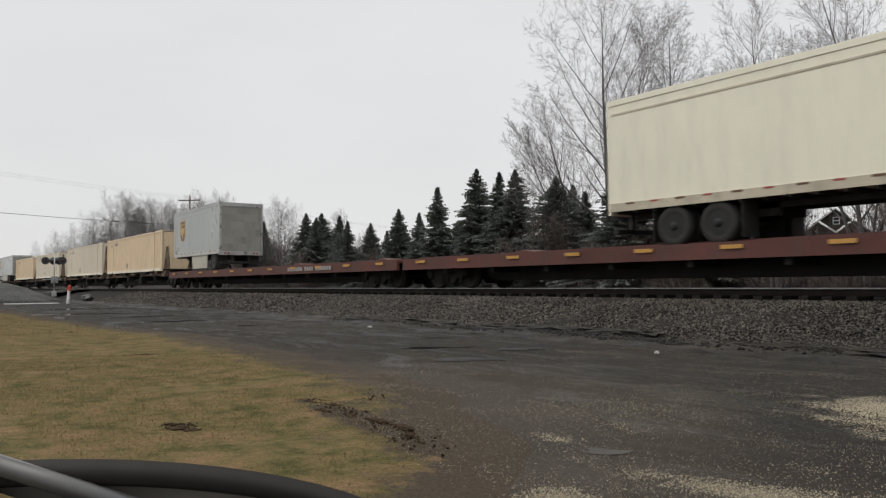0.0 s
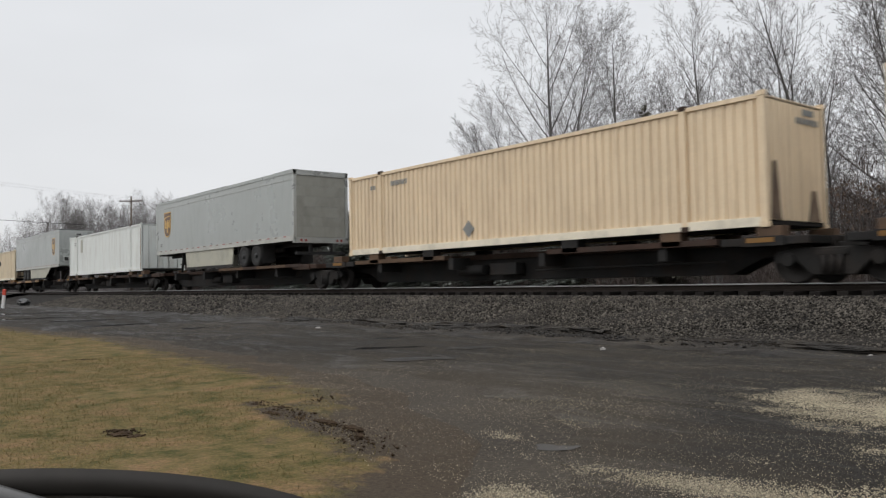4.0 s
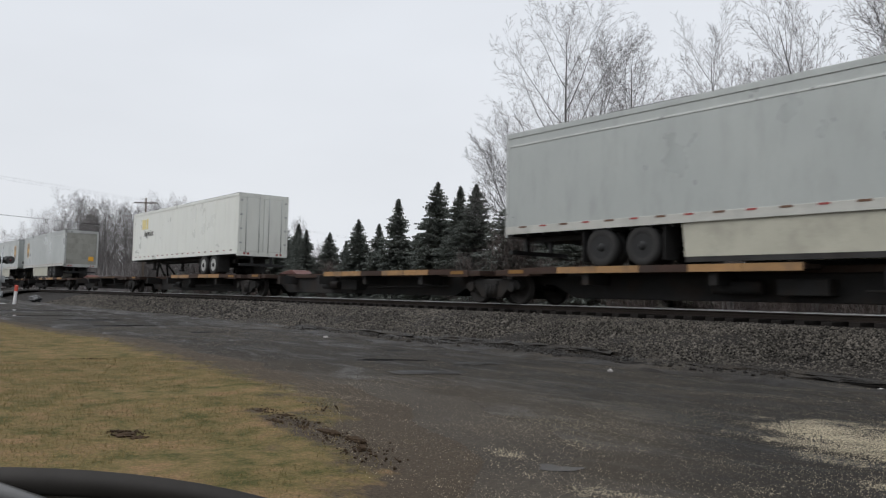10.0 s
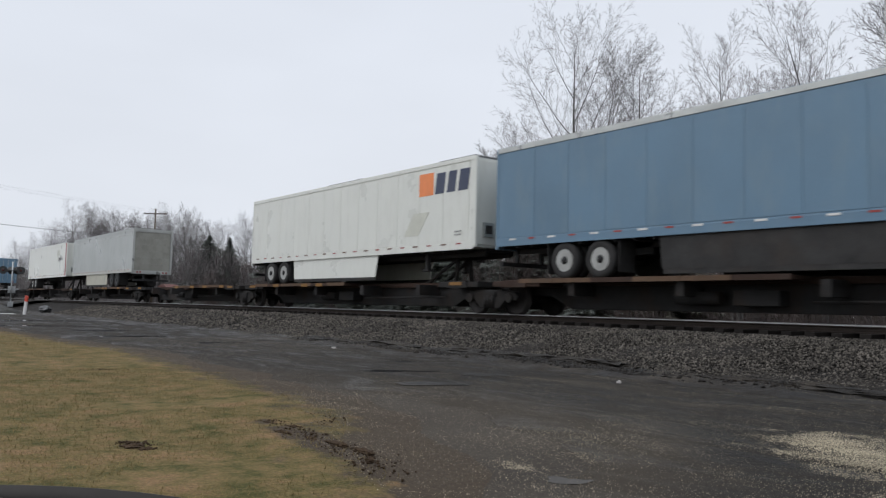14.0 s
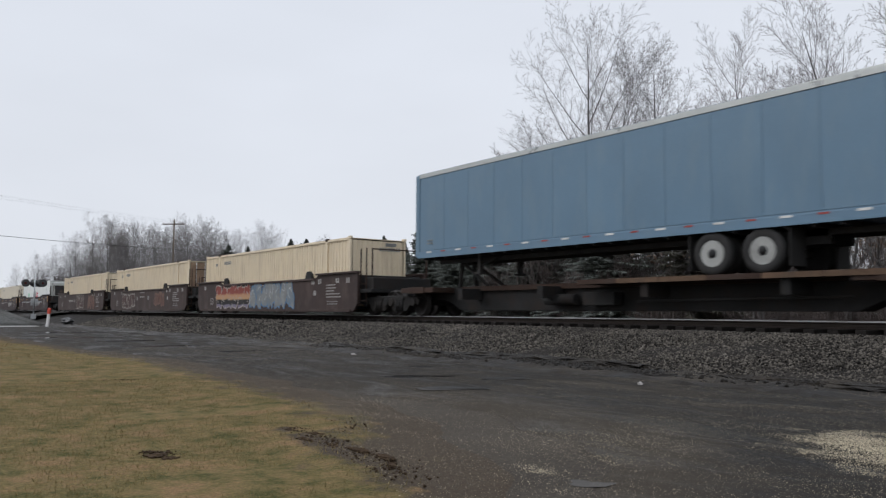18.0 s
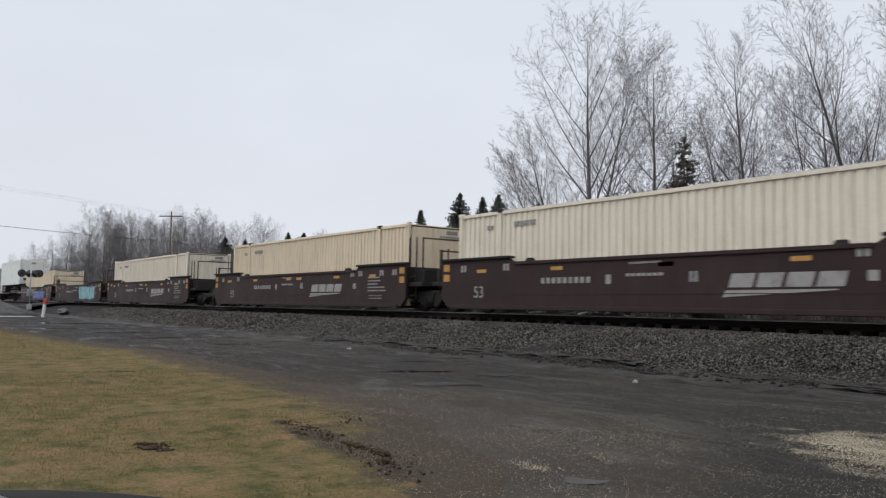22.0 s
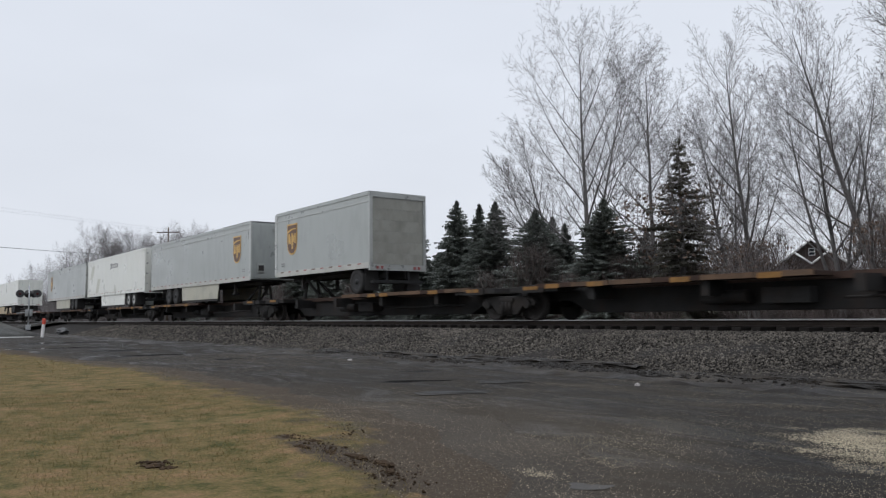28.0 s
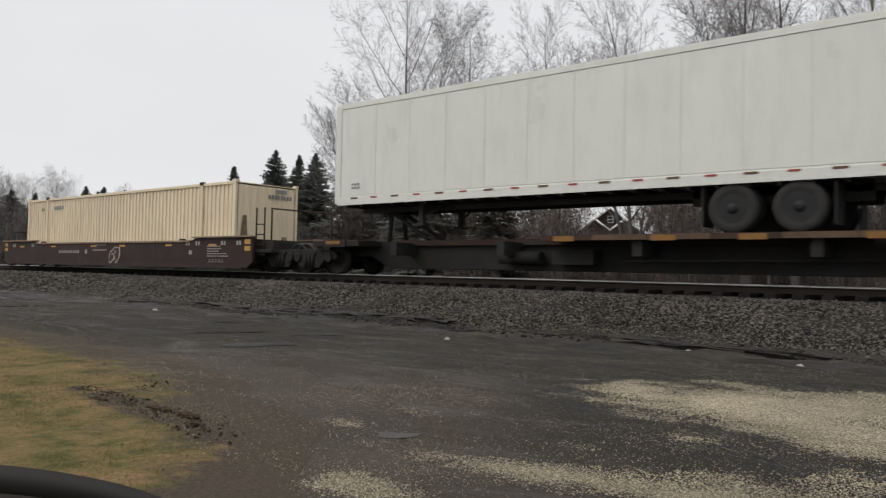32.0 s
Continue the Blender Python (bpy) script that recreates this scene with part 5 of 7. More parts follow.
bmesh.ops.subdivide_edges(bm, edges=bm.edges[:], cuts=3, use_grid_fill=True)
for v in bm.verts:
    r = math.hypot(v.co.x, v.co.y)
    v.co.z += noise.fractal(v.co * 0.9, 1.0, 2.0, 3) * 0.14 * (r < 4.0)
    v.co += Vector((-61.5, 6.6, 0.66))
for f in bm.faces:
    f.smooth = True
solid("gravel_mound", bm, M["pile"], "grey heap of gravel dumped in the yard", "gravel pile")
lump("tarpaulin", -61.2, 11.9, 0.25, 0.55, 0.35, 0.28, M["signal_black"], "small dark bundle lying by the ballast", "bundle", "", 3.0)

# ---- the parked car from which the scene is watched: only its door mirror shows ----
M["car_black"] = mat("black_car_plastic", (0.026, 0.023, 0.020), 0.6, 0.0, 0.2, 4.0, 60, 0.1, 0.03, gloss_var=0.08, spec=0.2)
M["car_paint"] = mat("black_car_paint", (0.012, 0.012, 0.013), 0.25, 0.0, 0.1, 2.0, 60, 0.05, 0.0)
M["mirror"] = mat("mirror_glass", (0.75, 0.75, 0.74), 0.04, 1.0, 0.02, 4.0, 60, 0.01, 0.0, gloss_var=0.02)
M["trim_grey"] = mat("grey_trim_strip", (0.085, 0.083, 0.08), 0.45, 0.3, 0.1, 4.0, 60, 0.05, 0.0)
M["cover_grey"] = mat("grey_mirror_cover", (0.16, 0.145, 0.13), 0.4, 0.2, 0.1, 4.0, 60, 0.05, 0.0)
car = thing("parked_car", "black car beside the yard, seen by its door mirror", "car")
part("door", cut((-0.85, 0.5, 0.36, 0.42, 0.22, 0.70, 0.03)), M["car_paint"], car)
part("sill", cut((-1.0, 0.9, 0.30, 0.44, 0.14, 0.24, 0.02)), M["car_black"], car)
part("floor_pan", cut((-1.0, 0.9, -1.2, 0.32, 0.16, 0.22)), M["car_black"], car)
for x in (-1.02, 1.0):
    bm = bmesh.new()
    lathe(bm, [(0.10, -0.09), (0.22, -0.1), (0.29, -0.1), (0.315, -0.06), (0.315, 0.06), (0.29, 0.1), (0.1, 0.09)], (x, 0.30, 0.31), "y", 24)
    part("wheel", bm, M["tyre"], car)
MIRROR_POSE = pose(*EYE, 92.667, -2.076, 51.517)
REACH = 0.5


def facing(px, py, back=0.0):
    """A place on the plane of the mirror, by its slopes from the eye."""
    d = REACH + back
    return Vector((px * d, py * d, -d))


bm = bmesh.new()
cx, cy, ax, ay = -0.598, -0.396, 0.520, 0.146
rings = []
n = 64
for k, back in ((1.0, 0.0), (1.0, 0.02), (0.985, 0.05), (0.90, 0.09)):
    rings.append([bm.verts.new(facing(cx + ax * k * math.cos(2 * math.pi * i / n), cy + ay * k * math.sin(2 * math.pi * i / n), back)) for i in range(n)])
inner = [bm.verts.new(facing(cx + (ax - 0.045) * math.cos(2 * math.pi * i / n), cy + (ay - 0.032) * math.sin(2 * math.pi * i / n), -0.004)) for i in range(n)]
deep = [bm.verts.new(facing(cx + (ax - 0.05) * math.cos(2 * math.pi * i / n), cy + (ay - 0.036) * math.sin(2 * math.pi * i / n), 0.012)) for i in range(n)]
loops = [deep, inner] + rings
for a, b in zip(loops, loops[1:]):
    for i in range(n):
        bm.faces.new((a[i], a[(i + 1) % n], b[(i + 1) % n], b[i])).smooth = True
bm.faces.new(rings[-1])
bmesh.ops.recalc_face_normals(bm, faces=bm.faces[:])
part("mirror_housing", bm, M["car_black"], car, "black mirror housing", at=MIRROR_POSE)
bm = bmesh.new()
bm.faces.new([bm.verts.new(facing(cx + (ax - 0.048) * math.cos(2 * math.pi * i / n), cy + (ay - 0.034) * math.sin(2 * math.pi * i / n), 0.008)) for i in range(n)])
part("mirror_cover", bm, M["cover_grey"], car, "grey inner cover", at=MIRROR_POSE)
bm = bmesh.new()
rod(bm, facing(-0.70, -0.238, -0.01), facing(-0.39, -0.345, -0.01), 0.0065, 10)
rod(bm, facing(-0.39, -0.345, -0.01), facing(-0.28, -0.41, -0.01), 0.0065, 10)
part("mirror_trim", bm, M["trim_grey"], car, "grey trim strip", at=MIRROR_POSE)
bm = bmesh.new()
bm.faces.new([bm.verts.new(facing(*p, -0.006)) for p in ((-0.95, -0.20), (-0.72, -0.268), (-0.42, -0.372), (-0.33, -0.45), (-0.95, -0.45))])
part("mirror_glass", bm, M["mirror"], car, "mirror glass showing the sky", at=MIRROR_POSE)
bm = bmesh.new()
foot = MIRROR_POSE @ facing(cx, cy - ay * 0.7, 0.05)
rod(bm, (foot.x, foot.y, foot.z + 0.03), (-0.55, 0.39, 0.66), 0.03, 10)
part("mirror_arm", bm, M["car_black"], car)

# ---- wagons ----
def wheel_data():
    bm = bmesh.new()
    lathe(bm, [(0.12, -0.09), (0.16, -0.09), (0.18, -0.02), (0.40, -0.03), (0.42, -0.07), (0.455, -0.065), (0.46, 0.05), (0.49, 0.06), (0.49, 0.09), (0.40, 0.09), (0.38, 0.05), (0.14, 0.08)], (0, 0, 0), "y", 24)
    return mesh_of("wheel", bm, M["wheel_steel"])


WHEEL = wheel_data()


def side_frame_data():
    bm = bmesh.new()
    out = [(-1.15, 0.40), (-1.22, 0.52), (-1.10, 0.66), (-0.55, 0.72), (0.55, 0.72), (1.10, 0.66), (1.22, 0.52), (1.15, 0.40), (0.72, 0.44), (0.42, 0.16), (-0.42, 0.16), (-0.72, 0.44)]
    prism(bm, out, -0.09, 0.09, 0.02)
    for x in (-0.89, 0.89):
        lathe(bm, [(0.13, -0.16), (0.15, -0.14), (0.15, -0.05)], (x, 0, 0.48), "y", 12)
    for x in (-0.16, 0.0, 0.16):
        lathe(bm, [(0.06, 0.2), (0.06, 0.56)], (x, -0.11, 0), "z", 8)
    box(bm, -0.30, 0.30, -0.14, 0.0, 0.56, 0.66, 0.01)
    return mesh_of("side_frame", bm, M["truck_iron"])


SIDE_FRAME = side_frame_data()


def add_truck(parent, x):
    """A four-wheeled bogie under a wagon."""
    bm = cut((x - 0.22, x + 0.22, -1.05, 1.05, 0.42, 0.70, 0.02), (x - 0.35, x + 0.35, -0.3, 0.3, 0.62, 0.85, 0.02))
    for dx in (-0.89, 0.89):
        rod(bm, (x + dx, -0.9, 0.46), (x + dx, 0.9, 0.46), 0.08, 10)
    truck = part("bogie", bm, M["truck_iron"], parent)
    for y, turn in ((-1.02, 0), (1.02, 180)):
        part("side_frame", SIDE_FRAME, None, truck, at=pose(x, y, 0, 0, 0, turn))
    for dx in (-0.89, 0.89):
        for y, turn in ((-0.76, 0), (0.76, 180)):
            part("wheel", WHEEL, None, truck, at=pose(x + dx, y, 0.46, 0, 0, turn))


def add_coupler(parent, x, way):
    bm = cut((x, x + way * 0.55, -0.09, 0.09, 0.72, 0.90) if way > 0 else (x - 0.55, x, -0.09, 0.09, 0.72, 0.90),
             (x + way * 0.45 - 0.13, x + way * 0.45 + 0.13, -0.16, 0.16, 0.68, 0.94, 0.03))
    part("coupler", bm, M["truck_iron"], parent)


def add_hitch(parent, x, way, raised=True):
    """The stand that holds a trailer's nose."""
    bm = bmesh.new()
    if raised:
        for y in (-0.35, 0.35):
            rod(bm, (x, y, 0.98), (x, y * 0.7, 1.92), 0.07, 8)
            rod(bm, (x - way * 1.5, y, 1.0), (x - way * 0.05, y * 0.7, 1.80), 0.06, 8)
        box(bm, x - 0.35, x + 0.35, -0.45, 0.45, 1.88, 1.98, 0.03)
    else:
        prism(bm, [(x - 0.9, 1.0), (x + 0.7, 1.0), (x + 0.7, 1.06), (x - 0.2, 1.20), (x - 0.5, 1.18)] if way > 0 else
              [(x + 0.9, 1.0), (x - 0.7, 1.0), (x - 0.7, 1.06), (x + 0.2, 1.20), (x + 0.5, 1.18)], -0.42, 0.42, 0.02)
    part("hitch_stand", bm, M["red_flat" if not raised else "under"], parent)


SPINES = {}


def spine_wagon(s0, s1, style="dark", tray_way=0, load="", last=False):
    """One platform of an articulated skeleton wagon. tray_way: the end (1 or -1) where the wheel decks lie; 0: pads for a container."""
    key = (style, tray_way, load, last, round(s1 - s0, 1))
    half = round(s1 - s0, 1) / 2
    if key in SPINES:
        return rolls(copy_thing(SPINES[key], pose(0, 0, 0)), (s0 + s1) / 2, RAIL_Z)
    dark = M["spine_dark"]
    edge = M[{"yellow": "spine_yellow", "dark": "deck_rust", "brown": "deck_rust", "grey": "spine_dark"}[style]]
    tone = {"yellow": "worn yellow", "dark": "dark grimy", "brown": "rusty brown", "grey": "dark grimy"}[style]
    w = thing("spine_wagon", f"{tone} steel skeleton wagon " + {"trailer": "carrying a road trailer on the rails", "container": "carrying a shipping container on the rails",
                                                          "": "running empty on the rails", "upright": "running empty with its hitch stand raised"}[load], "railway wagon", "skeleton wagons of the train")
    bm = bmesh.new()
    e = half - 0.25
    prism(bm, [(-e, 0.62), (-e + 1.6, 0.55), (-e + 2.4, 0.20), (e - 2.4, 0.20), (e - 1.6, 0.55), (e, 0.62), (e, 0.98), (-e, 0.98)], -0.36, 0.36, 0.015)
    part("centre_sill", bm, dark, w)
    bm = bmesh.new()
    for y in (-0.44, 0.44):
        box(bm, -e + 2.6, e - 2.6, y - 0.05, y + 0.05, 0.84, 0.99)
    part("sill_flange", bm, M["spine_brown"] if style != "grey" else dark, w)
    for way in (-1, 1):
        x0, x1 = sorted((way * (half - 2.3), way * (half - 0.35)))
        bm = cut((x0, x1, -1.30, 1.30, 0.80, 0.97, 0.02), (x0 + 0.5, x1 - 0.5, -1.34, -1.28, 0.78, 0.99, 0.01))
        deck = part("end_platform", bm, M["spine_brown"] if style in ("yellow", "brown") else dark, w)
        if style in ("dark", "yellow"):
            part("reflector", cut((x0 + 0.62, x1 - 0.72, -1.352, -1.339, 0.86, 0.96)), M["dull_yellow"], deck)
    for i in range(4):
        x = -half + (i + 1) * 2 * half / 5
        bm = bmesh.new()
        prism(bm, [(x - 0.11, 0.55), (x + 0.11, 0.55), (x + 0.11, 0.90), (x - 0.11, 0.90)], -1.22, 1.22)
        part("cross_beam", bm, dark, w)
    if tray_way:
        a, b = sorted((tray_way * (half - 1.5), tray_way * (half - 9.6)))
        for y0, y1 in ((-1.32, -0.55), (0.55, 1.32)):
            bm = cut((a, b, y0, y1, 0.90, 1.0, 0.01))
            lip = y0 if y0 < 0 else y1
            tray = part("wheel_deck", bm, M["spine_brown"] if style != "grey" else dark, w)
            n = 6
            for i in range(n):
                xa, xb = a + (b - a) * i / n + 0.01, a + (b - a) * (i + 1) / n - 0.01
                bm = cut((xa, xb, lip - 0.025, lip + 0.025, 0.85 if style == "yellow" else 0.90, 1.02))
                part("deck_edge", bm, edge if (i * 7 + int(half * 10)) % 3 else M["spine_brown"], tray)
                if style == "dark" and (i + int(half * 10)) % 5 not in (1, 4):
                    xm = (xa + xb) / 2 + 0.3 * math.sin(i * 2.3)
                    part("reflector", cut((xm - 0.30, xm + 0.24, lip - 0.032, lip + 0.032, 0.88, 1.0)), M["dull_yellow"], tray)
        add_hitch(w, -tray_way * (half - 2.6), -tray_way, load in ("trailer", "upright"))
    else:
        for x in (-6.1, -3.0, 3.0, 6.1, -half + 1.2, half - 1.2):
            for y in (-1.12, 1.12):
                bm = cut((x - 0.28, x + 0.28, y - 0.16, y + 0.16, 0.86, 1.2, 0.015))
                part("container_pad", bm, edge if abs(x) > 5 else dark, w)
        for way in (-1, 1):
            x0, x1 = sorted((way * 2.2, way * (half - 2.4)))
            for y0, y1 in ((-1.28, -1.0), (1.0, 1.28)):
                bm = cut((x0, x1, y0, y1, 0.86, 0.99))
                part("side_beam", bm, edge if way < 0 else M["spine_brown"], w)
    bm = cut((-0.6, 0.5, -0.8, -0.42, 0.35, 0.70, 0.02))
    rod(bm, (-2.2, -0.62, 0.52), (-1.0, -0.62, 0.52), 0.16, 12)
    rod(bm, (1.2, -0.7, 0.45), (half - 2.6, -0.7, 0.5), 0.03, 6)
    part("brake_gear", bm, M["spine_dark"], w)
    add_truck(w, half)
    if last:
        add_truck(w, -half)
    SPINES[key] = w
    return rolls(w, (s0 + s1) / 2, RAIL_Z)


def flat_wagon(s0, s1, hitches):
    half = (s1 - s0) / 2
    w = thing("flat_wagon", "long red-brown flat wagon with yellow reflective marks on its side sill", "railway wagon", "long flat wagons")
    part("deck", cut((-half, half, -1.5, 1.5, 0.94, 1.0, 0.01)), M["red_flat"], w)
    for y0, y1 in ((-1.54, -1.44), (1.44, 1.54)):
        bm = bmesh.new()
        prism(bm, [(-half, 0.70), (half, 0.70), (half, 1.04), (-half, 1.04)], y0, y1)
        box(bm, -half, half, y0 - 0.03, y1 + 0.03, 0.66, 0.71)
        sill = part("side_sill", bm, M["red_flat"], w)
        if y0 < 0:
            for i in range(11):
                x = -half + 1.2 + i * (2 * half - 2.4) / 10
                part("reflector", cut((x - 0.28, x + 0.28, y0 - 0.045, y0 - 0.033, 0.88, 0.97)), M["worn_yellow"], sill)
            bars(sill, half - 9.5, 0.78, y0 - 0.033, 1.6, 0.17, M["dim_mark"], 7, 0.25)
            bars(sill, half - 7.7, 0.78, y0 - 0.033, 0.9, 0.17, M["dim_mark"], 4, 0.25)
            bars(sill, half - 6.6, 0.78, y0 - 0.033, 1.5, 0.17, M["dim_mark"], 6, 0.25)
    bm = bmesh.new()
    prism(bm, [(-half + 2.2, 0.70), (-half + 4, 0.25), (half - 4, 0.25), (half - 2.2, 0.70)], -0.4, 0.4, 0.02)
    for i in range(10):
        x = -half + 2.5 + i * (2 * half - 5) / 9
        prism(bm, [(x - 0.08, 0.5), (x + 0.08, 0.5), (x + 0.08, 0.92), (x - 0.08, 0.92)], -1.42, 1.42)
    part("underframe", bm, M["spine_dark"], w)
    for y in (-0.95, 0.95):
        part("wheel_guide", cut((-half + 0.5, half - 0.5, y - 0.04, y + 0.04, 1.0, 1.10)), M["red_flat"], w)
    for x, way, up in hitches:
        add_hitch(w, x, way, up)
    for way in (-1, 1):
        add_truck(w, way * (half - 2.1))
        add_coupler(w, way * half, way)
    return rolls(w, (s0 + s1) / 2, RAIL_Z)


FIFTYTHREE = words("53", 0.50, M["dim_mark"])


def bars(parent, x, z, y, width, height, material, count=1, gap=0.35, name="lettering"):
    """Writing too small to read, as plain bars on a side that faces -y."""
    step = width / count
    for i in range(count):
        part(name, cut((x + i * step, x + i * step + step * (1 - gap), y - 0.006, y, z, z + height)), material, parent)


def slanted_badge(parent, x, z, y, width, height, material):
    """A slanted lettered badge, kept to plain shapes, with a line under it."""
    n = 4
    for i in range(n):
        a = x + i * width / n
        b = a + width / n * 0.86
        k = height * 0.3
        bm = bmesh.new()
        prism(bm, [(a, z), (b, z), (b + k, z + height), (a + k, z + height)], y - 0.006, y)
        part("badge", bm, material, parent)
    bm = bmesh.new()
    prism(bm, [(x - 0.16, z - 0.22), (x + 0.05, z - 0.20), (x + width * 0.92, z - 0.07), (x + width * 0.92, z - 0.045), (x - 0.06, z - 0.06)], y - 0.006, y)
    part("badge_line", bm, material, parent)


def paint_spray(name, tone, other):
    """Sprayed paint that drifts from one tone to another, thin and worn in places."""
    return mat(name, tone, 0.6, 0.0, 0.25, 2.2, 30, 0.12, 0.02, other, 0.95, 1.0, 1.3, spec=0.2)


def paint_bands(name, stops):
    """Sprayed paint in level bands that run into one another, from the sill upwards."""
    m = mat(name, (0.2, 0.2, 0.2), 0.6, spec=0.2)
    t = m.node_tree
    tc = t.nodes.new("ShaderNodeTexCoord")
    sep = t.nodes.new("ShaderNodeSeparateXYZ")
    t.links.new(tc.outputs["Object"], sep.inputs[0])
    drift = socket(t, "ShaderNodeTexNoise", [("Vector", tc.outputs["Object"])], Scale=1.6, Detail=4.0)
    shift = socket(t, "ShaderNodeMath", [(0, drift.outputs["Fac"]), (2, sep.outputs["Z"])])
    shift.operation = "MULTIPLY_ADD"
    shift.inputs[1].default_value = 0.25
    k = socket(t, "ShaderNodeMapRange", [("Value", shift.outputs[0])], From_Min=0.35, From_Max=1.6)
    ramp = t.nodes.new("ShaderNodeValToRGB")
    e = ramp.color_ramp.elements
    e[0].position, e[0].color = stops[0][0], (*stops[0][1], 1)
    e[1].position, e[1].color = stops[-1][0], (*stops[-1][1], 1)
    for at, tone in stops[1:-1]:
        e.new(at).color = (*tone, 1)
    t.links.new(k.outputs[0], ramp.inputs[0])
    t.links.new(ramp.outputs[0], next(n for n in t.nodes if n.type == "BSDF_PRINCIPLED").inputs["Base Color"])
    return m


BROWN = (0.05, 0.023, 0.019)
SPRAY = {}
for key, line, fill, fill2, stroke in (("fire", (0.36, 0.32, 0.28), (0.26, 0.075, 0.05), (0.36, 0.20, 0.13), (0.33, 0.29, 0.26)), ("ice", (0.075, 0.17, 0.30), (0.20, 0.205, 0.20), (0.10, 0.16, 0.22), (0.36, 0.37, 0.37)),
                                       ("cyan", BROWN, (0.22, 0.40, 0.43), (0.34, 0.50, 0.52), (0.06, 0.07, 0.07)), ("violet", (0.07, 0.07, 0.15), (0.13, 0.15, 0.34), (0.09, 0.24, 0.42), (0.26, 0.27, 0.40)),
                                       ("rust", (0.15, 0.09, 0.065), (0.11, 0.055, 0.04), (0.17, 0.11, 0.08), BROWN), ("white", (0.36, 0.34, 0.30), BROWN, (0.10, 0.06, 0.05), (0.30, 0.28, 0.25))):
    SPRAY[key] = [paint_spray("sprayed_outline_paint", line, tuple(c * 0.7 for c in line)), paint_spray("sprayed_fill_paint", fill, fill2), paint_spray("sprayed_stroke_paint", stroke, tuple(c * 0.8 for c in stroke))]


SPRAY["fire"][1] = paint_bands("sprayed_band_paint", ((0.0, (0.20, 0.18, 0.24)), (0.16, (0.17, 0.15, 0.20)), (0.20, (0.02, 0.018, 0.018)), (0.36, (0.02, 0.018, 0.018)), (0.42, (0.42, 0.25, 0.13)), (0.58, (0.40, 0.22, 0.12)), (0.66, (0.22, 0.055, 0.04)), (1.0, (0.20, 0.05, 0.04))))


def spray_patch(parent, x0, x1, z0, z1, y, paints):
    """Bulging sprayed shapes side by side, each an outline, a fill and inner strokes; no readable letters."""
    rng = random.Random(int(x0 * 100) + int(x1 * 10))
    n = max(2, round((x1 - x0) / 0.72))
    step = (x1 - x0) / n

    def plate(bm, pts, dy):
        a = [bm.verts.new((p, y - dy, q)) for p, q in pts]
        b = [bm.verts.new((p, y - dy + 0.003, q)) for p, q in pts]
        fs = [bm.faces.new(a), bm.faces.new(b[::-1])]
        for i in range(len(pts)):
            fs.append(bm.faces.new((a[i], b[i], b[(i + 1) % len(pts)], a[(i + 1) % len(pts)])))
        bmesh.ops.recalc_face_normals(bm, faces=fs)

    for i in range(n):
        cx, cz = x0 + (i + 0.5) * step, (z0 + z1) / 2 + rng.uniform(-0.04, 0.04)
        seed, tilt = rng.uniform(0, 50), rng.uniform(-0.25, 0.25)

        def blob(k):
            pts = []
            for j in range(26):
                a = 2 * math.pi * j / 26
                u, w = math.cos(a), math.sin(a)
                u, w = math.copysign(abs(u) ** 0.68, u), math.copysign(abs(w) ** 0.55, w)
                r = 1 + 0.42 * noise.noise(Vector((u * 1.9 + seed, w * 1.9, 0.3)))
                pts.append((cx + (u * step * 0.56 * r + w * tilt * 0.6) - (1 - k) * u * 0.20, min(z1 + 0.03, max(z0 - 0.02, cz + w * (z1 - z0) * 0.49 * r)) - (1 - k) * w * 0.20))
            return pts

        layers = [bmesh.new(), bmesh.new(), bmesh.new()]
        dy = 0.0007 * (i % 3)
        plate(layers[0], blob(1.0), dy)
        plate(layers[1], blob(0.74), dy + 0.0045)
        for m in range(3):
            # a bent stroke inside the shape
            px, pz = cx + rng.uniform(-0.16, 0.16) * step, cz + rng.uniform(-0.22, 0.22) * (z1 - z0)
            rad, th, a0, turn = rng.uniform(0.12, 0.26), rng.uniform(0.014, 0.026), rng.uniform(0, 6.28), rng.uniform(0.9, 2.0)
            arc = [a0 + turn * q / 9 for q in range(10)]
            ring = [(px + (rad + th) * math.cos(a) * 0.8, pz + (rad + th) * math.sin(a)) for a in arc] + [(px + (rad - th) * math.cos(a) * 0.8, pz + (rad - th) * math.sin(a)) for a in arc[::-1]]
            lo, hi = z0 + 0.02, z1 - 0.02
            plate(layers[2], [(p, min(hi, max(lo, q))) for p, q in ring], dy + 0.009 + 0.0008 * m)
        for bm, paint in zip(layers, paints):
            part("spray_paint", bm, paint, parent, "sprayed graffiti")


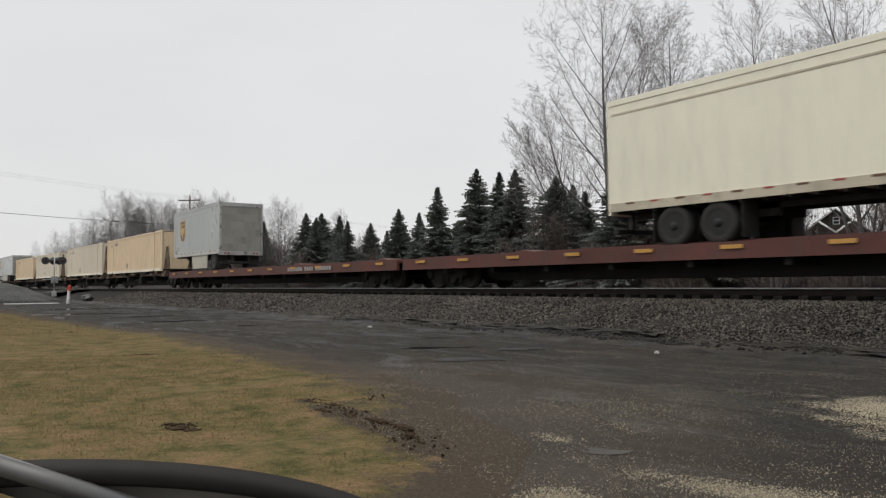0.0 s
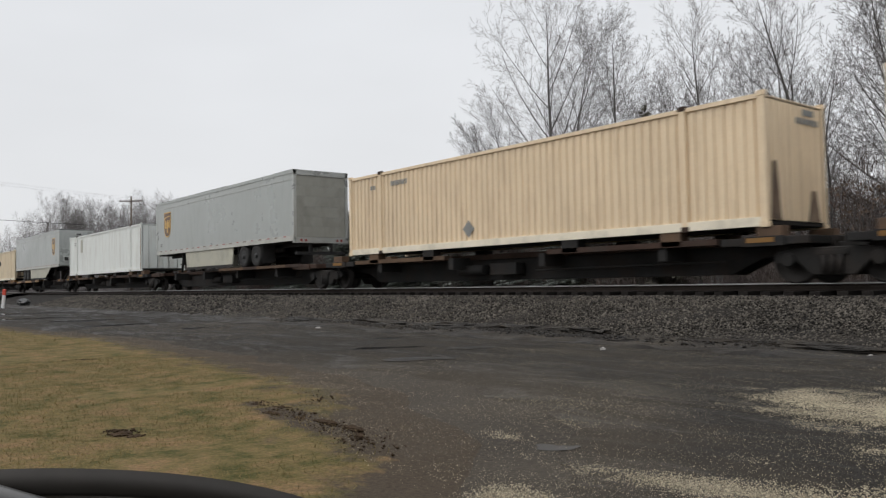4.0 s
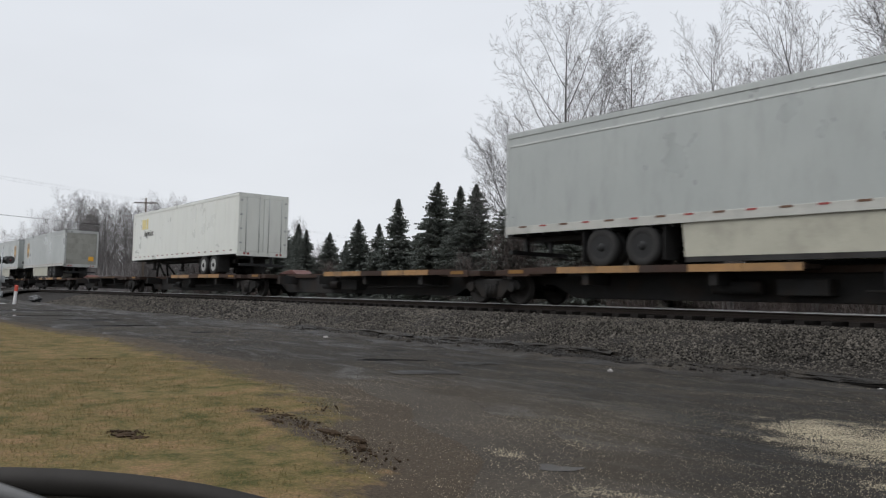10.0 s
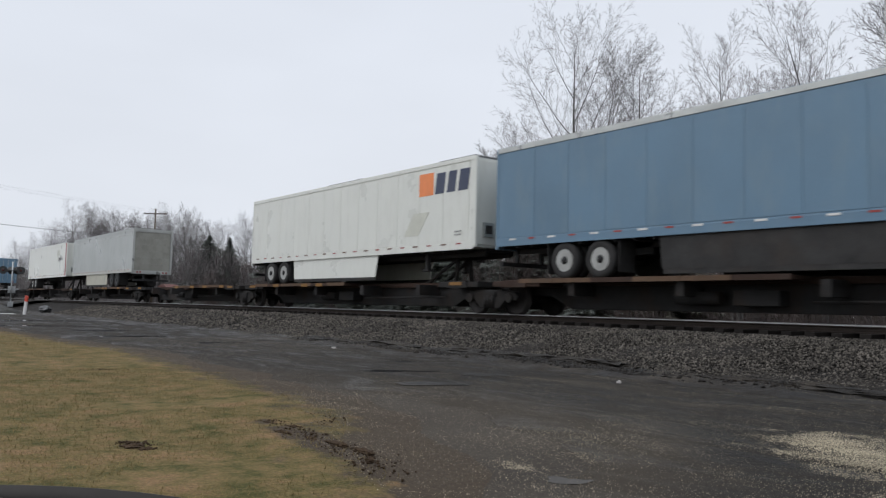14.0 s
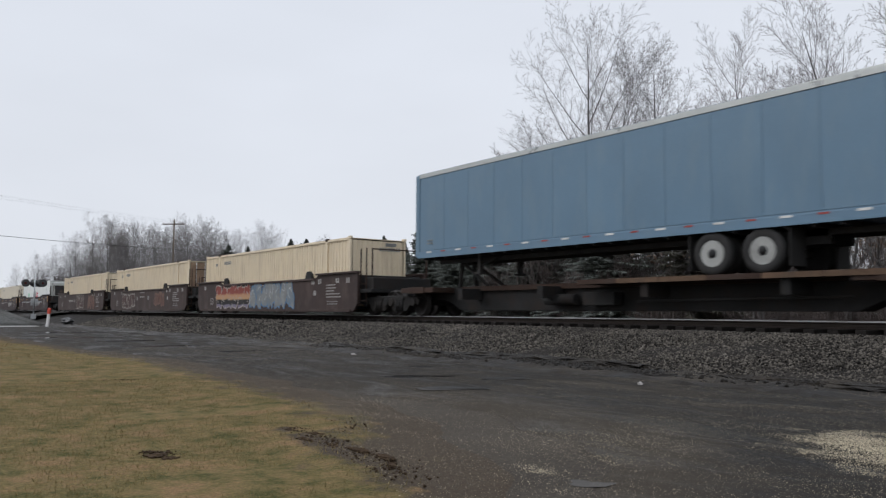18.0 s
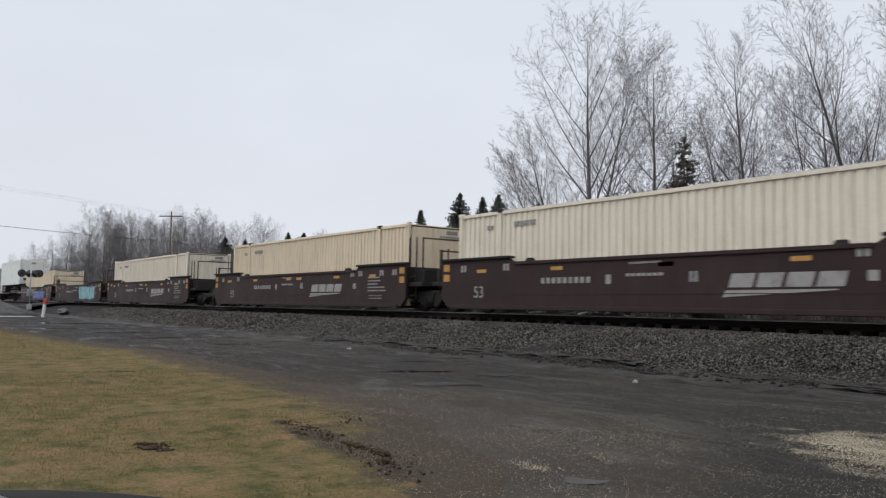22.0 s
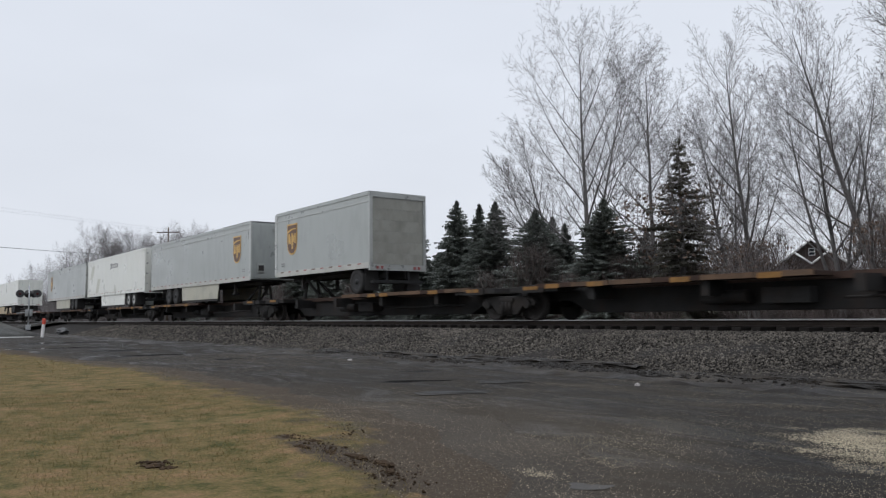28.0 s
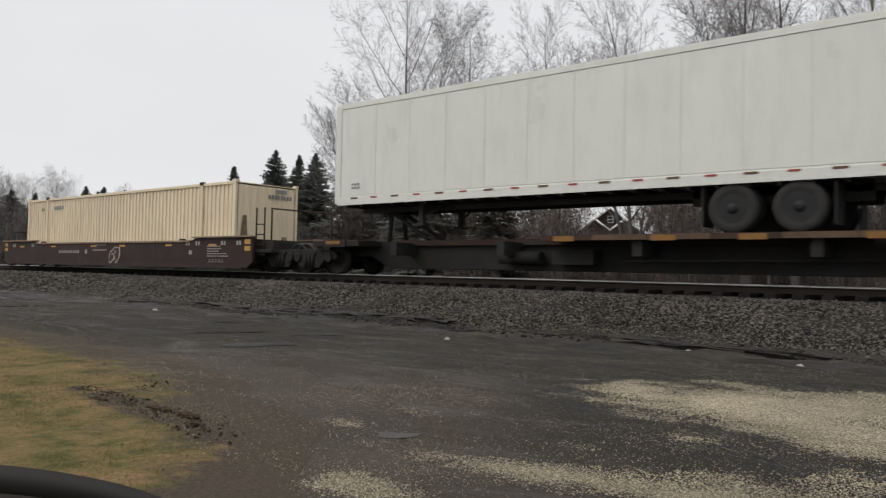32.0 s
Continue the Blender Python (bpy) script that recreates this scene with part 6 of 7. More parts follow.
def well_wagon(s0, s1, sprays=(), badge=True, numbers=True, last=False, low=1.0, old=False):
    """One unit of an articulated well wagon: deep sides, raised ends, container standing low between the bogies."""
    half = (s1 - s0) / 2
    paint = M["well_dusty" if old else "well_brown"]
    tags = " with graffiti" if sprays else " with white lettering"
    w = thing("well_wagon", f"oxide-brown steel well wagon{tags} and yellow reflectors", "railway wagon", "well wagons of the train")
    for y, near in ((-1.55, True), (1.55, False)):
        e = half - 0.80
        k = 3.2
        out = [(-e, 0.46), (-e + 0.30, 0.17), (e - 0.30, 0.17), (e, 0.46), (e, 1.64), (e - k, 1.64), (e - k - 0.25, 1.50), (-e + k + 0.25, 1.50), (-e + k, 1.64), (-e, 1.64)]
        bm = bmesh.new()
        prism(bm, out, y - 0.05, y + 0.05)
        side = part("side_wall", bm, paint, w)
        side.matrix_basis = Matrix.Diagonal((1, 1, low, 1))
        chord = paint if low == 1.0 else M["rust_door"]
        part("top_chord", cut((-e + k + 0.3, e - k - 0.3, y - 0.10, y + 0.10, 1.42, 1.51, 0.01)), chord, side)
        for x0, x1 in ((-e, -e + k + 0.1), (e - k - 0.1, e)):
            part("end_plate", cut((x0, x1, y - 0.14, y + 0.14, 1.62, 1.69, 0.01)), paint if old else M["spine_dark"] if low == 1.0 else chord, side)
        part("bottom_chord", cut((-e + 0.5, e - 0.5, y - 0.09, y + 0.09, 0.13, 0.24, 0.01)), paint, side)
        part("side_crease", cut((-e + 0.02, e - 0.02, y - 0.058, y + 0.058, 0.555, 0.575)), paint, side)
        for x in (-e + k + 0.9, e - k - 0.9):
            bm = bmesh.new()
            prism(bm, [(x - 0.30, 1.5), (x + 0.30, 1.5), (x + 0.24, 1.68), (x + 0.04, 1.82), (x - 0.14, 1.80), (x - 0.24, 1.68)] if old else [(x - 0.16, 1.5), (x + 0.16, 1.5), (x + 0.10, 1.60), (x - 0.10, 1.60)], y - 0.06, y + 0.06)
            part("locking_guide", bm, M["spine_dark"], side)
        if near:
            f = y - 0.05
            if numbers:
                part("number_lettering", FIFTYTHREE, None, side, "white number 53", at=(-6.62, f - 0.006, 0.47))
            for x in () if old else (-e + 2.0, -e + 5.2, -e + 8.8, e - 8.2, e - 4.9, e - 2.2):
                part("reflector", cut((x - 0.22, x + 0.22, f - 0.01, f, 1.22, 1.32)), M["worn_yellow"], side)
            for x in () if old else (-e + 0.25, e - 0.25):
                for z in (0.98, 1.30):
                    part("reflector", cut((x - 0.15, x + 0.15, f - 0.01, f, z, z + 0.22)), M["worn_yellow"], side)
            bars(side, -3.9, 0.86, f, 1.9, 0.16, M["dim_mark"], 9, 0.4)
            bars(side, -1.55, 0.82, f, 0.16, 0.24, M["dim_mark"], 1, 0.0)
            bars(side, -0.9, 1.0, f, 1.15, 0.07, M["dim_mark"], 7, 0.25)
            bars(side, 0.95, 0.84, f, 0.26, 0.24, M["grey_mark"], 2, 0.3)
            bars(side, -0.8, 1.30, f, 1.0, 0.05, M["dim_mark"], 8, 0.3)
            for x in (-e + 1.0, -e + 3.0, e - 3.8, e - 3.2, e - 1.7, e - 0.85):
                bars(side, x, 1.26, f, 0.30, 0.20, M["dim_mark"], 2)
            for i, z in enumerate((0.70, 0.82, 0.94, 1.06, 1.18)):
                bars(side, e - 2.5, z, f, (1.25, 1.15, 0.7, 0.85, 0.8)[i], 0.045, M["dim_mark"], 6, 0.2)
            for z in (0.42, 0.52):
                bars(side, e - 2.4, z, f, 0.9, 0.04, M["grey_mark"], 5)
            bars(side, e - 3.6, 0.80, f, 0.2, 0.20, M["dim_mark"], 1, 0.0)
            if badge:
                slanted_badge(side, 1.95, 0.70, f, 2.6, 0.30, M["dim_mark"])
            for x0, x1, z0, z1, tone in sprays:
                spray_patch(side, x0, x1, z0, z1, f - 0.009, SPRAY[tone])
    part("well_floor", cut((-half + 2.3, half - 2.3, -1.5, 1.5, 0.12, 0.20)), M["spine_dark"], w)
    for way in (-1, 1):
        x0, x1 = sorted((way * (half - 0.05), way * (half - 1.9)))
        part("end_platform", cut((x0, x1, -1.45, 1.45, 0.86, 1.0, 0.02)), M["spine_dark"], w).matrix_basis = Matrix.Diagonal((1, 1, low * 0.9 + 0.1, 1))
        x0, x1 = sorted((way * (half - 1.0), way * (half - 1.7)))
        part("end_bulkhead", cut((x0, x1, -1.46, 1.46, 0.45, 1.55, 0.02)), M["spine_dark"], w).matrix_basis = Matrix.Diagonal((1, 1, low, 1))
        x0, x1 = sorted((way * (half - 0.10), way * (half - 0.72)))
        part("brake_stand", cut((x0, x1, -1.32, 1.32, 0.98, 1.44, 0.04)), M["spine_dark"], w).matrix_basis = Matrix.Diagonal((1, 1, low, 1))
        bm = bmesh.new()
        x = way * (half - 0.86)
        top = (2.55 if way > 0 else 2.05) * (1.0 if low == 1.0 else 0.8)
        for dx in (0.0, way * 0.42):
            rod(bm, (x + dx, -1.42, 0.5), (x + dx, -1.42, top), 0.026, 6)
        for i in range(4):
            rod(bm, (x, -1.42, 0.55 + i * 0.32), (x + way * 0.42, -1.42, 0.55 + i * 0.32), 0.018, 6)
        part("ladder", bm, M["spine_brown"], w)
        bm = bmesh.new()
        for y in (-1.25, 1.25):
            rod(bm, (way * (half - 0.3), y, 0.95), (way * (half - 0.3), y, top), 0.03, 6)
        rod(bm, (way * (half - 0.3), -1.25, top - 0.03), (way * (half - 0.3), 1.25, top - 0.03), 0.026, 6)
        part("handrail", bm, M["spine_brown"], w)
    add_truck(w, half - 0.02)
    if last:
        add_truck(w, -half + 0.3)
        add_coupler(w, -half, -1)
    return rolls(w, (s0 + s1) / 2, RAIL_Z)


# ---- containers ----
def wave_side(bm, x0, x1, y, z0, z1, way, depth=0.055, pitch=0.24):
    """A corrugated steel wall."""
    n = max(1, round((x1 - x0) / pitch))
    pitch = (x1 - x0) / n
    xs = []
    for i in range(n):
        a = x0 + i * pitch
        xs += [(a, 0), (a + pitch * 0.44, 0), (a + pitch * 0.54, depth), (a + pitch * 0.90, depth)]
    xs.append((x1, 0))
    lo = [bm.verts.new((x, y - way * d, z0)) for x, d in xs]
    hi = [bm.verts.new((x, y - way * d, z1)) for x, d in xs]
    for i in range(len(xs) - 1):
        q = (lo[i], lo[i + 1], hi[i + 1], hi[i])
        bm.faces.new(q if way < 0 else q[::-1])


def container(s0, s1, z, paint, label, doors=1, deep=0.038, pitch=0.24, height=2.8, door_paint=None, badge=True, dirty=0):
    """A corrugated domestic container; doors: the end (1 right, -1 left) that opens."""
    half = (s1 - s0) / 2
    c = thing("shipping_container", label, "shipping container", "containers on the train")
    m = M[paint]
    for way in (-1, 1):
        bm = bmesh.new()
        y = way * 1.27
        wave_side(bm, -half + 0.12, half - 0.12, y, 0.2, height - 0.09, way, deep, pitch)
        side = part("side_wall", bm, m, c)
        if way < 0 and badge:
            bars(side, -half + 2.6, height - 0.52, y - 0.004, 0.95, 0.16, M["grey_mark"], 7, 0.3)
            bars(side, -half + 1.35, height - 0.55, y - 0.004, 0.35, 0.14, M["grey_mark"], 2, 0.3)
            bm = bmesh.new()
            d = 0.26
            x = -half + 6.6
            prism(bm, [(x - d, 0.55), (x, 0.55 - d), (x + d, 0.55), (x, 0.55 + d)], y - 0.01, y - 0.002)
            part("placard", bm, M["grey_mark"], side, "grey diamond placard")
    for y in (-1.27, 1.27):
        bm = cut((-half, half, y - 0.035, y + 0.035, 0.0, 0.2, 0.008))
        part("bottom_rail", bm, M["cream_rail"] if paint != "white_box" else m, c)
        part("top_rail", cut((-half, half, y - 0.03, y + 0.03, height - 0.1, height, 0.008)), m, c)
        for x in (-half + 0.07, -half + 1.98, half - 1.98, half - 0.07):
            end = abs(x) > half - 1
            part("corner_post" if end else "stacking_post", cut((x - 0.075, x + 0.075, y - 0.045, y + 0.045, 0.0, height + 0.01, 0.008)), m, c)
            for z0, z1, d in ((height - 0.06, height + 0.05, 0.06), (-0.02, 0.1, 0.055)):
                part("corner_casting", cut((x - 0.10, x + 0.10, y - d, y + d, z0, z1, 0.01)), M["spine_brown"] if not end else m, c)
    bm = bmesh.new()
    box(bm, -half + 0.05, half - 0.05, -1.25, 1.25, height - 0.05, height - 0.02)
    part("roof", bm, m, c)
    part("floor", cut((-half + 0.05, half - 0.05, -1.24, 1.24, 0.05, 0.16)), M["spine_dark"], c)
    for way in (-1, 1):
        x = way * (half - 0.05)
        if way == doors:
            for y0, y1 in ((-1.18, -0.01), (0.01, 1.18)):
                leaf = part("door", cut((x - 0.03, x + 0.03, y0, y1, 0.14, height - 0.1, 0.01)), M[door_paint] if door_paint else m, c)
                for k in (0.28, 0.72):
                    yy = y0 + (y1 - y0) * k
                    bm = bmesh.new()
                    rod(bm, (x + way * 0.07, yy, 0.1), (x + way * 0.07, yy, height - 0.08), 0.018, 6)
                    part("lock_rod", bm, M["grey_rail"], leaf)
        else:
            bm = bmesh.new()
            wave_side(bm, -1.18, 1.18, -0.03, 0.14, height - 0.1, -1, 0.03, 0.24)
            bmesh.ops.transform(bm, matrix=pose(x, 0, 0, 0, 0, 90 * way), verts=bm.verts[:])
            wall = part("end_wall", bm, M[door_paint] if door_paint else m, c)
            if badge:
                for i in range(8):
                    part("lettering", cut((x + way * 0.032, x + way * 0.04, 0.05 + i * 0.13, 0.14 + i * 0.13, height - 0.5, height - 0.36)), M["grey_mark"], wall)
                part("lettering", cut((x + way * 0.032, x + way * 0.04, 0.35, 0.85, height - 0.30, height - 0.16)), M["grey_mark"], wall)
            for yy, z0, z1, wd in ((-0.92, 0.15, height * dirty, 0.22), (0.75, 0.15, height * dirty * 0.6, 0.28)):
                if dirty:
                    bm = bmesh.new()
                    a = [(yy - wd, z0), (yy + wd, z0), (yy + wd * 0.4, z1), (yy - wd * 0.3, z1)]
                    vs = [bm.verts.new((x + way * 0.034, p, q)) for p, q in a] + [bm.verts.new((x + way * 0.031, p, q)) for p, q in a]
                    bm.faces.new(vs[:4])
                    bm.faces.new(vs[7:3:-1])
                    part("rust_stain", bm, M["soot"], wall, "dark soot and rust streak")
    return rolls(c, (s0 + s1) / 2, z)


# ---- road trailers ----
def tyre_data():
    bm = bmesh.new()
    lathe(bm, [(0.30, -0.12), (0.34, -0.14), (0.46, -0.14), (0.495, -0.10), (0.5, 0.0), (0.495, 0.10), (0.46, 0.14), (0.34, 0.14)], (0, 0, 0), "y", 26)
    return mesh_of("tyre", bm, M["tyre"])


def rim_data(material):
    bm = bmesh.new()
    lathe(bm, [(0.305, -0.125), (0.29, -0.125), (0.27, -0.05), (0.18, -0.03), (0.15, -0.09), (0.09, -0.12), (0.06, -0.12)], (0, 0, 0), "y", 20)
    for i in range(8):
        a = math.pi * i / 4
        rod(bm, (0.21 * math.cos(a), -0.03, 0.21 * math.sin(a)), (0.21 * math.cos(a), -0.07, 0.21 * math.sin(a)), 0.018, 5)
    return mesh_of("rim", bm, material)


def hub_data():
    bm = bmesh.new()
    lathe(bm, [(0.165, -0.035), (0.165, -0.10), (0.10, -0.13), (0.09, -0.16), (0.03, -0.165)], (0, 0, 0), "y", 16)
    return mesh_of("hub", bm, M["rim_dark"])


HUB = hub_data()
TYRE, RIMS = tyre_data(), {"dark": rim_data(M["rim_dark"]), "white": rim_data(M["rim_white"])}


def add_wheel(parent, x, side, rim):
    for k, y in enumerate((1.13, 0.80)):
        turn = 0 if side < 0 else 180
        tyre = part("tyre", TYRE, None, parent, at=pose(x, side * y, 0.5, 0, 0, turn))
        if k == 0:
            part("rim", RIMS[rim], None, tyre)
            part("hub", HUB, None, tyre)


def shield_badge(parent, x, z, y, size=1.0):
    """A two-tone shield badge in brown and gold, without letters."""
    def outline(w, top, low):
        pts = [(-w, top), (w, top)]
        for i in range(9):
            a = i / 8
            pts.append((w * math.cos(a * math.pi / 2) ** 0.8 if a < 1 else 0, -0.08 + (low + 0.08) * math.sin(a * math.pi / 2)))
        pts += [(-p, q) for p, q in pts[-2:1:-1]]
        return [(x + p * size, z + q * size) for p, q in pts][::-1]

    bm = bmesh.new()
    prism(bm, outline(0.50, 0.66, -0.72), y - 0.006, y)
    badge = part("badge", bm, M["logo_gold"], parent, "brown and gold shield badge")
    bm = bmesh.new()
    prism(bm, outline(0.445, 0.60, -0.655), y - 0.010, y - 0.004)
    part("badge_field", bm, M["logo_brown"], badge)
    bm = bmesh.new()
    prism(bm, [(x + a * size, z + b * size) for a, b in ((-0.44, 0.24), (-0.44, 0.34), (-0.10, 0.43), (0.20, 0.45), (0.44, 0.43), (0.44, 0.40), (0.10, 0.40), (-0.20, 0.34))], y - 0.013, y - 0.009)
    part("badge_band", bm, M["logo_gold"], badge)
    for a, lo, hi, wide in ((-0.27, -0.22, 0.22, 0.075), (-0.12, -0.24, 0.10, 0.035), (0.04, -0.46, 0.22, 0.075), (0.16, -0.16, 0.14, 0.03), (0.31, -0.22, 0.22, 0.065)):
        bm = cut((x + (a - wide) * size, x + (a + wide) * size, y - 0.013, y - 0.009, z + lo * size, z + hi * size, 0.0015))
        part("badge_bar", bm, M["logo_gold"], badge)


def trailer(s0, s1, rear, paint="grey_paint", label="", rim="dark", skirt=None, axles=(3.5, 4.78), badge="", panels=0, roof="roof_dirt",
            rear_kind="roll", top=3.9, nose_paint=None, rail="grey_rail", height_low=1.02):
    """A box trailer standing on a wagon. rear: the end (1 right, -1 left) with the doors and wheels."""
    half = (s1 - s0) / 2
    t = thing("road_trailer", label, "trailer", "road trailers on the train")
    low = height_low
    m = M[paint]

    def at(d):
        return rear * (half - d)

    def span(d0, d1):
        return sorted((at(d0), at(d1)))

    bm = bmesh.new()
    box(bm, -half, half, -1.29, 1.29, low + 0.02, top - 0.02, 0.04)
    body = part("body", bm, m, t)
    if panels:
        n = panels
        wdt = (2 * half - 0.5) / n
        data = mesh_of("side_panel", cut((0.006, wdt - 0.006, -0.006, 0.006, low + 0.22, top - 0.16)), m)
        for i in range(n):
            part("side_panel", data, None, body, at=(-half + 0.25 + i * wdt, -1.293, 0))
    for y in (-1.295, 1.295):
        bm = cut((-half, half, y - 0.02, y + 0.02, low - 0.04, low + 0.18, 0.006))
        part("bottom_rail", bm, M["pale_rail" if rail == "grey_rail" else rail], t)
        bm = cut((-half + 0.01, half - 0.01, y - 0.016, y + 0.016, top - 0.14, top, 0.006))
        part("top_rail", bm, M["grey_rail"] if paint == "blue_paint" else m if y < 0 and panels == 0 else M[rail], t)
    rng = random.Random(int(-s0))
    cuts = sorted([-half, half] + [rng.uniform(-half * 0.9, half * 0.9) for _ in range(3)])
    for i, (a, b) in enumerate(zip(cuts, cuts[1:])):
        part("roof_sheet", cut((a, b, -1.30, 1.30, top - (0.05 if i % 2 else 0.03), top + (0.02 if i % 2 else 0.008))), M[roof] if i % 2 else m, t)
    if not panels:
        part("side_moulding", cut((-half + 0.1, half - 0.1, -1.305, -1.285, top - 0.40, top - 0.35, 0.004)), M[rail], t)
    for x in (at(2 * half), ):
        for y in (-1.27, 1.27):
            part("corner_post", cut((x - 0.12, x + 0.12, y - 0.05, y + 0.05, low, top - 0.02, 0.04)), M[rail] if not nose_paint else M[nose_paint], t)
    n = int(2 * half / 0.8)
    mark = mesh_of("reflector", cut((-0.12, 0.12, -0.004, 0.004, -0.022, 0.022)), M["red_mark"])
    mark2 = mesh_of("reflector", cut((-0.14, 0.14, -0.004, 0.004, -0.025, 0.025)), M["white_mark"] if paint == "blue_paint" else M["logo_brown"])
    for i in range(n):
        part("reflector", mark if i % 2 else mark2, None, t, at=(-half + 0.7 + i * (2 * half - 1.4) / (n - 1), -1.318, low + 0.15))
    # doors and rear frame
    xr = at(0)
    frame_bm = cut((xr - 0.05, xr + 0.05, -1.3, -1.17, low, top), (xr - 0.05, xr + 0.05, 1.17, 1.3, low, top), (xr - 0.05, xr + 0.05, -1.3, 1.3, top - 0.2, top), (xr - 0.05, xr + 0.05, -1.3, 1.3, low - 0.12, low + 0.1))
    rear_frame = part("rear_frame", frame_bm, M["grey_rail"] if paint == "grey_paint" else m, t)
    if rear_kind == "roll":
        for i in range(6):
            z0 = low + 0.12 + i * (top - low - 0.34) / 6
            part("door_slat", cut((xr - 0.04, xr + 0.02 if rear > 0 else xr + 0.04, -1.16, 1.16, z0, z0 + (top - low - 0.34) / 6 - 0.004)), M["roll_door"] if paint == "grey_paint" else m, rear_frame)
    else:
        for y0, y1 in ((-1.16, -0.008), (0.008, 1.16)):
            leaf = part("door", cut((xr - 0.06, xr + 0.06, y0, y1, low + 0.11, top - 0.21, 0.01)), m, t)
            for k in (0.22, 0.80):
                bm = bmesh.new()
                yy = y0 + (y1 - y0) * k
                rod(bm, (xr + rear * 0.09, yy, low + 0.05), (xr + rear * 0.09, yy, top - 0.15), 0.016, 6)
                part("lock_rod", bm, M["grey_rail"], leaf)
            yy = y0 if y0 < -0.5 else y1
            for k in range(4):
                z = low + 0.45 + k * 0.68
                part("hinge", cut((xr - 0.07, xr + 0.07, yy - 0.06, yy + 0.06, z, z + 0.09)), M["grey_rail"], leaf)
    for y in (-0.95, -0.75, 0.75, 0.95):
        part("tail_light", cut((xr + rear * 0.05 - 0.012, xr + rear * 0.05 + 0.012, y - 0.05, y + 0.05, low - 0.06, low + 0.04)), M["red_mark"], rear_frame)
    bm = cut((min(xr, xr - rear * 0.12), max(xr, xr - rear * 0.12), -1.15, 1.15, 0.42, 0.54))
    for y in (-0.5, 0.5):
        box(bm, min(xr, xr - rear * 0.1), max(xr, xr - rear * 0.1), y - 0.05, y + 0.05, 0.5, low)
    part("bumper", bm, M["rim_dark"], t)
    # running gear
    d0, d1 = axles[0] - 1.1, axles[-1] + 1.1
    a, b = span(max(0.15, d0), d1)
    bm = cut((a, b, -0.55, -0.42, 0.62, low), (a, b, 0.42, 0.55, 0.62, low))
    gear = part("wheel_frame", bm, M["under"], t)
    for d in axles:
        bm = bmesh.new()
        rod(bm, (at(d), -0.9, 0.5), (at(d), 0.9, 0.5), 0.07, 8)
        axle = part("axle", bm, M["under"], t)
        for side in (-1, 1):
            add_wheel(axle, at(d), side, rim)
        for side in (-1, 1):
            part("mud_flap", cut((at(d - 0.62 if d == axles[0] else d + 0.62) - 0.012, at(d - 0.62 if d == axles[0] else d + 0.62) + 0.012, side * 0.95 - 0.3, side * 0.95 + 0.3, 0.15, 0.95)), M["tyre"], gear)
    a, b = span(0.2, 2 * half - 0.3)
    bm = bmesh.new()
    for i in range(int((b - a) / 0.6)):
        box(bm, a + i * 0.6, a + i * 0.6 + 0.06, -1.25, 1.25, low - 0.1, low + 0.01)
    for y in (-0.5, 0.5):
        box(bm, a, b, y - 0.05, y + 0.05, low - 0.22, low - 0.08)
    part("underframe", bm, M["under"], t)
    leg_d = 2 * half - 2.9 if half > 5 else 2 * half - 1.9
    for y in (-0.85, 0.85):
        bm = cut((at(leg_d) - 0.07, at(leg_d) + 0.07, y - 0.07, y + 0.07, 0.42, low), (at(leg_d) - 0.16, at(leg_d) + 0.16, y - 0.14, y + 0.14, 0.36, 0.43, 0.01))
        rod(bm, (at(leg_d), y, 0.62), (at(leg_d - 0.8), y * 0.6, low - 0.05), 0.03, 6)
        part("landing_leg", bm, M["under"], t)
    part("kingpin_plate", cut((*span(2 * half - 1.3, 2 * half - 0.2), -0.6, 0.6, low - 0.06, low)), M["under"], t)
    if skirt:
        d0, d1, shape = skirt
        x0, x1 = at(d0), at(d1)
        for y in (-1.24, 1.24):
            bm = bmesh.new()
            cutback = 1.6 if shape == "slant" else 0.18
            prism(bm, [(x0, low - 0.02), (x0 - rear * 0.08, 0.2), (x1 + rear * cutback, 0.2), (x1, low - 0.12 if shape == "slant" else low - 0.02), (x1, low - 0.02)], y - 0.02, y + 0.02)
            panel = part("side_skirt", bm, M["under"] if shape == "black" else m if paint == "white_paint" else M["skirt"], t)
            e0, e1 = sorted((x0 - rear * 0.1, x1 + rear * cutback))
            # a black strip carries on below the skirt panel
            part("skirt_edge", cut((e0, e1, y - 0.015, y + 0.015, 0.08, 0.2)), M["under"], panel, "black strip along the lower edge")
    # nose fittings
    xn = at(2 * half)
    out = -rear
    nose = nose_paint or paint
    part("nose_panel", cut((min(xn, xn + out * 0.03), max(xn, xn + out * 0.03), -1.2, 1.2, low + 0.1, top - 0.12, 0.012)), M[nose], t)
    for y, w2, z, h in ((-0.75, 0.20, low + 0.35, 0.45), (0.78, 0.24, low + 0.22, 0.55), (0.15, 0.26, top - 0.42, 0.14)):
        bm = cut((min(xn, xn + out * 0.10), max(xn, xn + out * 0.10), y - w2, y + w2, z, z + h, 0.01))
        fit = part("nose_fitting", bm, M["grey_rail"], t)
        part("nose_fitting_plate", cut((xn + out * 0.10 - 0.006, xn + out * 0.10 + 0.006, y - w2 * 0.7, y + w2 * 0.7, z + h * 0.2, z + h * 0.8)), M["under"], fit)
    # lettering and badges on the near side
    y = -1.31
    bars(t, at(2 * half - 0.75) - 0.17, low + 0.42, y, 0.36, 0.05, M["grey_mark"], 3)
    bars(t, at(2 * half - 0.75) - 0.17, low + 0.52, y, 0.36, 0.05, M["grey_mark"], 3)
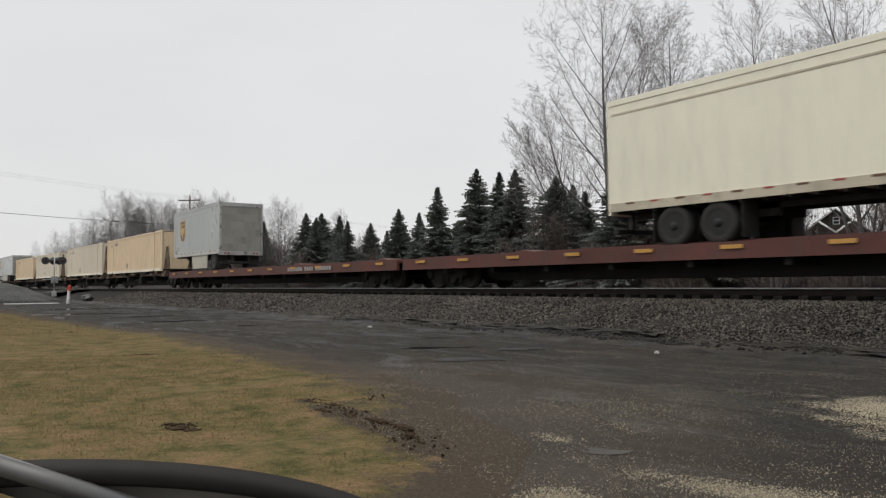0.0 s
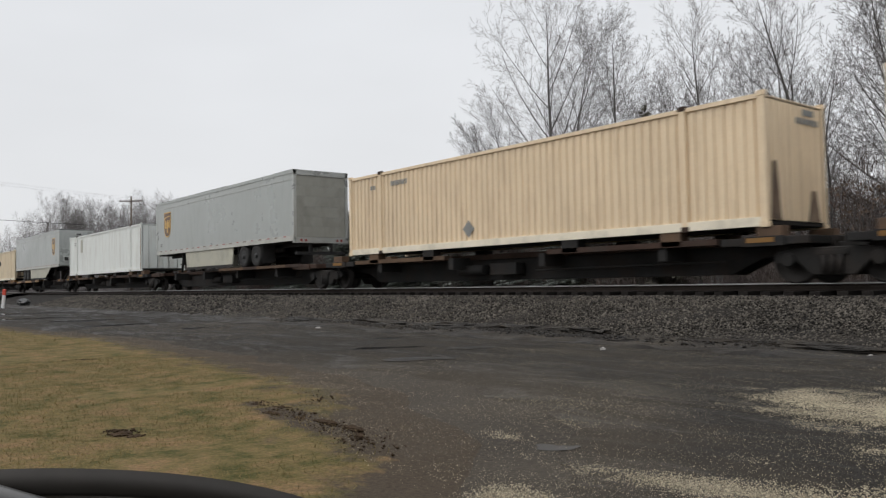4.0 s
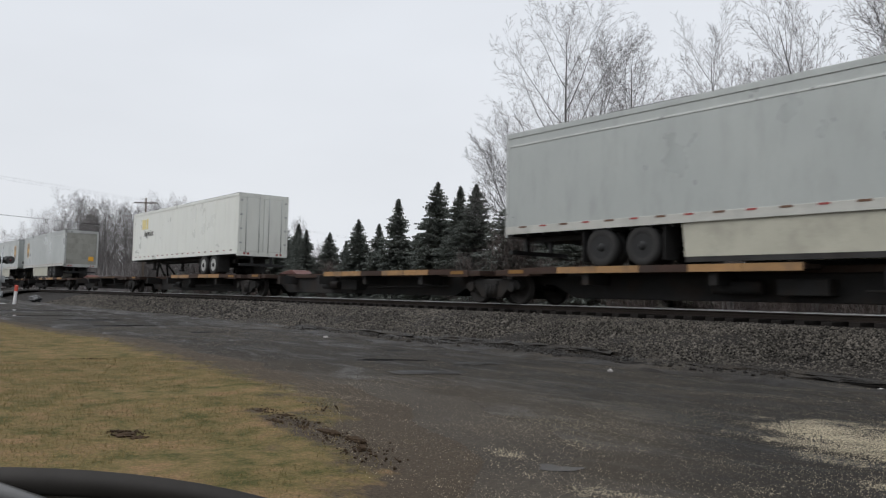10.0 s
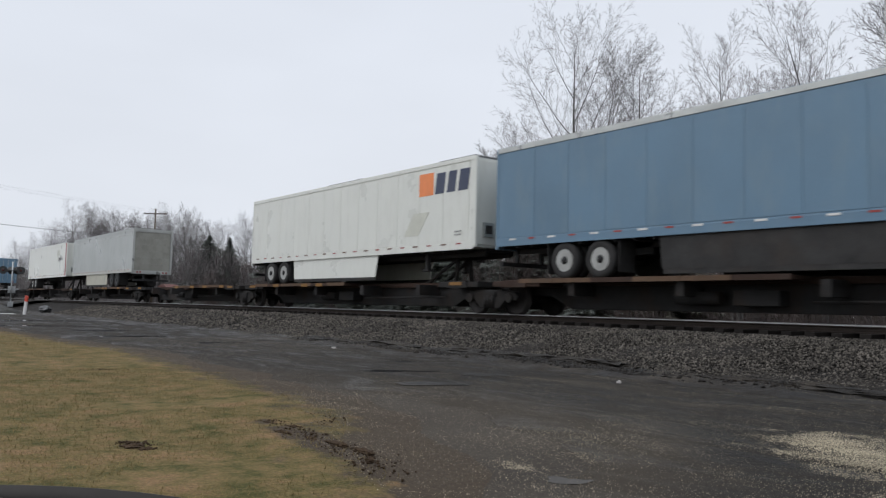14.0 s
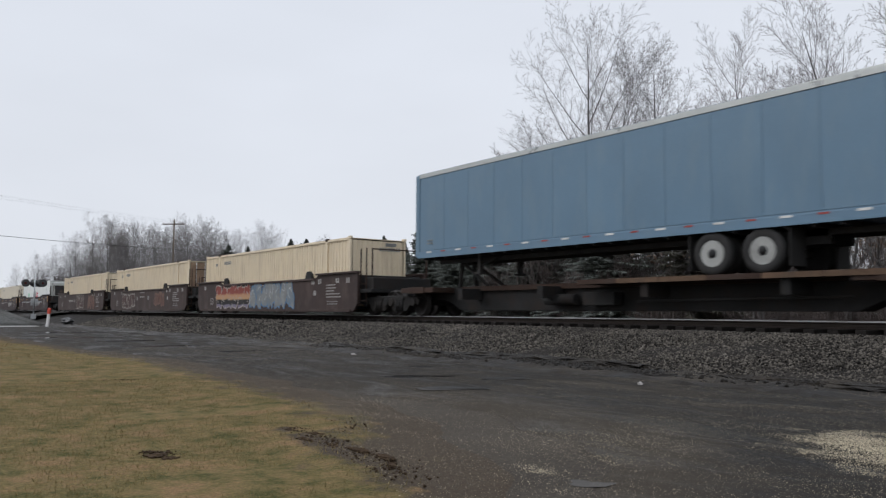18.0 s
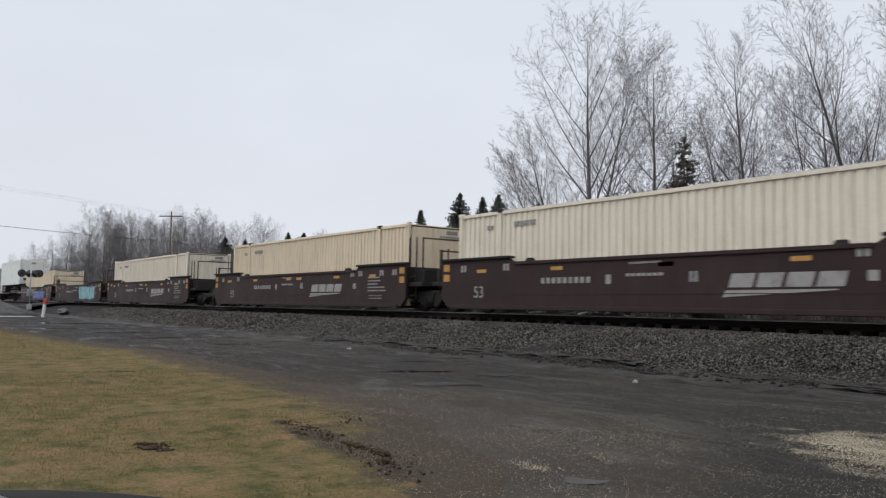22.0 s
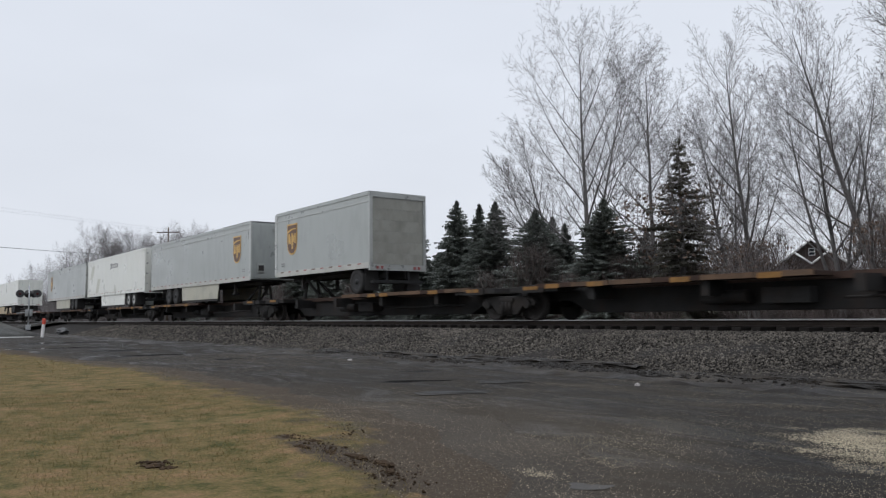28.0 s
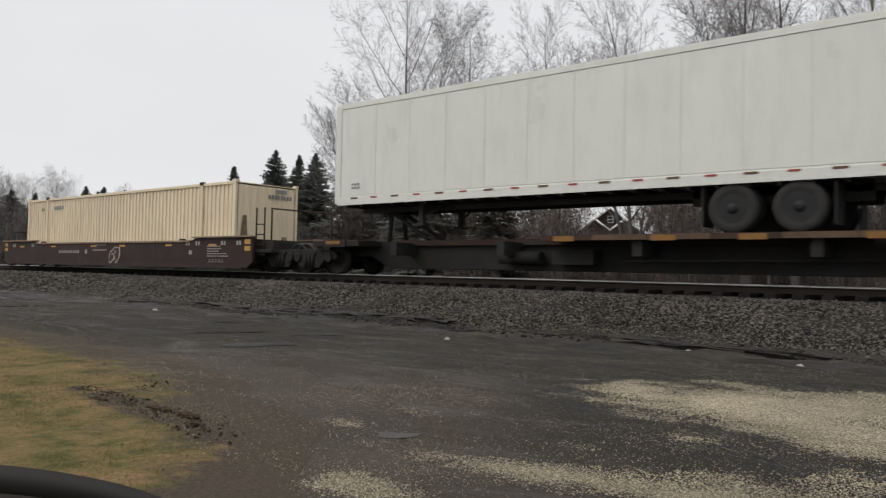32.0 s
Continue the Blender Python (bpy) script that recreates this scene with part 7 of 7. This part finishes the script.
    if badge == "shield":
        shield_badge(t, at(2 * half - 1.65), low + 1.62, -1.297)
    return rolls(t, (s0 + s1) / 2, DECK_Z), t

# ---- the train, from its head to its tail ----
UPS_NOSE = "grey box trailer with brown and gold shield badge, nose forward"
UPS_REAR = "grey box trailer with brown and gold shield badge, doors forward"
LOW_SKIRT = (5.9, 11.8, "straight")

flat_wagon(-22.2, 5.0, [(7.5, 1, True), (-8.0, 1, False)])
flat_wagon(-50.9, -22.6, [(-9.0, -1, True), (3.0, -1, False), (11.5, 1, False)])
trailer(-12.4, 3.7, -1, "cream_paint", "cream box trailer with dented roof rail on a red flat wagon", "dark", None, (2.0, 3.25), "", 0, "roof_dirt", "swing", rail="dusty_tan")
trailer(-50.5, -42.1, 1, "grey_paint", "short grey pup trailer with shield badge on red flat wagon", "dark", (2.1, 5.0, "straight"), (1.05,), "shield")

JOINTS = [-51.6, -70.7, -90.2, -109.9, -129.3, -148.8, -168.0, -185.9, -202.9, -220.8, -240.4, -258.2, -276.9, -294.0, -311.6, -328.0, -346.4,
          -364.5, -381.6, -399.4, -416.5, -434.8, -453.0, -473.0, -491.6]
KINDS = [("dark", 0, "container"), ("dark", 0, "container"), ("dark", 0, "container"), ("dark", 0, "container"), ("brown", 1, "trailer"), ("dark", 0, "container"),
         ("yellow", -1, "trailer"), ("yellow", 0, "container"), ("yellow", 0, "container"), ("yellow", -1, "trailer"), ("yellow", 1, "trailer"), ("yellow", -1, "trailer"),
         ("yellow", 1, ""), ("yellow", 1, "trailer"), ("brown", 1, ""), ("yellow", 1, "trailer"), ("yellow", -1, "trailer"), ("brown", -1, "trailer"), ("dark", -1, "trailer"),
         ("dark", 1, ""), ("dark", 1, "trailer"), ("brown", -1, "trailer"), ("grey", -1, "upright"), ("brown", 1, "trailer")]
for k, (style, way, load) in enumerate(KINDS):
    spine_wagon(JOINTS[k + 1], JOINTS[k], style, way, load, k == len(KINDS) - 1)
JOINTS2 = [-674.6, -693.0, -710.3, -727.6, -745.0, -762.3, -780.5, -797.7, -815.0, -831.2, -849.2]
KINDS2 = [("dark", -1, "trailer"), ("dark", 1, ""), ("dark", -1, "trailer"), ("dark", -1, "upright"), ("dark", 1, "trailer"), ("dark", -1, "trailer"), ("dark", 1, "trailer"),
          ("brown", 1, "trailer"), ("brown", 1, ""), ("dark", 1, "trailer")]
for k, (style, way, load) in enumerate(KINDS2):
    spine_wagon(JOINTS2[k + 1], JOINTS2[k], style, way, load, k == len(KINDS2) - 1)

ON_SPINE = 2.15
container(-69.7, -53.5, ON_SPINE, "orange_paint", "orange-tan corrugated container on a skeleton wagon", -1, dirty=0.6)
container(-88.0, -71.8, ON_SPINE, "pale_paint", "pale cream corrugated container with soot-streaked end", -1, dirty=0.9)
container(-108.7, -92.5, ON_SPINE, "pale_paint", "pale cream corrugated container on a skeleton wagon", -1, dirty=0.9)
container(-127.2, -111.1, ON_SPINE, "orange_paint", "orange-tan corrugated container on a skeleton wagon", -1, dirty=0.5)
trailer(-147.5, -131.5, 1, label=UPS_REAR, skirt=LOW_SKIRT, badge="shield")
rusty = container(-166.3, -150.2, ON_SPINE, "white_box", "white wide-ribbed container with rusty door edge", 1, 0.018, 0.62, badge=False)
trailer(-185.6, -169.7, -1, label=UPS_NOSE, skirt=(5.9, 13.0, "slant"), badge="shield")
container(-202.4, -186.2, ON_SPINE, "tan_paint", "tan corrugated container on a yellow skeleton wagon", -1, dirty=0.4)
container(-219.6, -203.4, ON_SPINE, "orange_paint", "orange-tan corrugated container with soot-stained end", -1, dirty=0.8)
trailer(-237.7, -221.8, -1, label=UPS_NOSE, skirt=LOW_SKIRT, badge="shield")
trailer(-256.4, -243.1, 1, label="medium-length grey box trailer with shield badge, roll door forward", axles=(2.5, 3.75), badge="shield")
trailer(-276.1, -260.0, -1, label=UPS_NOSE, skirt=LOW_SKIRT, badge="shield")
_, logi = trailer(-310.8, -294.9, 1, "white_paint", "white panelled box trailer with faded yellow badge and grey lettering", "white", None, (2.9, 4.2), "", 12, "roof_dirt", "swing", rail="white_paint")
_, up_roll = trailer(-344.8, -328.9, 1, label=UPS_REAR, skirt=LOW_SKIRT, badge="shield")
trailer(-364.1, -348.0, -1, label=UPS_NOSE, skirt=LOW_SKIRT, badge="shield")
trailer(-381.1, -365.0, -1, "blue_paint", "faded blue box trailer with white wheel rims", "white", (5.8, 13.2, "black"), (2.7, 3.95), "", 12, "grey_rail", "swing", nose_paint="blue_dark", rail="blue_paint")
_, drt = trailer(-398.4, -382.2, -1, "white_paint", "white panelled box trailer with orange and navy badge", "white", (4.2, 10.8, "straight"), (2.0, 3.25), "", 12, "roof_dirt", "swing", rail="white_paint")
_, al_roll = trailer(-433.4, -417.3, 1, label="grey aluminium box trailer with yellow sticker on its roll door", skirt=LOW_SKIRT)
_, logi2 = trailer(-451.9, -435.8, -1, "white_paint", "white panelled box trailer with red corner stripe and grey lettering", "white", None, (2.2, 3.5), "", 12, "roof_dirt", "swing", rail="white_paint")
trailer(-490.2, -474.3, 1, "blue_paint", "faded blue box trailer with swing doors forward", "white", None, (2.9, 4.15), "", 12, "grey_rail", "swing", rail="blue_paint")
_, plain = trailer(-691.4, -676.6, -1, "white_paint", "plain white box trailer, nose forward", "white", None, (2.2, 3.4), "", 0, "white_paint", "swing", rail="white_paint")
trailer(-719.6, -711.5, -1, "grey_paint", "short grey pup trailer, nose forward", "dark", (1.9, 4.6, "straight"), (1.0,), "shield")
trailer(-760.8, -752.6, 1, "grey_paint", "short grey pup trailer with shield badge and roll door", "dark", None, (1.0,), "shield")
trailer(-779.8, -763.8, -1, label=UPS_NOSE, skirt=LOW_SKIRT, badge="shield")
_, penn = trailer(-797.2, -781.3, 1, "white_paint", "white panelled box trailer with ghosted emblem and dark name badge", "white", (4.9, 11.6, "straight"), (2.6, 3.9), "", 12, "white_paint", "swing", rail="white_paint")
trailer(-814.0, -798.2, 1, label=UPS_REAR, skirt=LOW_SKIRT, badge="shield")
trailer(-847.8, -832.1, 1, "white_paint", "white panelled box trailer with plain sides and swing doors", "dark", None, (3.0, 4.25), "", 12, "white_paint", "swing", rail="white_paint")

# badges that only some trailers carry
part("rust_stain", cut((7.92, 8.02, -1.322, -1.300, 0.1, 2.55)), M["rust_door"], rusty, "rusty door edge")
part("repair_plate", cut((-5.1, -4.72, -1.30, -1.268, 1.6, 2.5)), M["skirt"], rusty, "buff repair plate")
part("rust_stain", cut((-6.06, -6.02, -1.285, -1.262, 0.3, 2.3)), M["rust_door"], rusty, "thin rust streak")
bars(rusty, -6.85, 2.3, -1.275, 0.5, 0.06, M["grey_mark"], 4)
bars(rusty, -6.85, 2.15, -1.275, 0.5, 0.06, M["grey_mark"], 5)
bm = bmesh.new()
prism(bm, [(0.51, 1.10), (0.79, 1.38), (0.51, 1.66), (0.23, 1.38)], -1.316, -1.308)
part("placard", bm, M["faint_mark"], penn, "pale diamond placard")
for rolled in (up_roll, al_roll):
    part("sticker", cut((8.03, 8.05, 0.55, 0.95, 1.42, 1.78)), M["yellow_mark"], rolled, "yellow door sticker")
LOGI = words("logistics", 0.52, M["dark_mark"], shear=0.15)
part("lettering", LOGI, None, logi, "grey word logistics", at=(-5.05, -1.313, 2.42))
part("badge", cut((-6.34, -5.6, -1.306, -1.301, 2.85, 3.45), (-5.5, -5.22, -1.306, -1.301, 2.85, 3.48)), M["pale_yellow"], logi, "faded yellow badge")
part("lettering", LOGI, None, logi2, "grey word logistics", at=(5.65, -1.313, 2.42))
part("badge", cut((4.33, 5.0, -1.306, -1.301, 2.82, 3.35), (5.1, 5.43, -1.306, -1.301, 2.82, 3.35)), M["faint_mark"], logi2, "ghosted badge")
part("corner_stripe", cut((7.60, 7.95, -1.330, -1.302, 1.1, 3.85)), M["red_mark"], logi2, "red corner stripe")
bm = cut((5.2, 6.0, -1.306, -1.301, 2.85, 3.6))
part("badge", bm, M["orange_badge"], drt, "orange square badge")
for x0, x1 in ((6.08, 6.62), (6.72, 7.2), (7.3, 7.85)):
    bm = bmesh.new()
    prism(bm, [(x0, 2.86), (x1 - 0.06, 2.86), (x1 + 0.04, 3.54), (x0 + 0.10, 3.54)], -1.306, -1.301)
    part("badge", bm, M["navy_badge"], drt)
bm = bmesh.new()
prism(bm, [(4.36, 1.54), (5.2, 1.54), (5.8, 2.3), (4.9, 2.3)], -1.306, -1.301)
part("badge", bm, M["faint_mark"], drt, "ghosted badge")
bm = bmesh.new()
prism(bm, [(-1.0, 2.90), (-0.6, 2.98), (1.1, 2.98), (1.18, 3.12), (1.1, 3.30), (-0.6, 3.30), (-0.7, 3.36), (-1.0, 3.32), (-0.85, 3.1)], -1.306, -1.301)
name_badge = part("badge", bm, M["grey_mark"], penn, "dark name badge with pale bars")
for i in range(9):
    part("badge_bar", cut((-0.48 + i * 0.17, -0.37 + i * 0.17, -1.311, -1.305, 3.05, 3.22)), M["white_mark"], name_badge)
for x, z in ((-7.25, 2.35), (-5.35, 1.25)):
    bm = bmesh.new()
    prism(bm, [(x, z), (x + 0.8, z), (x + 1.5, z + 1.1), (x + 0.6, z + 1.1)], -1.306, -1.301)
    part("badge", bm, M["faint_mark"], penn, "ghosted emblem stripe")

WELLS = [(-512.2, -493.0, [(-6.0, -1.45, 0.25, 1.45, "fire"), (-1.4, 3.3, 0.25, 1.48, "ice")], False), (-531.4, -512.6, [(-5.3, -2.0, 0.25, 1.3, "white"), (2.4, 4.5, 0.4, 1.3, "rust")], False),
         (-551.0, -532.0, [(-0.7, 1.9, 0.25, 1.4, "white"), (3.5, 5.7, 0.25, 1.35, "rust")], False), (-574.0, -554.6, [], True), (-592.9, -574.3, [], True),
         (-613.0, -593.4, [], True), (-635.2, -615.6, [], True), (-654.3, -635.6, [(1.2, 6.5, 0.22, 1.38, "cyan")], False), (-673.8, -654.8, [(-1.0, 5.0, 0.23, 1.12, "violet")], False)]
for s0, s1, sprays, badge in WELLS:
    well_wagon(s0, s1, sprays, badge, last=s0 in (-551.0, -613.0, -673.8), old=s0 > -552)
well_wagon(-871.5, -850.6, [(0.5, 1.3, 0.3, 1.2, "white")], False, numbers=False, last=True, low=0.68)
IN_WELL = 1.16
TAN = "tan corrugated container standing low in a well wagon"
container(-511.0, -494.9, IN_WELL, "tan_paint", TAN, -1, height=2.88)
container(-530.2, -514.0, IN_WELL, "tan_paint", "tan corrugated container with rusty brown doors in a well wagon", 1, height=2.88, door_paint="rust_door")
container(-549.2, -533.1, IN_WELL, "tan_paint", TAN, -1, height=2.88)
hub = container(-572.4, -556.4, IN_WELL, "white_box", "white smooth-sided refrigerated container with crimson badge in a well wagon", -1, 0.004, 0.3, 2.9, badge=False)
container(-591.6, -575.5, IN_WELL, "pale_paint", "pale corrugated container standing low in a well wagon", -1, height=2.88)
container(-610.5, -594.5, IN_WELL, "tan_paint", TAN, -1, height=2.88)
container(-633.7, -617.6, IN_WELL, "pale_paint", "pale corrugated container with a seam across its side", -1, height=2.88)
container(-671.9, -655.9, IN_WELL, "tan_paint", TAN, -1, height=2.88, dirty=0.7)
container(-868.9, -852.8, IN_WELL, "tan_paint", "tan corrugated container in the last well wagon", -1, height=2.80, dirty=0.6)
# crimson house-shaped badge and refrigeration unit of the white container
bm = bmesh.new()
for a, b in (((-1.28, 1.3), (-1.28, 1.82)), ((-1.28, 1.82), (-0.69, 2.12)), ((-0.69, 2.12), (-0.11, 1.82)), ((-0.11, 1.82), (-0.11, 1.3))):
    rod(bm, (a[0], -1.285, a[1]), (b[0], -1.285, b[1]), 0.03, 6)
part("badge_outline", bm, M["grey_mark"], hub)
part("badge", cut((-1.02, -0.86, -1.295, -1.278, 1.3, 1.78), (-0.54, -0.38, -1.295, -1.278, 1.3, 1.78), (-0.86, -0.54, -1.295, -1.278, 1.48, 1.6)), M["crimson_badge"], hub, "crimson badge")
for x0, x1, z0, z1 in ((0.45, 0.55, 1.58, 1.84), (0.68, 0.78, 1.58, 1.84), (0.55, 0.68, 1.68, 1.75), (0.88, 1.05, 1.58, 1.74), (1.14, 1.31, 1.58, 1.84), (0.23, 0.42, 1.33, 1.51), (0.5, 0.66, 1.33, 1.49), (0.74, 0.9, 1.33, 1.49), (0.98, 1.14, 1.33, 1.49), (1.22, 1.38, 1.33, 1.49)):
    part("badge_bar", cut((x0, x1, -1.295, -1.278, z0, z1)), M["crimson_badge"], hub)
part("badge", cut((-4.9, -3.75, -1.285, -1.275, 1.34, 1.78)), M["green_badge"], hub, "pale green badge")
bars(hub, -0.6, 2.42, -1.275, 1.5, 0.08, M["grey_mark"], 12)
part("cooling_unit", cut((8.0, 8.5, -1.1, 1.1, 0.6, 2.7, 0.05)), M["grey_rail"], hub, "grey refrigeration unit")
part("cooling_grille", cut((8.5, 8.53, -0.9, 0.9, 1.4, 2.4)), M["under"], hub)


# ---- what moves: the whole train rolls by at a steady pace ----
SPEED, DRAG = 25.98, -0.0098


def motions():
    for ob, s, z in MOVING:
        walk(ob, [(t, pose(s + SPEED * t + 0.5 * DRAG * (t - 20) ** 2, TRACK_Y, z)) for t in (0, 8, 16, 24, 32)])


motions()
